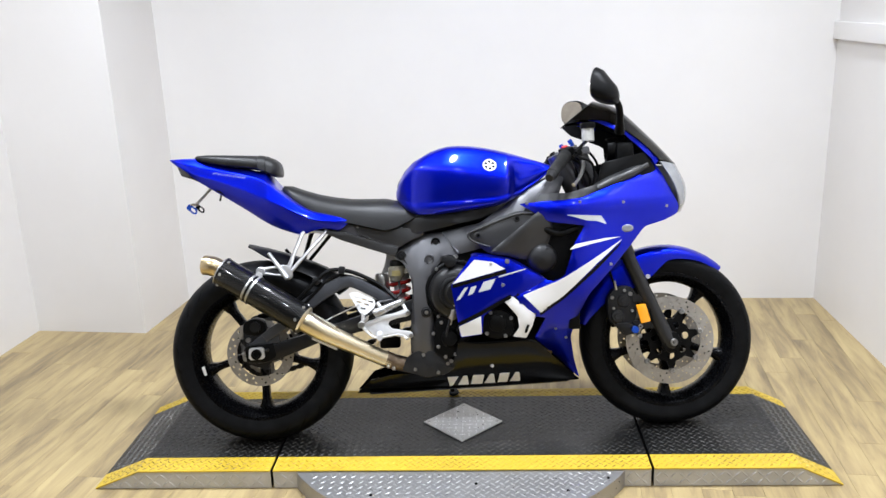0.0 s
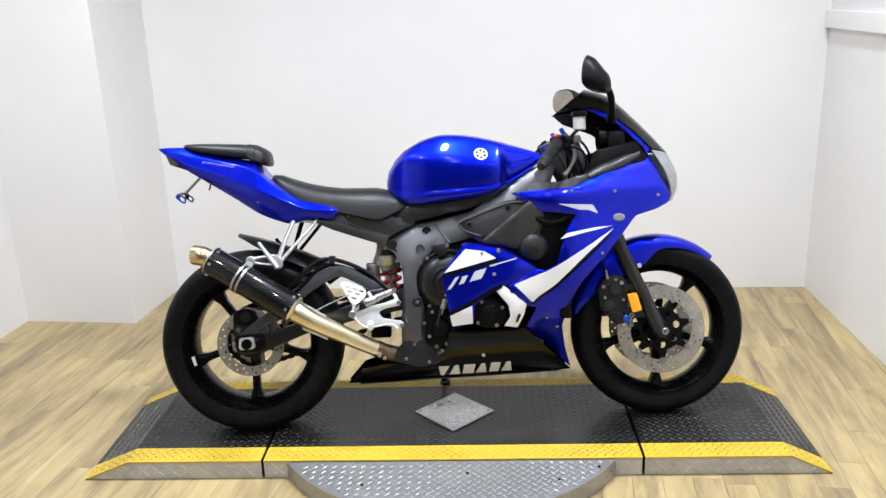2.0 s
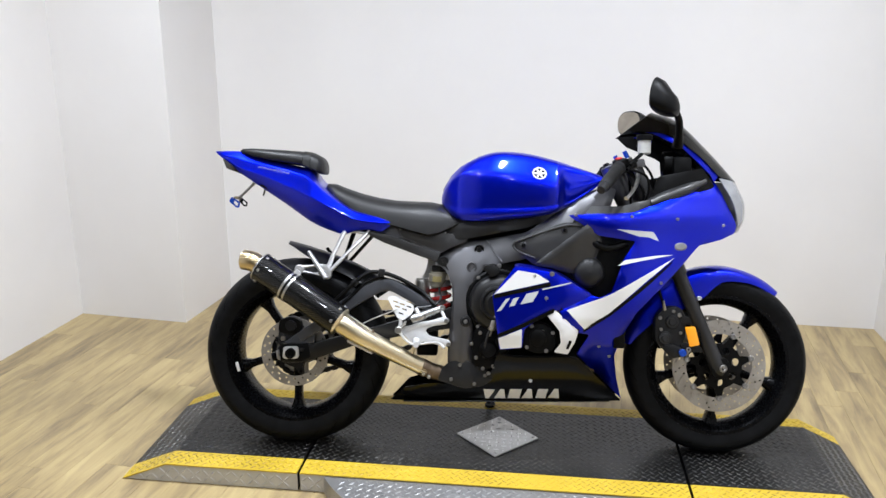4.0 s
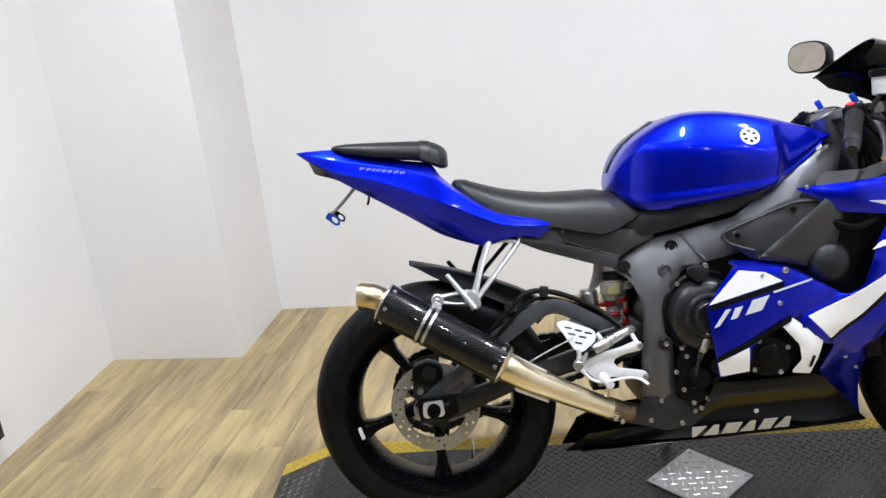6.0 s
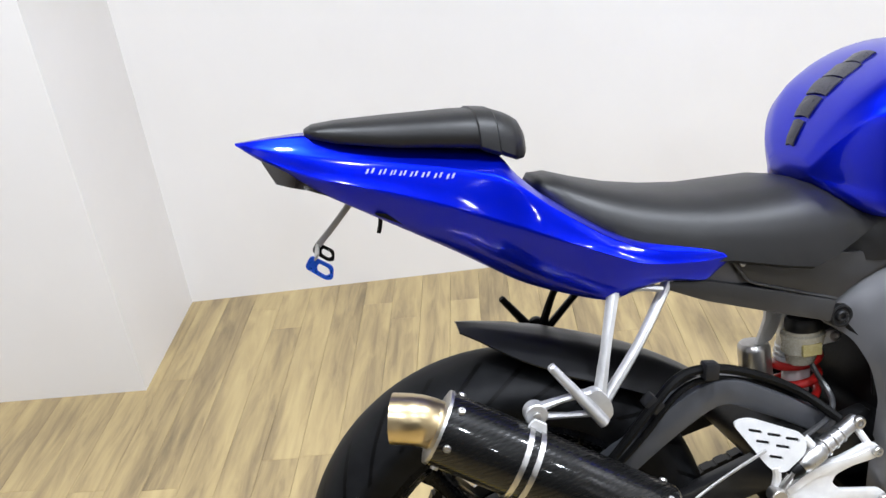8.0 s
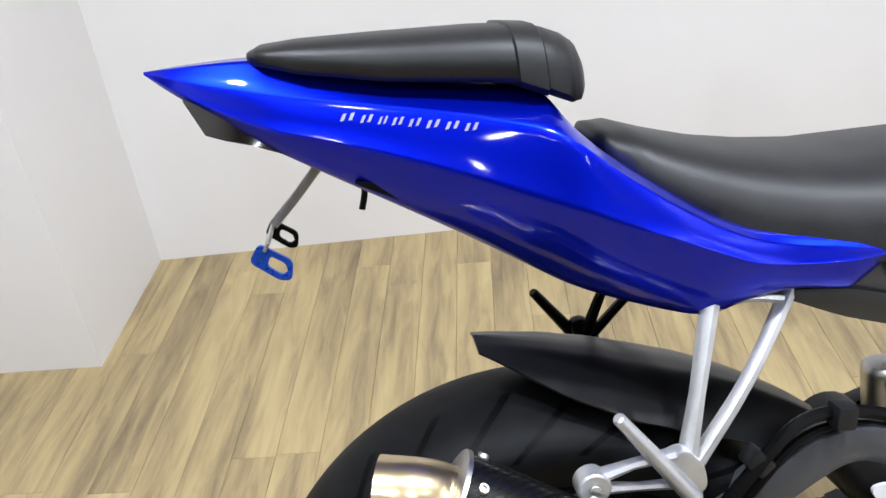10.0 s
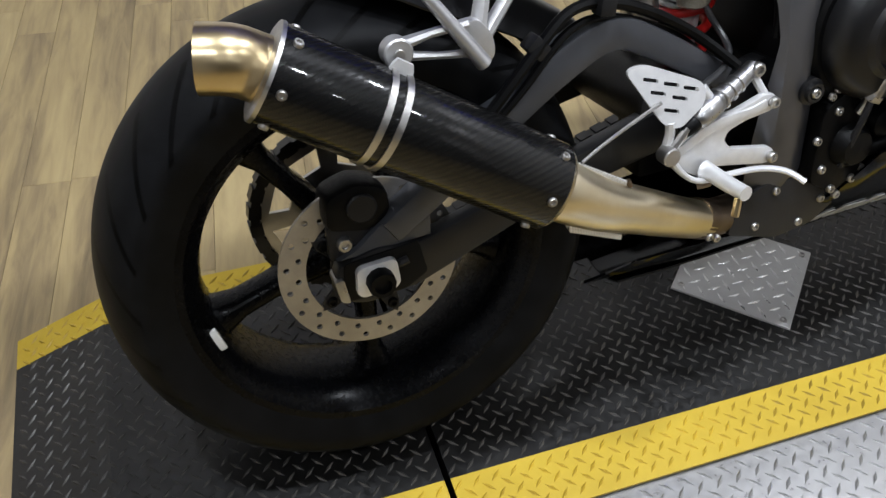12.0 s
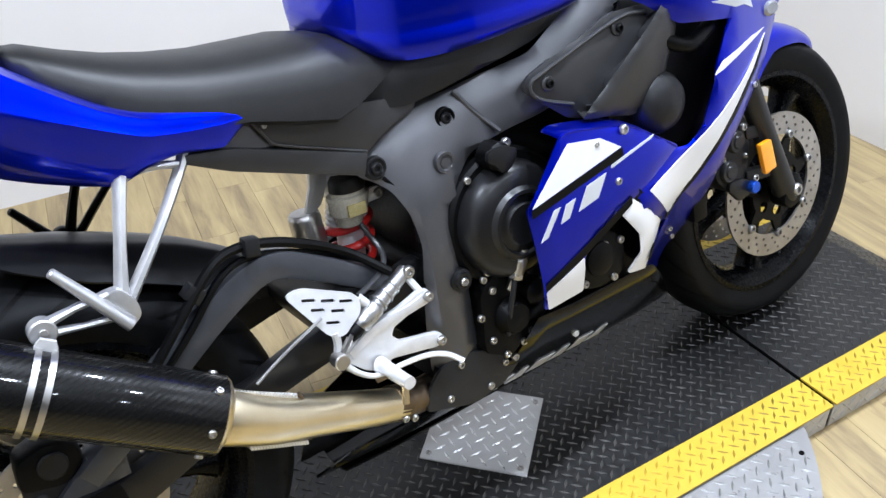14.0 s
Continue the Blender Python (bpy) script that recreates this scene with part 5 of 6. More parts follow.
# --- passenger peg brackets ---
def peg_bracket(side, mtl, label):
    s = -side
    bm = bmesh.new()
    tube_into(bm, [(0.172, s * 0.102, 0.722), (0.164, s * 0.109, 0.704), (0.140, s * 0.136, 0.645), (0.121, s * 0.152, 0.590)], [0.0100, 0.0095, 0.0080, 0.0100], 8, 4, 0.75)
    tube_into(bm, [(0.246, s * 0.100, 0.716), (0.233, s * 0.107, 0.698), (0.184, s * 0.136, 0.645), (0.128, s * 0.152, 0.584)], [0.0085, 0.0085, 0.0076, 0.0090], 8, 4, 0.75)
    tube_into(bm, [(0.160, s * 0.106, 0.707), (0.200, s * 0.102, 0.712), (0.240, s * 0.104, 0.704)], 0.0065, 8, 3, 0.8)
    b = part("peg_bracket", bm, mtl, bike, label)
    part("joint", slab([(0.100, 0.604), (0.118, 0.608), (0.134, 0.588), (0.136, 0.566), (0.121, 0.556), (0.106, 0.576)], s * 0.164, s * 0.148, 0.003, 0.008), mtl, b)
    if side > 0:
        part("silencer_arm", tube([(0.108, -0.158, 0.603), (0.070, -0.158, 0.600), (0.036, -0.160, 0.595)], [0.0070, 0.0058, 0.0085], 8, 1, 0.8), mtl, b)
        part("silencer_arm", tube([(0.114, -0.158, 0.572), (0.074, -0.158, 0.577), (0.038, -0.160, 0.584)], [0.0060, 0.0048, 0.0070], 8, 1, 0.8), mtl, b)
        part("rubber_mount", cyl((0.033, -0.150, 0.589), (0.033, -0.170, 0.589), 0.0150, 24, 0.12), STRUTALU, b)
        part("mount_pin", cyl((0.033, -0.170, 0.589), (0.033, -0.173, 0.589), 0.0055, 12), STEEL, b)
    peg = bmesh.new()
    a, c = Vector((0.120, s * 0.170, 0.563)), Vector((0.060, s * 0.159, 0.648))
    tube_into(peg, [a.lerp(c, k / 48) for k in range(49)], [(0.0108 - 0.0036 * k / 48) * (1.025 if k % 2 else 0.975) if k < 48 else 0.0055 for k in range(49)], 12, 1, 0.8)
    part("foot_peg", peg, mtl, b)
    return b


peg_bracket(1, STRUTALU, "polished aluminium passenger peg bracket")
peg_bracket(-1, BLACK, "black passenger peg bracket")

# --- rider foot controls ---
rs = part("footrest_bracket", slab([(0.352, 0.408), (0.366, 0.410), (0.392, 0.417), (0.417, 0.427), (0.455, 0.433), (0.492, 0.445), (0.507, 0.443), (0.513, 0.432), (0.504, 0.422), (0.468, 0.417), (0.444, 0.409), (0.438, 0.398), (0.450, 0.384), (0.510, 0.372), (0.519, 0.364), (0.517, 0.353), (0.505, 0.350), (0.433, 0.364), (0.405, 0.356), (0.388, 0.366), (0.372, 0.382), (0.356, 0.396)], -0.152, -0.141, 0.0025, 0.004), ALU, bike, "polished aluminium rider footrest bracket")
for x, z in ((0.504, 0.434), (0.512, 0.359)):
    bolt(rs, x, -0.155, z, 0.0075, (0, -1, 0), STEEL)
part("bracket_rib", band([(0.372, 0.398), (0.415, 0.420), (0.470, 0.427), (0.495, 0.434)], [0.0060, 0.0070, 0.0060, 0.0055], -0.1545, -0.150, 0.0015), ALU, rs)
hg_holes = [round_poly([(x, z), (x + 0.017, z - 0.004), (x + 0.017, z - 0.009), (x, z - 0.005)], 0.002, 2) for x, z in ((0.330, 0.494), (0.353, 0.487), (0.375, 0.480), (0.337, 0.479), (0.361, 0.471), (0.350, 0.458))]
guard = holed_plate(round_poly([(0.310, 0.503), (0.333, 0.508), (0.400, 0.481), (0.399, 0.458), (0.366, 0.432), (0.348, 0.438)], 0.012, 4), hg_holes, -0.002, 0.002)
for v in guard.verts:
    v.co.y += -0.126 - 0.25 * (v.co.x - 0.316) + 0.30 * (v.co.z - 0.497)
part("heel_guard", guard, ALU, rs, "slotted aluminium heel guard", smooth=False)
part("guard_stay", tube([(0.357, -0.152, 0.440), (0.358, -0.152, 0.424), (0.354, -0.151, 0.405)], 0.006, 8, 3), ALU, rs)
mc = part("master_cylinder", tube([(0.392, -0.152, 0.434), (0.398, -0.151, 0.437), (0.424, -0.145, 0.447), (0.428, -0.144, 0.449), (0.466, -0.134, 0.463), (0.490, -0.126, 0.472)], [0.012, 0.0150, 0.0150, 0.0128, 0.0112, 0.0105], 14, 2), CASTALU, rs)
for k in range(3):
    part("cylinder_collar", cyl((0.430 + 0.014 * k, -0.1435 + 0.0037 * k, 0.4495 + 0.0052 * k), (0.434 + 0.014 * k, -0.1424 + 0.0037 * k, 0.451 + 0.0052 * k), 0.0152 - 0.001 * k, 16), CASTALU, mc)
part("boot", tube([(0.374, -0.155, 0.424), (0.384, -0.154, 0.430), (0.393, -0.152, 0.434)], [0.008, 0.0115, 0.011], 12, 2), BLACK, mc, "black rubber boot")
part("inlet", cyl((0.418, -0.146, 0.449), (0.403, -0.142, 0.470), 0.0075, 12), ALU, mc)
bolt(mc, 0.490, -0.135, 0.472, 0.0095)
part("push_rod", tube([(0.354, -0.158, 0.402), (0.378, -0.158, 0.430)], 0.0055, 8, 1), STEEL, rs)
part("upper_arm", tube([(0.486, -0.130, 0.468), (0.493, -0.138, 0.452), (0.499, -0.146, 0.438)], 0.0055, 8, 3), ALU, rs)
part("brake_pedal", tube([(0.352, -0.160, 0.400), (0.375, -0.162, 0.372), (0.400, -0.164, 0.358), (0.440, -0.174, 0.363), (0.468, -0.190, 0.369), (0.488, -0.208, 0.368), (0.502, -0.226, 0.358)], [0.008, 0.0055, 0.005, 0.005, 0.005, 0.005, 0.005], 10, 4, 0.7), ALU, rs, "aluminium brake pedal")
part("pedal_pivot", cyl((0.352, -0.150, 0.402), (0.352, -0.170, 0.402), 0.0115, 14), STEEL, rs)
fp = part("rider_peg", tube([(0.409, -0.156, 0.367), (0.411, -0.166, 0.367), (0.412, -0.200, 0.366), (0.414, -0.228, 0.366)], [0.0125, 0.0105, 0.0098, 0.0092], 12, 3), ALU, rs, "worn aluminium foot peg")
part("peg_feeler", cyl((0.409, -0.222, 0.360), (0.403, -0.226, 0.338), 0.005, 8), BRONZETIP, fp)
part("peg_spring", tube([(0.398, -0.158, 0.350), (0.406, -0.162, 0.352), (0.414, -0.160, 0.351)], 0.006, 8, 2), BRONZE, fp)

# --- shock, reservoirs and hoses ---
sh = part("rear_shock", tube([(0.488, 0.0, 0.615), (0.482, 0.0, 0.565), (0.477, 0.0, 0.535)], [0.030, 0.031, 0.030], 20, 2), ALU, bike, "rear shock absorber with red coil spring")
coil = [(0.466 + 0.032 * math.cos(k * 0.5) + 0.012 * k / 50, 0.032 * math.sin(k * 0.5), 0.412 + 0.118 * k / 50) for k in range(51)]
part("coil_spring", tube(coil, 0.0066, 10, 2), RED, sh, "red coil spring")
part("damper_body", tube([(0.463, 0.0, 0.388), (0.468, 0.0, 0.44), (0.469, 0.0, 0.444), (0.480, 0.0, 0.545)], [0.012, 0.012, 0.0205, 0.0205], 18, 1), ALU, sh)
for k in range(3):
    part("spring_seat", cyl((0.4765 + 0.0008 * k, 0.0, 0.522 + 0.0085 * k), (0.477 + 0.0008 * k, 0.0, 0.528 + 0.0085 * k), 0.034 - 0.001 * k, 28), ALU, sh)
part("gas_reservoir", tube([(0.418, 0.010, 0.450), (0.418, 0.010, 0.458), (0.4145, 0.010, 0.546), (0.414, 0.010, 0.552), (0.414, 0.010, 0.556), (0.414, 0.010, 0.557)], [0.020, 0.0245, 0.0245, 0.0235, 0.020, 0.002], 28, 1), STEEL, sh, "silver shock gas reservoir")
part("reservoir_bracket", slab([(0.411, 0.552), (0.428, 0.592), (0.436, 0.640), (0.468, 0.640), (0.456, 0.594), (0.446, 0.572), (0.437, 0.560)], -0.004, 0.004, 0.002, 0.004), ALU, sh)


def bottle_ring(z, r):
    """A round ring of the bottle, whose axis leans forwards a little towards its top."""
    return [(0.4675 + 0.14 * (z - 0.56) + r * math.cos(t), -0.035 + r * math.sin(t), z) for t in (2 * math.pi * n / 24 for n in range(24))]


bt = part("brake_fluid_bottle", rings_mesh([bottle_ring(*q) for q in ((0.530, 0.016), (0.533, 0.020), (0.545, 0.0235), (0.550, 0.0285), (0.568, 0.0300), (0.572, 0.0315), (0.577, 0.0315), (0.579, 0.0265), (0.583, 0.0265))]), BOTTLE, bike, "yellowed brake fluid bottle with a dark cap")
part("fluid_window", slab([(0.452, 0.550), (0.453, 0.568), (0.482, 0.568), (0.481, 0.550)], -0.0655, -0.058, 0.001, 0.002), AMBERFLUID, bt, "amber fluid level")
part("cap", rings_mesh([bottle_ring(*q) for q in ((0.5825, 0.026), (0.585, 0.0272), (0.598, 0.0272), (0.602, 0.0245), (0.603, 0.01))]), DARKGREY, bt, "dark blue-grey screw cap")
part("bottle_ear", slab([(0.488, 0.556), (0.490, 0.574), (0.512, 0.578), (0.522, 0.570), (0.516, 0.557)], -0.047, -0.040, 0.002, 0.004), ALU, bt)
bolt(bt, 0.512, -0.048, 0.567, 0.0075, (0, -1, 0), STEEL)
part("hose", tube([(0.474, -0.045, 0.5325), (0.4773, -0.060, 0.515), (0.481, -0.080, 0.497), (0.4737, -0.100, 0.4872), (0.4578, -0.115, 0.478), (0.437, -0.127, 0.474), (0.404, -0.142, 0.471)], 0.0042, 8), PLASTIC, bike)
part("hose", tube([(0.10, -0.122, 0.445), (0.16, -0.122, 0.505), (0.205, -0.118, 0.548), (0.245, -0.112, 0.578), (0.29, -0.106, 0.580), (0.35, -0.100, 0.560), (0.42, -0.10, 0.52), (0.468, -0.125, 0.478)], 0.0068, 8), BLACK, bike, "black rear brake hose")
part("hose", tube([(0.12, -0.110, 0.44), (0.19, -0.108, 0.50), (0.25, -0.104, 0.555), (0.31, -0.098, 0.558), (0.40, -0.09, 0.52), (0.46, -0.08, 0.47)], 0.0052, 8), BLACK, bike)
for cx, cz, turn in ((0.205, 0.548, -42), (0.290, 0.580, 8)):
    part("hose_clip", box(-0.010, 0.010, -0.011, 0.011, -0.012, 0.012, 0.003, pose(cx, -0.112, cz, 0, turn, 0)), DARKGREY, bike)
part("linkage", box(0.40, 0.47, -0.03, 0.03, 0.30, 0.43, 0.008), BLACK, bike)

# --- lower cover plate ---
lp = part("exhaust_shield", slab([(0.476, 0.240), (0.490, 0.276), (0.512, 0.298), (0.547, 0.308), (0.582, 0.300), (0.618, 0.283), (0.650, 0.264), (0.660, 0.250), (0.622, 0.222), (0.560, 0.214)], -0.132, -0.125, 0.002, 0.010), SHIELDGREY, bike, "dark metal plate with four bolts")
for x, z in ((0.549, 0.290), (0.629, 0.258), (0.521, 0.243), (0.596, 0.230)):
    bolt(lp, x, -0.132, z, 0.0062)

# --- fairing ---
FX = [(0.60, 0.222), (0.80, 0.227), (0.95, 0.227), (1.05, 0.224), (1.10, 0.214), (1.17, 0.193), (1.25, 0.165), (1.3, 0.149), (1.37, 0.122), (1.43, 0.092)]
FZ = [(0.28, 0.78), (0.345, 0.88), (0.40, 0.95), (0.47, 0.98), (0.6, 1.0), (0.78, 1.0), (0.85, 0.88), (0.9, 0.62), (1.0, 0.5)]
FZF = [(0.15, 0.0), (0.2, 0.10), (0.3, 0.42), (0.37, 0.70), (0.45, 0.88), (0.53, 0.95), (0.6, 1.0), (0.78, 1.0), (0.85, 0.88), (0.9, 0.62), (1.0, 0.5)]


def fair(x, z):
    """How far out the fairing stands: full at the knee, drawn in at the nose, the tail end and the chin."""
    w = min(1.0, max(0.0, (x - 0.88) / 0.10))
    f = lerp(z, FZ) * (1 - w) + lerp(z, FZF) * w
    if z > 0.66:
        f *= 1 - (1 - lerp(x, [(0.87, 0.84), (1.0, 1)])) * min(1.0, (z - 0.66) / 0.06)
    crease = 0.009 * max(0.0, 1 - abs(z - 0.762 - 0.02 * (x - 1.1)) / 0.045) if x > 0.9 else 0.0
    return -lerp(x, FX) * f - crease


side_outline = [(0.877, 0.775), (0.970, 0.714), (1.083, 0.698), (1.046, 0.642), (1.014, 0.540), (0.982, 0.522), (0.946, 0.529), (0.838, 0.474), (0.909, 0.412), (0.952, 0.403), (0.915, 0.338), (1.085, 0.167), (1.059, 0.248), (1.041, 0.330), (1.052, 0.392), (1.093, 0.473), (1.172, 0.555), (1.249, 0.638), (1.290, 0.686), (1.367, 0.705), (1.414, 0.725), (1.419, 0.751), (1.343, 0.905), (1.200, 0.830), (1.068, 0.785)]
for sd in (1, -1):
    fa = part("side_fairing", panel(side_outline, fair, 0.004, 0.022, 0.006, 0.007, side=sd), BLUE, bike, "metallic blue side fairing with white stripes", 45)
    for nm, poly, mtl, up in (("stripe", [(1.208, 0.648), (1.016, 0.536), (0.984, 0.521), (0.876, 0.483), (0.934, 0.422), (1.008, 0.474), (1.116, 0.572)], WHITE, 0.0020), ("pinstripe", [(1.205, 0.657), (1.150, 0.655), (1.049, 0.640), (1.028, 0.622), (1.10, 0.638)], WHITE, 0.0020), ("pinstripe", [(1.022, 0.734), (1.138, 0.727), (1.156, 0.699), (1.123, 0.711), (1.092, 0.713)], SILVERDECAL, 0.0020), ("border", [(0.930, 0.424), (1.008, 0.474), (1.118, 0.568), (1.205, 0.640), (1.198, 0.628), (1.120, 0.556), (1.010, 0.464), (0.932, 0.412)], BLACK, 0.0020)):
        part(nm, panel(poly, fair, 0.0014, 0.011, 0, 0.003, up, sd), mtl, fa, smooth=True)
    bm = bmesh.new()
    cyl_into(bm, (1.227, sd * (fair(1.227, 0.683) + 0.004), 0.683), (1.227, sd * (fair(1.227, 0.683) - 0.010), 0.683), 0.015, 20, 0.4)
    bmesh.ops.scale(bm, vec=(1.3, 1, 0.85), space=Matrix.Translation((-1.227, 0, -0.683)), verts=bm.verts[:])
    part("side_marker", bm, LENS, fa, "clear oval side marker")
    for x, z in ((1.214, 0.768), (1.370, 0.751), (1.067, 0.774), (0.90, 0.776), (1.167, 0.570), (0.986, 0.364), (1.024, 0.328)):
        bolt(fa, x, sd * (fair(x, z) - 0.001), z, 0.0052, (0, -sd, 0), STEEL)

mid_outline = [(0.648, 0.523), (0.718, 0.617), (0.745, 0.617), (0.841, 0.598), (0.955, 0.531), (0.905, 0.503), (0.839, 0.473), (0.817, 0.471), (0.748, 0.42), (0.743, 0.36), (0.673, 0.352), (0.663, 0.422)]
for sd in (1, -1):
    mp_ = part("mid_fairing", panel(mid_outline, fair, 0.004, 0.022, 0.005, 0.006, side=sd), BLUE, bike, "metallic blue lower side panel with white wedges", 45)
    for nm, poly, mtl in (("stripe", [(0.653, 0.528), (0.724, 0.603), (0.783, 0.594), (0.822, 0.570)], WHITE), ("border", [(0.652, 0.526), (0.824, 0.568), (0.826, 0.556), (0.652, 0.514)], BLACK), ("stripe", [(0.668, 0.389), (0.740, 0.421), (0.741, 0.362), (0.675, 0.355)], WHITE), ("border", [(0.667, 0.391), (0.742, 0.424), (0.838, 0.475), (0.838, 0.488), (0.740, 0.437), (0.666, 0.403)], BLACK), ("pinstripe", [(0.80, 0.548), (0.890, 0.570), (0.885, 0.565), (0.80, 0.543)], SILVERDECAL)):
        part(nm, panel(poly, fair, 0.0014, 0.012, 0, 0.002, 0.0020, sd), mtl, mp_)
    for poly in ([(0.662, 0.474), (0.675, 0.478), (0.702, 0.516), (0.690, 0.514)], [(0.700, 0.490), (0.716, 0.494), (0.730, 0.520), (0.712, 0.516)], [(0.734, 0.498), (0.772, 0.507), (0.790, 0.540), (0.752, 0.531)]):
        part("badge_bar", panel(poly, fair, 0.0014, 0.03, 0, 0, 0.0022, sd), SILVERDECAL, mp_)
    rim = curve_points([(0.715, 0.612, 0), (0.720, 0.6165, 0), (0.745, 0.617, 0), (0.841, 0.598, 0), (0.900, 0.565, 0), (0.950, 0.533, 0)], 4)
    ledge_rows = [[(q.x, sd * (fair(q.x, q.y) + 0.003 + 0.040 * w), q.y - 0.002 + 0.012 * w - 0.006 * w * w) for q in rim] for w in (0.0, 0.15, 0.5, 1.0)]
    part("top_ledge", sheet(ledge_rows, 0.003), BLUE, mp_)
    for x, z, r in ((0.829, 0.594, 0.0078), (0.813, 0.519, 0.006), (0.776, 0.587, 0.0045)):
        bolt(mp_, x, sd * (fair(x, z) - 0.001), z, r, (0, -sd, 0), STEEL)
    part("rib", panel([(0.769, 0.568), (0.827, 0.503), (0.819, 0.499), (0.760, 0.562)], fair, 0.004, 0.03, 0.003, 0.002, 0.0035, sd), BLUE, mp_)
    hook_ = part("wedge_panel", panel([(0.812, 0.471), (0.842, 0.482), (0.916, 0.417), (0.906, 0.379), (0.885, 0.342), (0.842, 0.349), (0.862, 0.380), (0.856, 0.417)], fair, 0.005, 0.025, 0.004, 0.004, 0.002, sd), WHITE, bike, "white hooked fairing wedge")
    part("slot", panel([(0.878, 0.36), (0.886, 0.36), (0.896, 0.385), (0.888, 0.388)], fair, 0.0012, 0.03, 0, 0.002, 0.0035, sd), BLACK, hook_)
    part("gap_trim", panel([(0.842, 0.482), (0.858, 0.492), (0.926, 0.425), (0.916, 0.415)], fair, 0.003, 0.03, 0.002, 0.002, -0.001, sd), BLACK, hook_)

# black inner fairing, duct cover and resonator bulge
inner = part("inner_fairing", panel([(0.90, 0.765), (0.969, 0.742), (1.175, 0.742), (1.14, 0.60), (1.06, 0.505), (0.945, 0.525), (0.86, 0.59), (0.86, 0.66)], lambda x, z: -0.172, 0.02, 0.04, 0.006), BLACK, bike, "black inner fairing panel")
part("bulge", lathe([(0.0, -0.215), (0.022, -0.213), (0.040, -0.204), (0.048, -0.190), (0.050, -0.165), (0.0, -0.165)], 0.945, 0.598, 32, False), DARKGREY, inner, "dark round resonator cover")
part("inner_tube", tube([(0.94, -0.19, 0.70), (1.0, -0.20, 0.675), (1.06, -0.19, 0.69)], 0.012, 10), BLACK, inner)
duct_y = lambda x, z: -lerp(x, [(0.70, 0.172), (0.80, 0.186), (0.90, 0.195), (0.99, 0.190)])
duct_out = [(0.704, 0.674), (0.713, 0.694), (0.745, 0.708), (0.866, 0.752), (0.930, 0.752), (0.980, 0.714), (0.985, 0.690), (0.955, 0.614), (0.890, 0.594), (0.774, 0.619), (0.735, 0.650)]
duct = part("duct_cover", panel(duct_out, duct_y, 0.012, 0.03, 0.006, 0.010), PLASTIC, bike, "dark grey plastic air duct cover")
def ridge_y(x, z):
    """A sharp crease along the ridge's rear edge that falls away forwards."""
    away = (x - 0.776) * 0.616 - (z - 0.622) * 0.788
    return duct_y(x, z) - 0.026 + 0.30 * max(0.0, away - 0.008)


part("duct_ridge", panel([(0.776, 0.620), (0.792, 0.636), (0.936, 0.749), (0.978, 0.714), (0.982, 0.690), (0.953, 0.618), (0.888, 0.599)], ridge_y, 0.030, 0.014, 0.005, 0.004), PLASTIC, duct)
part("duct_lip", tube([(x, duct_y(x, z) - 0.001, z) for x, z in ((0.778, 0.640), (0.724, 0.661), (0.712, 0.684), (0.745, 0.700), (0.866, 0.742), (0.920, 0.742))], 0.0035, 8, 4), PLASTIC, duct)
for x, z in ((0.742, 0.679), (0.868, 0.729)):
    part("bolt_well", cyl((x, duct_y(x, z) + 0.004, z), (x, duct_y(x, z) - 0.002, z), 0.0115, 16, 0.3), PLASTIC, duct)
    bolt(duct, x, duct_y(x, z) - 0.003, z, 0.0065, (0, -1, 0), BLACK)
part("far_duct", panel(duct_out, duct_y, 0.012, 0.05, 0.008, 0.012, side=-1), DARKGREY, duct)

# belly pan
bel = lambda x, z: -lerp(z, [(0.10, 0.0), (0.14, 0.03), (0.17, 0.065), (0.21, 0.105), (0.27, 0.150), (0.35, 0.195)]) * lerp(x, [(0.3, 0.8), (0.45, 1), (0.95, 1), (1.06, 0.85)])
bel_out = [(0.315, 0.150), (0.368, 0.205), (0.456, 0.224), (0.585, 0.232), (0.645, 0.262), (0.668, 0.338), (0.736, 0.332), (0.900, 0.336), (0.919, 0.329), (1.077, 0.171), (0.927, 0.166), (0.774, 0.164), (0.621, 0.157), (0.447, 0.150)]
pan = part("belly_pan", panel(bel_out, bel, 0.004, 0.025, 0.006, 0.006), GLOSSBLACK, bike, "gloss black belly pan with white lettering bars", 45)
part("far_side", panel(bel_out, bel, 0.004, 0.05, 0.006, 0.006, side=-1), GLOSSBLACK, pan)
floor_rows = []
for k in range(10):
    x = 0.36 + 0.68 * k / 9
    w = -bel(x, 0.166) - 0.004
    floor_rows.append([(x, w * u, lerp(x, [(0.36, 0.155), (1.04, 0.172)]) - 0.012 * (1 - u * u)) for u in (-1, -0.6, -0.2, 0.2, 0.6, 1)])
part("pan_floor", sheet(floor_rows, 0.003), GLOSSBLACK, pan)
x = 0.620
for wd, foot, head in ((0.036, 0.30, 1.0), (0.036, 1.0, 0.36), (0.041, 0.92, 0.92), (0.036, 1.0, 0.36), (0.037, 0.86, 0.86), (0.036, 1.0, 0.36)):
    z = 0.171 + 0.038 * (x - 0.620)
    hgt, mid = 0.036, x + wd / 2
    part("lettering_bar", panel([(mid - foot * wd / 2, z), (mid + foot * wd / 2, z), (mid + head * wd / 2 + 0.006, z + hgt), (mid - head * wd / 2 + 0.006, z + hgt)], bel, 0.0012, 0.05, 0, 0, 0.0014), WHITE, pan, smooth=False)
    x += wd + 0.0060
bolt(pan, 0.775, bel(0.775, 0.245) - 0.001, 0.245, 0.006, (0, -1, 0), ALU)

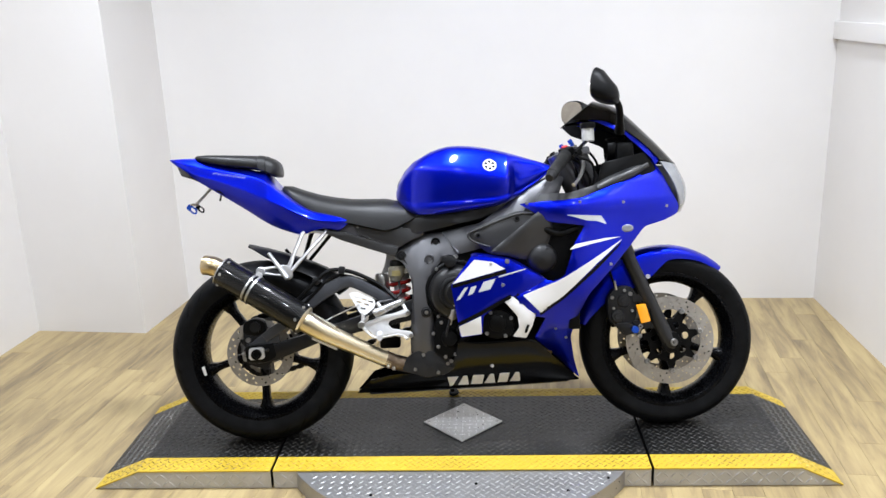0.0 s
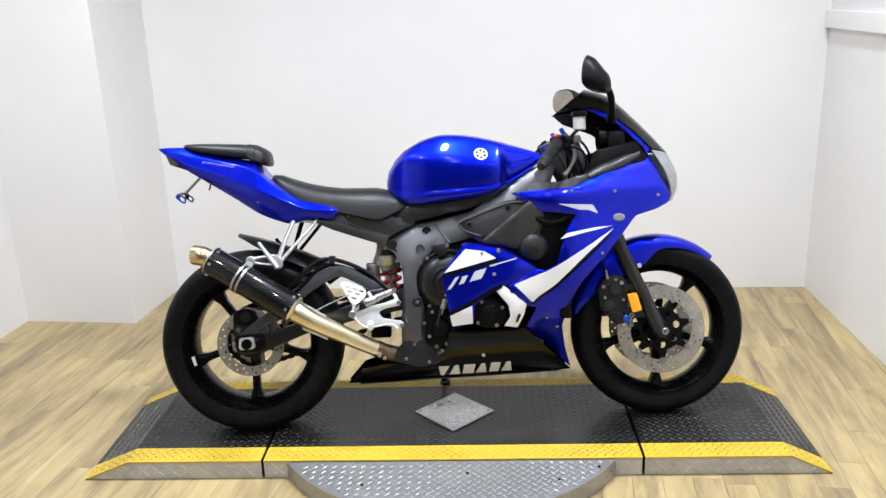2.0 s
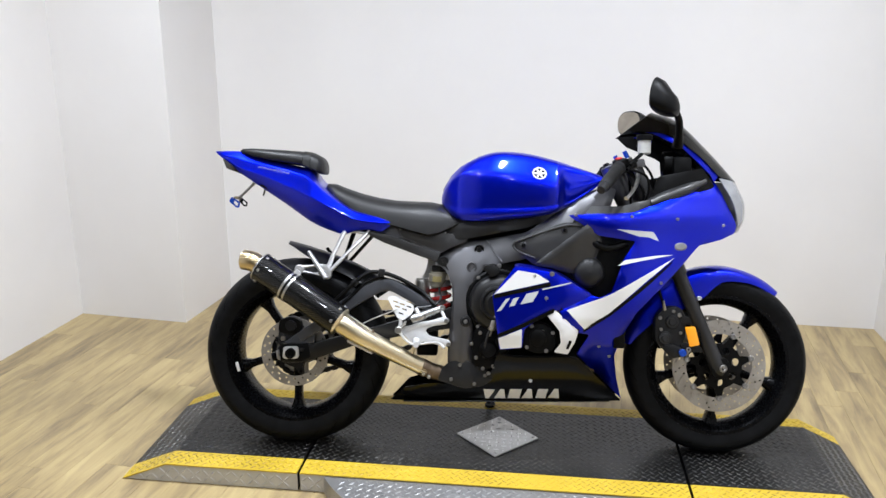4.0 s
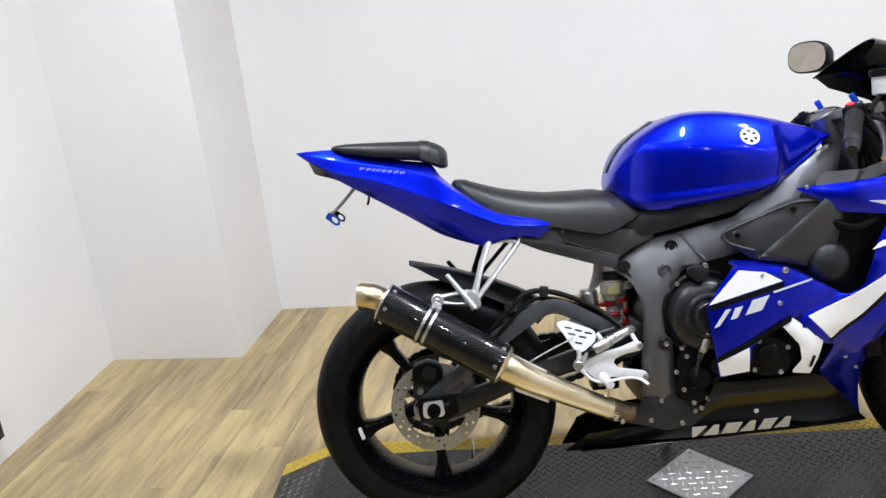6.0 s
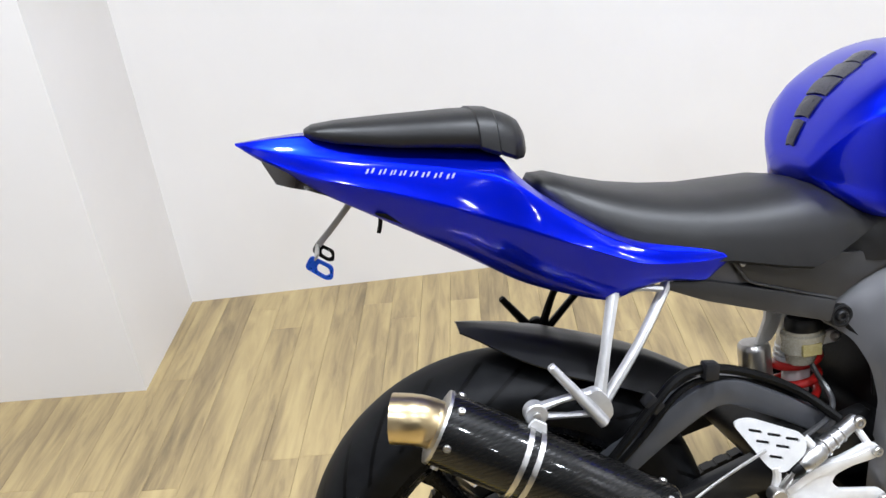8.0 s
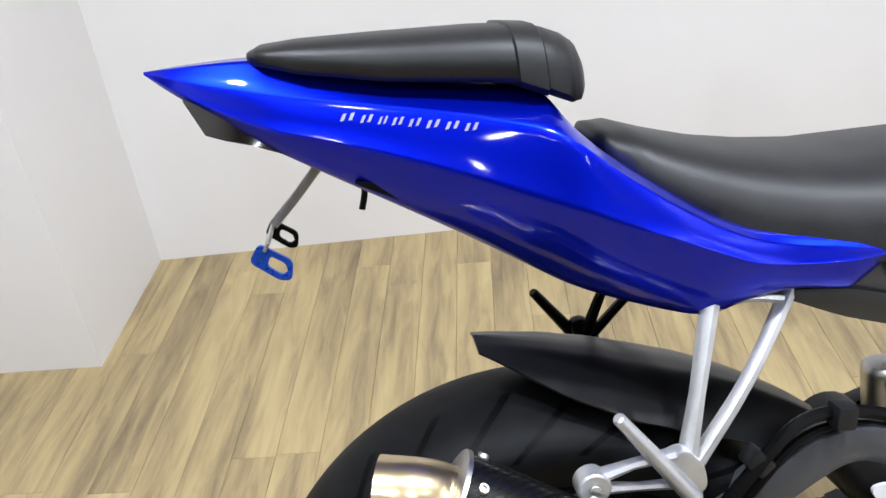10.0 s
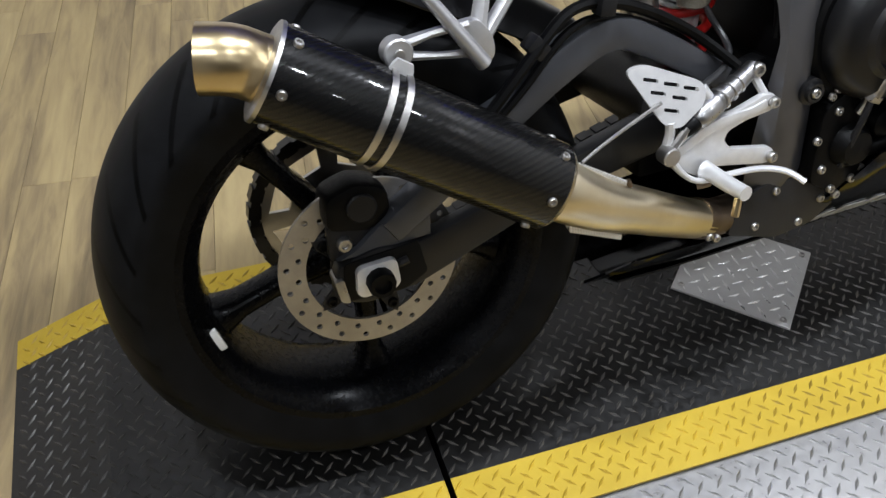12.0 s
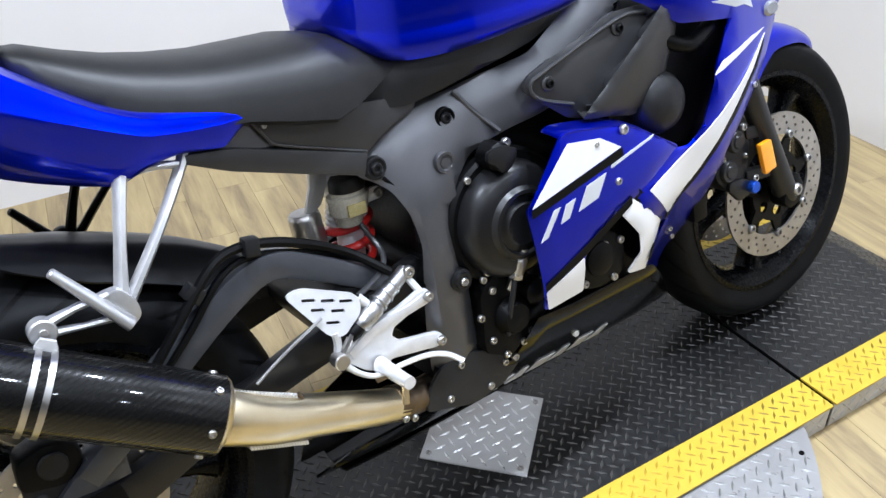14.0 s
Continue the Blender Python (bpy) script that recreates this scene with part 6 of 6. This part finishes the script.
# upper cowl rim, screen, nose and headlight
rim_y = lambda x, z: -lerp(x, [(1.10, 0.105), (1.2, 0.110), (1.30, 0.110), (1.36, 0.095)])
for sd in (1, -1):
    part("cowl_rim", panel([(1.120, 1.045), (1.154, 1.050), (1.246, 1.010), (1.337, 0.930), (1.360, 0.905), (1.345, 0.888), (1.333, 0.910), (1.240, 0.995), (1.154, 1.036)], rim_y, 0.005, 0.025, 0.004, 0.005, side=sd), BLUE, bike, "blue upper cowl rim beside the screen", 45)
part("rim_liner", panel([(1.066, 1.046), (1.154, 1.052), (1.246, 1.012), (1.337, 0.932), (1.345, 0.888), (1.300, 0.900), (1.200, 0.972), (1.100, 1.012)], lambda x, z: -lerp(x, [(1.06, 0.122), (1.12, 0.110), (1.30, 0.108), (1.36, 0.093)]), 0.002, 0.05, 0, 0.005, -0.007, -1), BLACK, bike, "black inner lining of the cowl")
Cc = [(1.160, 0, 1.118), (1.242, 0, 1.088), (1.350, 0, 0.986), (1.436, 0, 0.893)]
Ee = [(1.066, 0.126, 1.044), (1.19, 0.115, 1.036), (1.29, 0.113, 0.972), (1.362, 0.098, 0.905)]
cc, ee = curve_points(Cc, 5), curve_points(Ee, 5)
grid = [[(e.x + (c.x - e.x) * (1 - abs(u) ** 2.2), e.y * u, e.z + (c.z - e.z) * (1 - abs(u) ** 2.2)) for u in (k / 8 - 1 for k in range(17))] for c, e in zip(cc, ee)]
part("windscreen", sheet(grid, 0.003), SMOKE, bike, "dark smoked windscreen", 60)
Cn = [(1.437, 0, 0.891), (1.466, 0, 0.825), (1.465, 0, 0.770), (1.446, 0, 0.728)]
En = [(1.362, 0.098, 0.900), (1.404, 0.106, 0.825), (1.424, 0.098, 0.757), (1.416, 0.092, 0.728)]
cc, ee = curve_points(Cn, 4), curve_points(En, 4)
grid = [[(e.x + (c.x - e.x) * (1 - abs(u) ** 2.2), e.y * u, e.z + (c.z - e.z) * (1 - abs(u) ** 2.2)) for u in (k / 8 - 1 for k in range(17))] for c, e in zip(cc, ee)]
part("headlight", sheet(grid, 0.004), LENS, bike, "clear headlight lens in the nose", 60)
part("nose_liner", panel([(1.16, 0.90), (1.30, 0.93), (1.36, 0.86), (1.40, 0.76), (1.37, 0.72), (1.28, 0.70), (1.22, 0.76), (1.14, 0.83)], lambda x, z: -lerp(x, [(1.1, 0.15), (1.3, 0.13), (1.4, 0.07)]), 0.012, 0.05, 0.004), BLACK, bike, "black inner nose liner")
part("far_liner", panel([(1.16, 0.90), (1.30, 0.93), (1.36, 0.86), (1.40, 0.76), (1.37, 0.72), (1.28, 0.70), (1.22, 0.76), (1.14, 0.83)], lambda x, z: -lerp(x, [(1.1, 0.15), (1.3, 0.13), (1.4, 0.07)]), 0.012, 0.06, 0.004, side=-1), BLACK, bike)
part("intake_tube", tube([(1.14, -0.140, 0.815), (1.19, -0.140, 0.838), (1.25, -0.130, 0.862), (1.31, -0.105, 0.888)], [0.026, 0.028, 0.026, 0.018], 16, 4, 0.7), PLASTIC, bike, "grey air intake tube inside the fairing")
part("inner_ledge", panel([(0.93, 0.775), (1.06, 0.78), (1.19, 0.815), (1.27, 0.850), (1.25, 0.862), (1.16, 0.835), (1.04, 0.805), (0.95, 0.805)], lambda x, z: fair(x, min(z, 0.80)) * 0.86 + 0.01, 0.008, 0.04, 0.004), PLASTIC, bike, "grey inner fairing ledge")
dash = part("instrument_pod", box(1.215, 1.275, -0.105, 0.105, 0.895, 0.968, 0.015), BLACK, bike, "black instrument pod with a pale dial")
dial = part("dial", lathe([(0.0, 0.0), (0.030, 0.0), (0.033, 0.003), (0.035, -0.003), (0.0, -0.003)], 0, 0, 32, False), DIAL, dash, "pale round rev counter")
dial.matrix_basis = pose(1.213, -0.050, 0.947, 0, 12, 90)
part("dial_bezel", lathe([(0.035, -0.004), (0.035, 0.020), (0.037, 0.022), (0.040, 0.018), (0.041, -0.004)], 0, 0, 32), BLACK, dial)
part("dial_needle", box(-0.0012, 0.0012, 0.0035, 0.005, 0.0, 0.024, 0, pose(0, 0, 0, 0, 130, 0)), RED, dial, smooth=False)

# --- front end ---
def leg_x(z):
    return 1.372 - (z - 0.30) * 0.445


for sd in (1, -1):
    y = -0.0955 * sd
    fk = part("fork_leg", tube([(leg_x(0.26), y, 0.268), (leg_x(0.29), y, 0.290), (leg_x(0.33), y, 0.33), (leg_x(0.42), y, 0.42), (leg_x(0.60), y, 0.60)], [0.016, 0.024, 0.024, 0.0225, 0.0225], 20, 4), FORKGREY, bike, "black upside-down front fork leg")
    part("fork_tube", tube([(leg_x(0.60), y, 0.60), (leg_x(0.615), y, 0.615), (leg_x(0.93), y, 0.93)], [0.027, 0.028, 0.027], 20, 2), FORKGREY, fk)
    part("fork_cap", cyl((leg_x(0.955), y, 0.93), (leg_x(0.98), y, 0.960), 0.016, 16), CASTALU, fk)
    part("preload_adjuster", cyl((leg_x(0.97), y, 0.958), (leg_x(1.0), y, 0.982), 0.0075, 14), BLUEANO, fk, "blue anodised preload adjuster")
    part("axle_clamp", slab([(1.350, 0.275), (1.362, 0.325), (1.395, 0.33), (1.412, 0.30), (1.402, 0.265), (1.37, 0.258)], y - 0.018, y + 0.018, 0.004, 0.01), BLACK, fk)
    bolt(fk, 1.385, y - sd * 0.019, 0.296, 0.013, (0, -sd, 0), STEEL)
    fc = part("front_caliper", slab([(1.172, 0.378), (1.170, 0.448), (1.190, 0.478), (1.222, 0.490), (1.252, 0.486), (1.272, 0.455), (1.268, 0.385), (1.240, 0.338), (1.205, 0.345)], y - sd * 0.004, y + sd * 0.060, 0.007, 0.012), DARKGREY, bike, "dark grey four-piston front caliper with bolts")
    for px, pz in ((1.203, 0.388), (1.225, 0.440)):
        part("piston_cover", lathe([(0.0, y - sd * 0.015), (0.011, y - sd * 0.015), (0.013, y - sd * 0.012), (0.019, y - sd * 0.012), (0.022, y - sd * 0.007), (0.022, y), (0.0, y)][::sd], px, pz, 24, False), FORKGREY, fc)
    part("caliper_bracket", slab([(1.196, 0.352), (1.200, 0.368), (1.235, 0.366), (1.262, 0.352), (1.262, 0.330), (1.225, 0.322)], y - sd * 0.013, y - sd * 0.002, 0.003, 0.006), CASTGREY, fc)
    part("caliper_bolt", cyl((1.257, y - sd * 0.010, 0.343), (1.257, y - sd * 0.026, 0.343), 0.012, 16), BLUEANO, fc, "blue caliper cap")
    for px, pz, pr in ((1.278, 0.352, 0.008), (1.247, 0.462, 0.0075), (1.228, 0.474, 0.0055), (1.190, 0.415, 0.0055), (1.186, 0.452, 0.0065), (1.252, 0.405, 0.0055)):
        bolt(fc, px, y - sd * 0.006, pz, pr, (0, -sd, 0))
    part("bleed_nipple", tube([(1.200, y - sd * 0.006, 0.478), (1.196, y - sd * 0.012, 0.496), (1.194, y - sd * 0.014, 0.508)], [0.006, 0.004, 0.003], 8, 1), STEEL, fc)
    for pz in (0.448, 0.362):
        part("caliper_lug", slab([(1.255, pz - 0.014), (1.252, pz + 0.012), (1.285, pz + 0.008), (1.318, pz + 0.002), (1.325, pz - 0.020), (1.29, pz - 0.018)], y - sd * 0.008, y + sd * 0.012, 0.003, 0.008), DARKGREY, fc)
    part("reflector", slab([(1.259, 0.427), (1.291, 0.430), (1.307, 0.371), (1.275, 0.364)], y - sd * 0.024, y - sd * 0.034, 0.002, 0.004), AMBER, fk, "amber fork reflector")
    part("reflector_stay", slab([(1.28, 0.375), (1.285, 0.42), (1.31, 0.41), (1.31, 0.38)], y - sd * 0.016, y - sd * 0.024, 0.001), BLACK, fk)
    part("brake_hose", tube([(1.215, y, 0.43), (1.19, y * 0.9, 0.52), (1.15, y * 0.7, 0.64), (1.10, y * 0.5, 0.78), (1.08, y * 0.9, 0.92)], 0.0045, 8), BLACK, fk)

grid = []
for i in range(31):
    s = i / 30
    a = radians(lerp(s, [(0, 50), (1, 168)]))
    row = []
    skirt = lerp(s, [(0, 0.004), (0.15, 0.012), (0.33, 0.03), (0.45, 0.075), (0.62, 0.085), (0.75, 0.06), (0.9, 0.03), (1, 0.006)])
    hw = lerp(s, [(0, 0.020), (0.08, 0.045), (0.25, 0.064), (0.6, 0.070), (0.9, 0.062), (1, 0.045)])
    base = lerp(s, [(0, 0.312), (0.3, 0.322), (0.7, 0.320), (1, 0.314)])
    for j in range(17):
        u = -1 + 2 * j / 16
        au = abs(u)
        rr = base - 0.020 * (min(1, au / 0.7)) ** 2.5 - (skirt * (au - 0.7) / 0.3 if au > 0.7 else 0)
        row.append((1.385 + rr * math.cos(a), hw * min(1.0, (au / 0.7) ** 0.85) * (1 if u > 0 else -1), 0.296 + rr * math.sin(a)))
    grid.append(row)
fender = part("front_fender", sheet(grid, 0.003), BLUE, bike, "metallic blue front mudguard", 35)
for sd in (1, -1):
    bolt(fender, 1.315, -0.073 * sd, 0.515, 0.008, (0, -sd, 0), ALU)
part("top_clamp", slab([(1.035, 0.925), (1.045, 0.948), (1.12, 0.958), (1.125, 0.932)], -0.125, 0.125, 0.006, 0.008), FRAMEGREY, bike, "grey upper fork clamp")
part("lower_clamp", slab([(1.155, 0.745), (1.16, 0.785), (1.225, 0.79), (1.23, 0.75)], -0.125, 0.125, 0.006, 0.008), BLACK, bike)
for sd in (1, -1):
    hb = part("handlebar", tube([(1.078, -0.098 * sd, 0.945), (1.062, -0.120 * sd, 0.946), (1.040, -0.150 * sd, 0.931), (0.998, -0.225 * sd, 0.888), (0.968, -0.282 * sd, 0.856)], 0.011, 12, 4), BLACK, bike, "clip-on handlebar with rubber grip")
    gp = part("grip", tube([Vector((1.036, -0.158 * sd, 0.926)).lerp(Vector((0.974, -0.270 * sd, 0.862)), k / 20) for k in range(21)], [0.0215 if k < 2 else (0.0192 if k % 2 else 0.0180) for k in range(21)], 18, 1), RUBBER, hb, "worn ribbed rubber grip")
    part("bar_end", tube([(0.976, -0.268 * sd, 0.864), (0.970, -0.279 * sd, 0.858), (0.962, -0.294 * sd, 0.850)], [0.0165, 0.0165, 0.0125], 14, 1), DARKGREY, gp)
    part("switch_box", box(-0.020, 0.020, -0.018, 0.018, -0.022, 0.022, 0.006, pose(1.044, -0.140 * sd, 0.932, 10, -20, 30 * sd)), BLACK, hb)
    part("kill_switch", box(-0.009, 0.009, -0.008, 0.008, -0.005, 0.006, 0.002, pose(1.038, -0.136 * sd, 0.953, 10, -20, 30 * sd)), RED if sd > 0 else BLACK, hb, "red kill switch" if sd > 0 else "")
    part("hand_lever", tube([(1.088, -0.112 * sd, 0.930), (1.096, -0.150 * sd, 0.898), (1.078, -0.205 * sd, 0.862), (1.052, -0.255 * sd, 0.835), (1.040, -0.275 * sd, 0.826)], [0.008, 0.007, 0.0055, 0.005, 0.007], 10, 4, 0.7), STEEL, hb, "polished hand lever")
    part("lever_perch", box(-0.018, 0.018, -0.016, 0.016, -0.014, 0.014, 0.005, pose(1.074, -0.122 * sd, 0.938, 0, -20, 25 * sd)), BLACK, hb)
    part("switch_cable", tube([(1.050, -0.130 * sd, 0.925), (1.090, -0.118 * sd, 0.900), (1.120, -0.125 * sd, 0.85), (1.115, -0.11 * sd, 0.79)], 0.005, 8), BLACK, hb)
res = part("brake_reservoir", cyl((1.118, -0.125, 0.972), (1.118, -0.125, 1.018), 0.0205, 20), CLOUDY, bike, "white plastic front brake reservoir with a black cap")
part("cap", cyl((1.118, -0.125, 1.014), (1.118, -0.125, 1.032), 0.0255, 20), BLACK, res)
part("reservoir_stay", tube([(1.07, -0.16, 0.935), (1.09, -0.15, 0.955), (1.11, -0.135, 0.972)], 0.006, 8), BLACK, bike)
for k, pts in enumerate(([(1.06, -0.16, 0.92), (1.10, -0.12, 0.95), (1.15, -0.10, 0.90), (1.16, -0.09, 0.80)], [(1.05, -0.14, 0.93), (1.09, -0.10, 0.945), (1.13, -0.09, 0.88), (1.14, -0.07, 0.78)], [(1.04, 0.12, 0.93), (1.10, 0.08, 0.96), (1.16, 0.06, 0.90), (1.16, 0.05, 0.80)], [(1.07, -0.17, 0.92), (1.12, -0.16, 0.90), (1.13, -0.15, 0.85), (1.11, -0.13, 0.80)])):
    part("cable", tube(pts, 0.0042, 8), BLACK, bike, "black control cable" if not k else "")

# --- mirrors ---
for sd in (1, -1):
    mx, my, mz = (1.124, -0.262, 1.131) if sd > 0 else (1.146, 0.340, 1.122)
    shell = []
    n = 28
    for d, f in ((0.0, 0.93), (0.004, 1.0), (0.022, 0.97), (0.045, 0.82), (0.062, 0.58), (0.070, 0.25)):
        ring = []
        for k in range(n):
            a = 2 * math.pi * k / n
            c, s = math.cos(a), math.sin(a)
            yy = 0.068 * f * math.copysign(abs(c) ** 0.75, c)
            zz = 0.046 * f * math.copysign(abs(s) ** 0.75, s)
            ring.append((d, yy * (1 - 0.22 * s if sd > 0 else 1), zz - 0.064 * yy * sd - (0.42 * d if sd > 0 else 0.0) + (0.012 * max(0.0, s) if d < 0.03 and sd > 0 else 0)))
        shell.append(ring)
    mr_ = part("mirror", rings_mesh(shell), BLACK, bike, "black fairing mirror")
    turn = pose(mx, my, mz, 0, 4, -28 if sd > 0 else 30)
    mr_.matrix_basis = turn
    glass_r = [[(d, y * 0.91, z * 0.90) for _, y, z in shell[1]] for d in (-0.0015, 0.001)]
    part("mirror_glass", rings_mesh(glass_r), MIRROR, mr_, "mirror glass toned beige for the dim room it reflects")
    inv = turn.inverted()
    stalk = [inv @ Vector(q) for q in ((mx + 0.045, my + 0.02 * sd, mz - 0.020), (mx + 0.078, my + 0.048 * sd, 1.075), (1.216, -0.165 * sd, 1.030), (1.222, -0.128 * sd, 0.998))]
    part("stalk", tube(stalk, [0.015, 0.012, 0.0125, 0.018], 12, 4, 0.8), BLACK, mr_)

# --- side stand ---
st = part("side_stand", tube([(0.60, 0.10, 0.26), (0.62, 0.17, 0.18), (0.648, 0.262, 0.088)], [0.013, 0.011, 0.010], 12, 3), BLACK, bike, "black side stand resting on the deck")
part("stand_foot", cyl((0.652, 0.272, 0.0795), (0.653, 0.2755, 0.0705), 0.019, 16), BLACK, st)

# ---- ceiling lamps ----
for lx, ly in LAMPS:
    cl = thing("ceiling_lamp", pose(lx, ly, CEILING))
    tagged(cl, "unseen round white ceiling lamp with a glowing diffuser", "lamp", "ceiling lamps")
    bm = bmesh.new()
    hous = []
    for r, z in ((0.10, 0.0), (0.135, -0.004), (0.135, -0.055), (0.128, -0.06), (0.122, -0.055), (0.122, -0.02)):
        hous.append([(r * math.cos(2 * math.pi * k / 32), r * math.sin(2 * math.pi * k / 32), z) for k in range(32)])
    bm.free()
    part("housing", rings_mesh(hous), LAMPBODY, cl)
    part("diffuser", rings_mesh([[(r * math.cos(2 * math.pi * k / 32), r * math.sin(2 * math.pi * k / 32), z) for k in range(32)] for r, z in ((0.121, -0.03), (0.121, -0.05), (0.09, -0.056), (0.03, -0.058))]), LAMPGLOW, cl)

# ---- floor ----
floor = part("floor", box(-2.05, 2.54, -5.22, 1.70, -0.12, -0.005, 0), SUBFLOOR, None, smooth=False)
tagged(floor, "worn wood-look vinyl plank floor in tan and grey", "floor", kind="structure")
FLOOR_TURN, PW, PL = -6.0, 0.0935, 0.92
rng = random.Random(5)


def plank_mesh(length):
    bm = bmesh.new()
    g, ch = 0.00025, 0.0006
    hw, hl = PW / 2 - g, length / 2 - g
    low = [bm.verts.new((x, y, -0.005)) for x, y in ((-hw, -hl), (hw, -hl), (hw, hl), (-hw, hl))]
    mid = [bm.verts.new((x, y, -0.0007)) for x, y in ((-hw, -hl), (hw, -hl), (hw, hl), (-hw, hl))]
    top = [bm.verts.new((x, y, 0.0)) for x, y in ((-hw + ch, -hl + ch), (hw - ch, -hl + ch), (hw - ch, hl - ch), (-hw + ch, hl - ch))]
    for a, b in ((low, mid), (mid, top)):
        for i in range(4):
            bm.faces.new((a[i], a[(i + 1) % 4], b[(i + 1) % 4], b[i]))
    bm.faces.new(top)
    me = bpy.data.meshes.new("plank")
    bm.to_mesh(me)
    bm.free()
    me.materials.append(PLANK)
    return me


shared = plank_mesh(PL)
turn = pose(0, 0, 0, 0, 0, FLOOR_TURN)


def inside(x, y):
    def side_of(p, q):
        return (q[0] - p[0]) * (y - p[1]) - (q[1] - p[1]) * (x - p[0])
    west = LEFT_TOP[0] + (y - LEFT_TOP[1]) * (LEFT_END[0] - LEFT_TOP[0]) / (LEFT_END[1] - LEFT_TOP[1])
    return west - 0.14 < x < 2.54 and -5.2 < y < 1.72


edges = []
for p, q in ((BACK_L, BACK_R), (BACK_R, RIGHT_END), (RIGHT_END, LEFT_END), (LEFT_END, LEFT_TOP)):
    way = (Vector(q) - Vector(p)).normalized()
    out = Vector((-way.y, way.x))
    edges.append((Vector(p) + out * 0.03, out))


def crosses(c, half):
    """The walls that a plank standing at c runs under."""
    ends = [c + turn.to_3x3() @ Vector((x, y, 0)) for x in (-PW / 2, PW / 2) for y in (-half, half)]
    return [(p, n) for p, n in edges if any((e.xy - p).dot(n) > 0 for e in ends)]


def clip(bm, cuts, m):
    """Cuts a plank off along the walls."""
    for p, n in cuts:
        co, no = m.inverted() @ Vector((p.x, p.y, 0)), m.inverted().to_3x3() @ Vector((n.x, n.y, 0))
        bmesh.ops.bisect_plane(bm, geom=bm.verts[:] + bm.edges[:] + bm.faces[:], plane_co=co, plane_no=no, clear_outer=True)


far_bm = bmesh.new()
count = 0
for i in range(-34, 38):
    shift = rng.random() * PL
    for j in range(-8, 4):
        c = turn @ Vector((i * PW, j * PL + shift, 0))
        ends = [turn @ Vector((i * PW, j * PL + shift + s * PL / 2, 0)) for s in (-0.98, 0.98)]
        if not any(inside(e.x, e.y) for e in ends):
            continue
        if c.y > -1.35 and count < 300:
            m = Matrix.Translation(c) @ turn
            cuts = crosses(c, PL / 2)
            me = shared
            if cuts:
                me = shared.copy()
                bm = bmesh.new()
                bm.from_mesh(me)
                clip(bm, cuts, m)
                empty = not bm.faces
                bm.to_mesh(me)
                bm.free()
                if empty:
                    continue
            ob = new("plank", me)
            ob.parent = floor
            ob.matrix_basis = m
            count += 1
        else:
            hw, hl = PW / 2 - 0.0004, PL / 2 - 0.0004
            vs = [far_bm.verts.new(c + turn.to_3x3() @ Vector((x, y, 0.0))) for x, y in ((-hw, -hl), (hw, -hl), (hw, hl), (-hw, hl))]
            far_bm.faces.new(vs)
for p, n in edges:
    bmesh.ops.bisect_plane(far_bm, geom=far_bm.verts[:] + far_bm.edges[:] + far_bm.faces[:], plane_co=Vector((p.x, p.y, 0)), plane_no=Vector((n.x, n.y, 0)), clear_outer=True)
tagged(part("far_planks", far_bm, PLANK, floor, smooth=False), "wood-look vinyl planks away from the stand", kind="stuff")
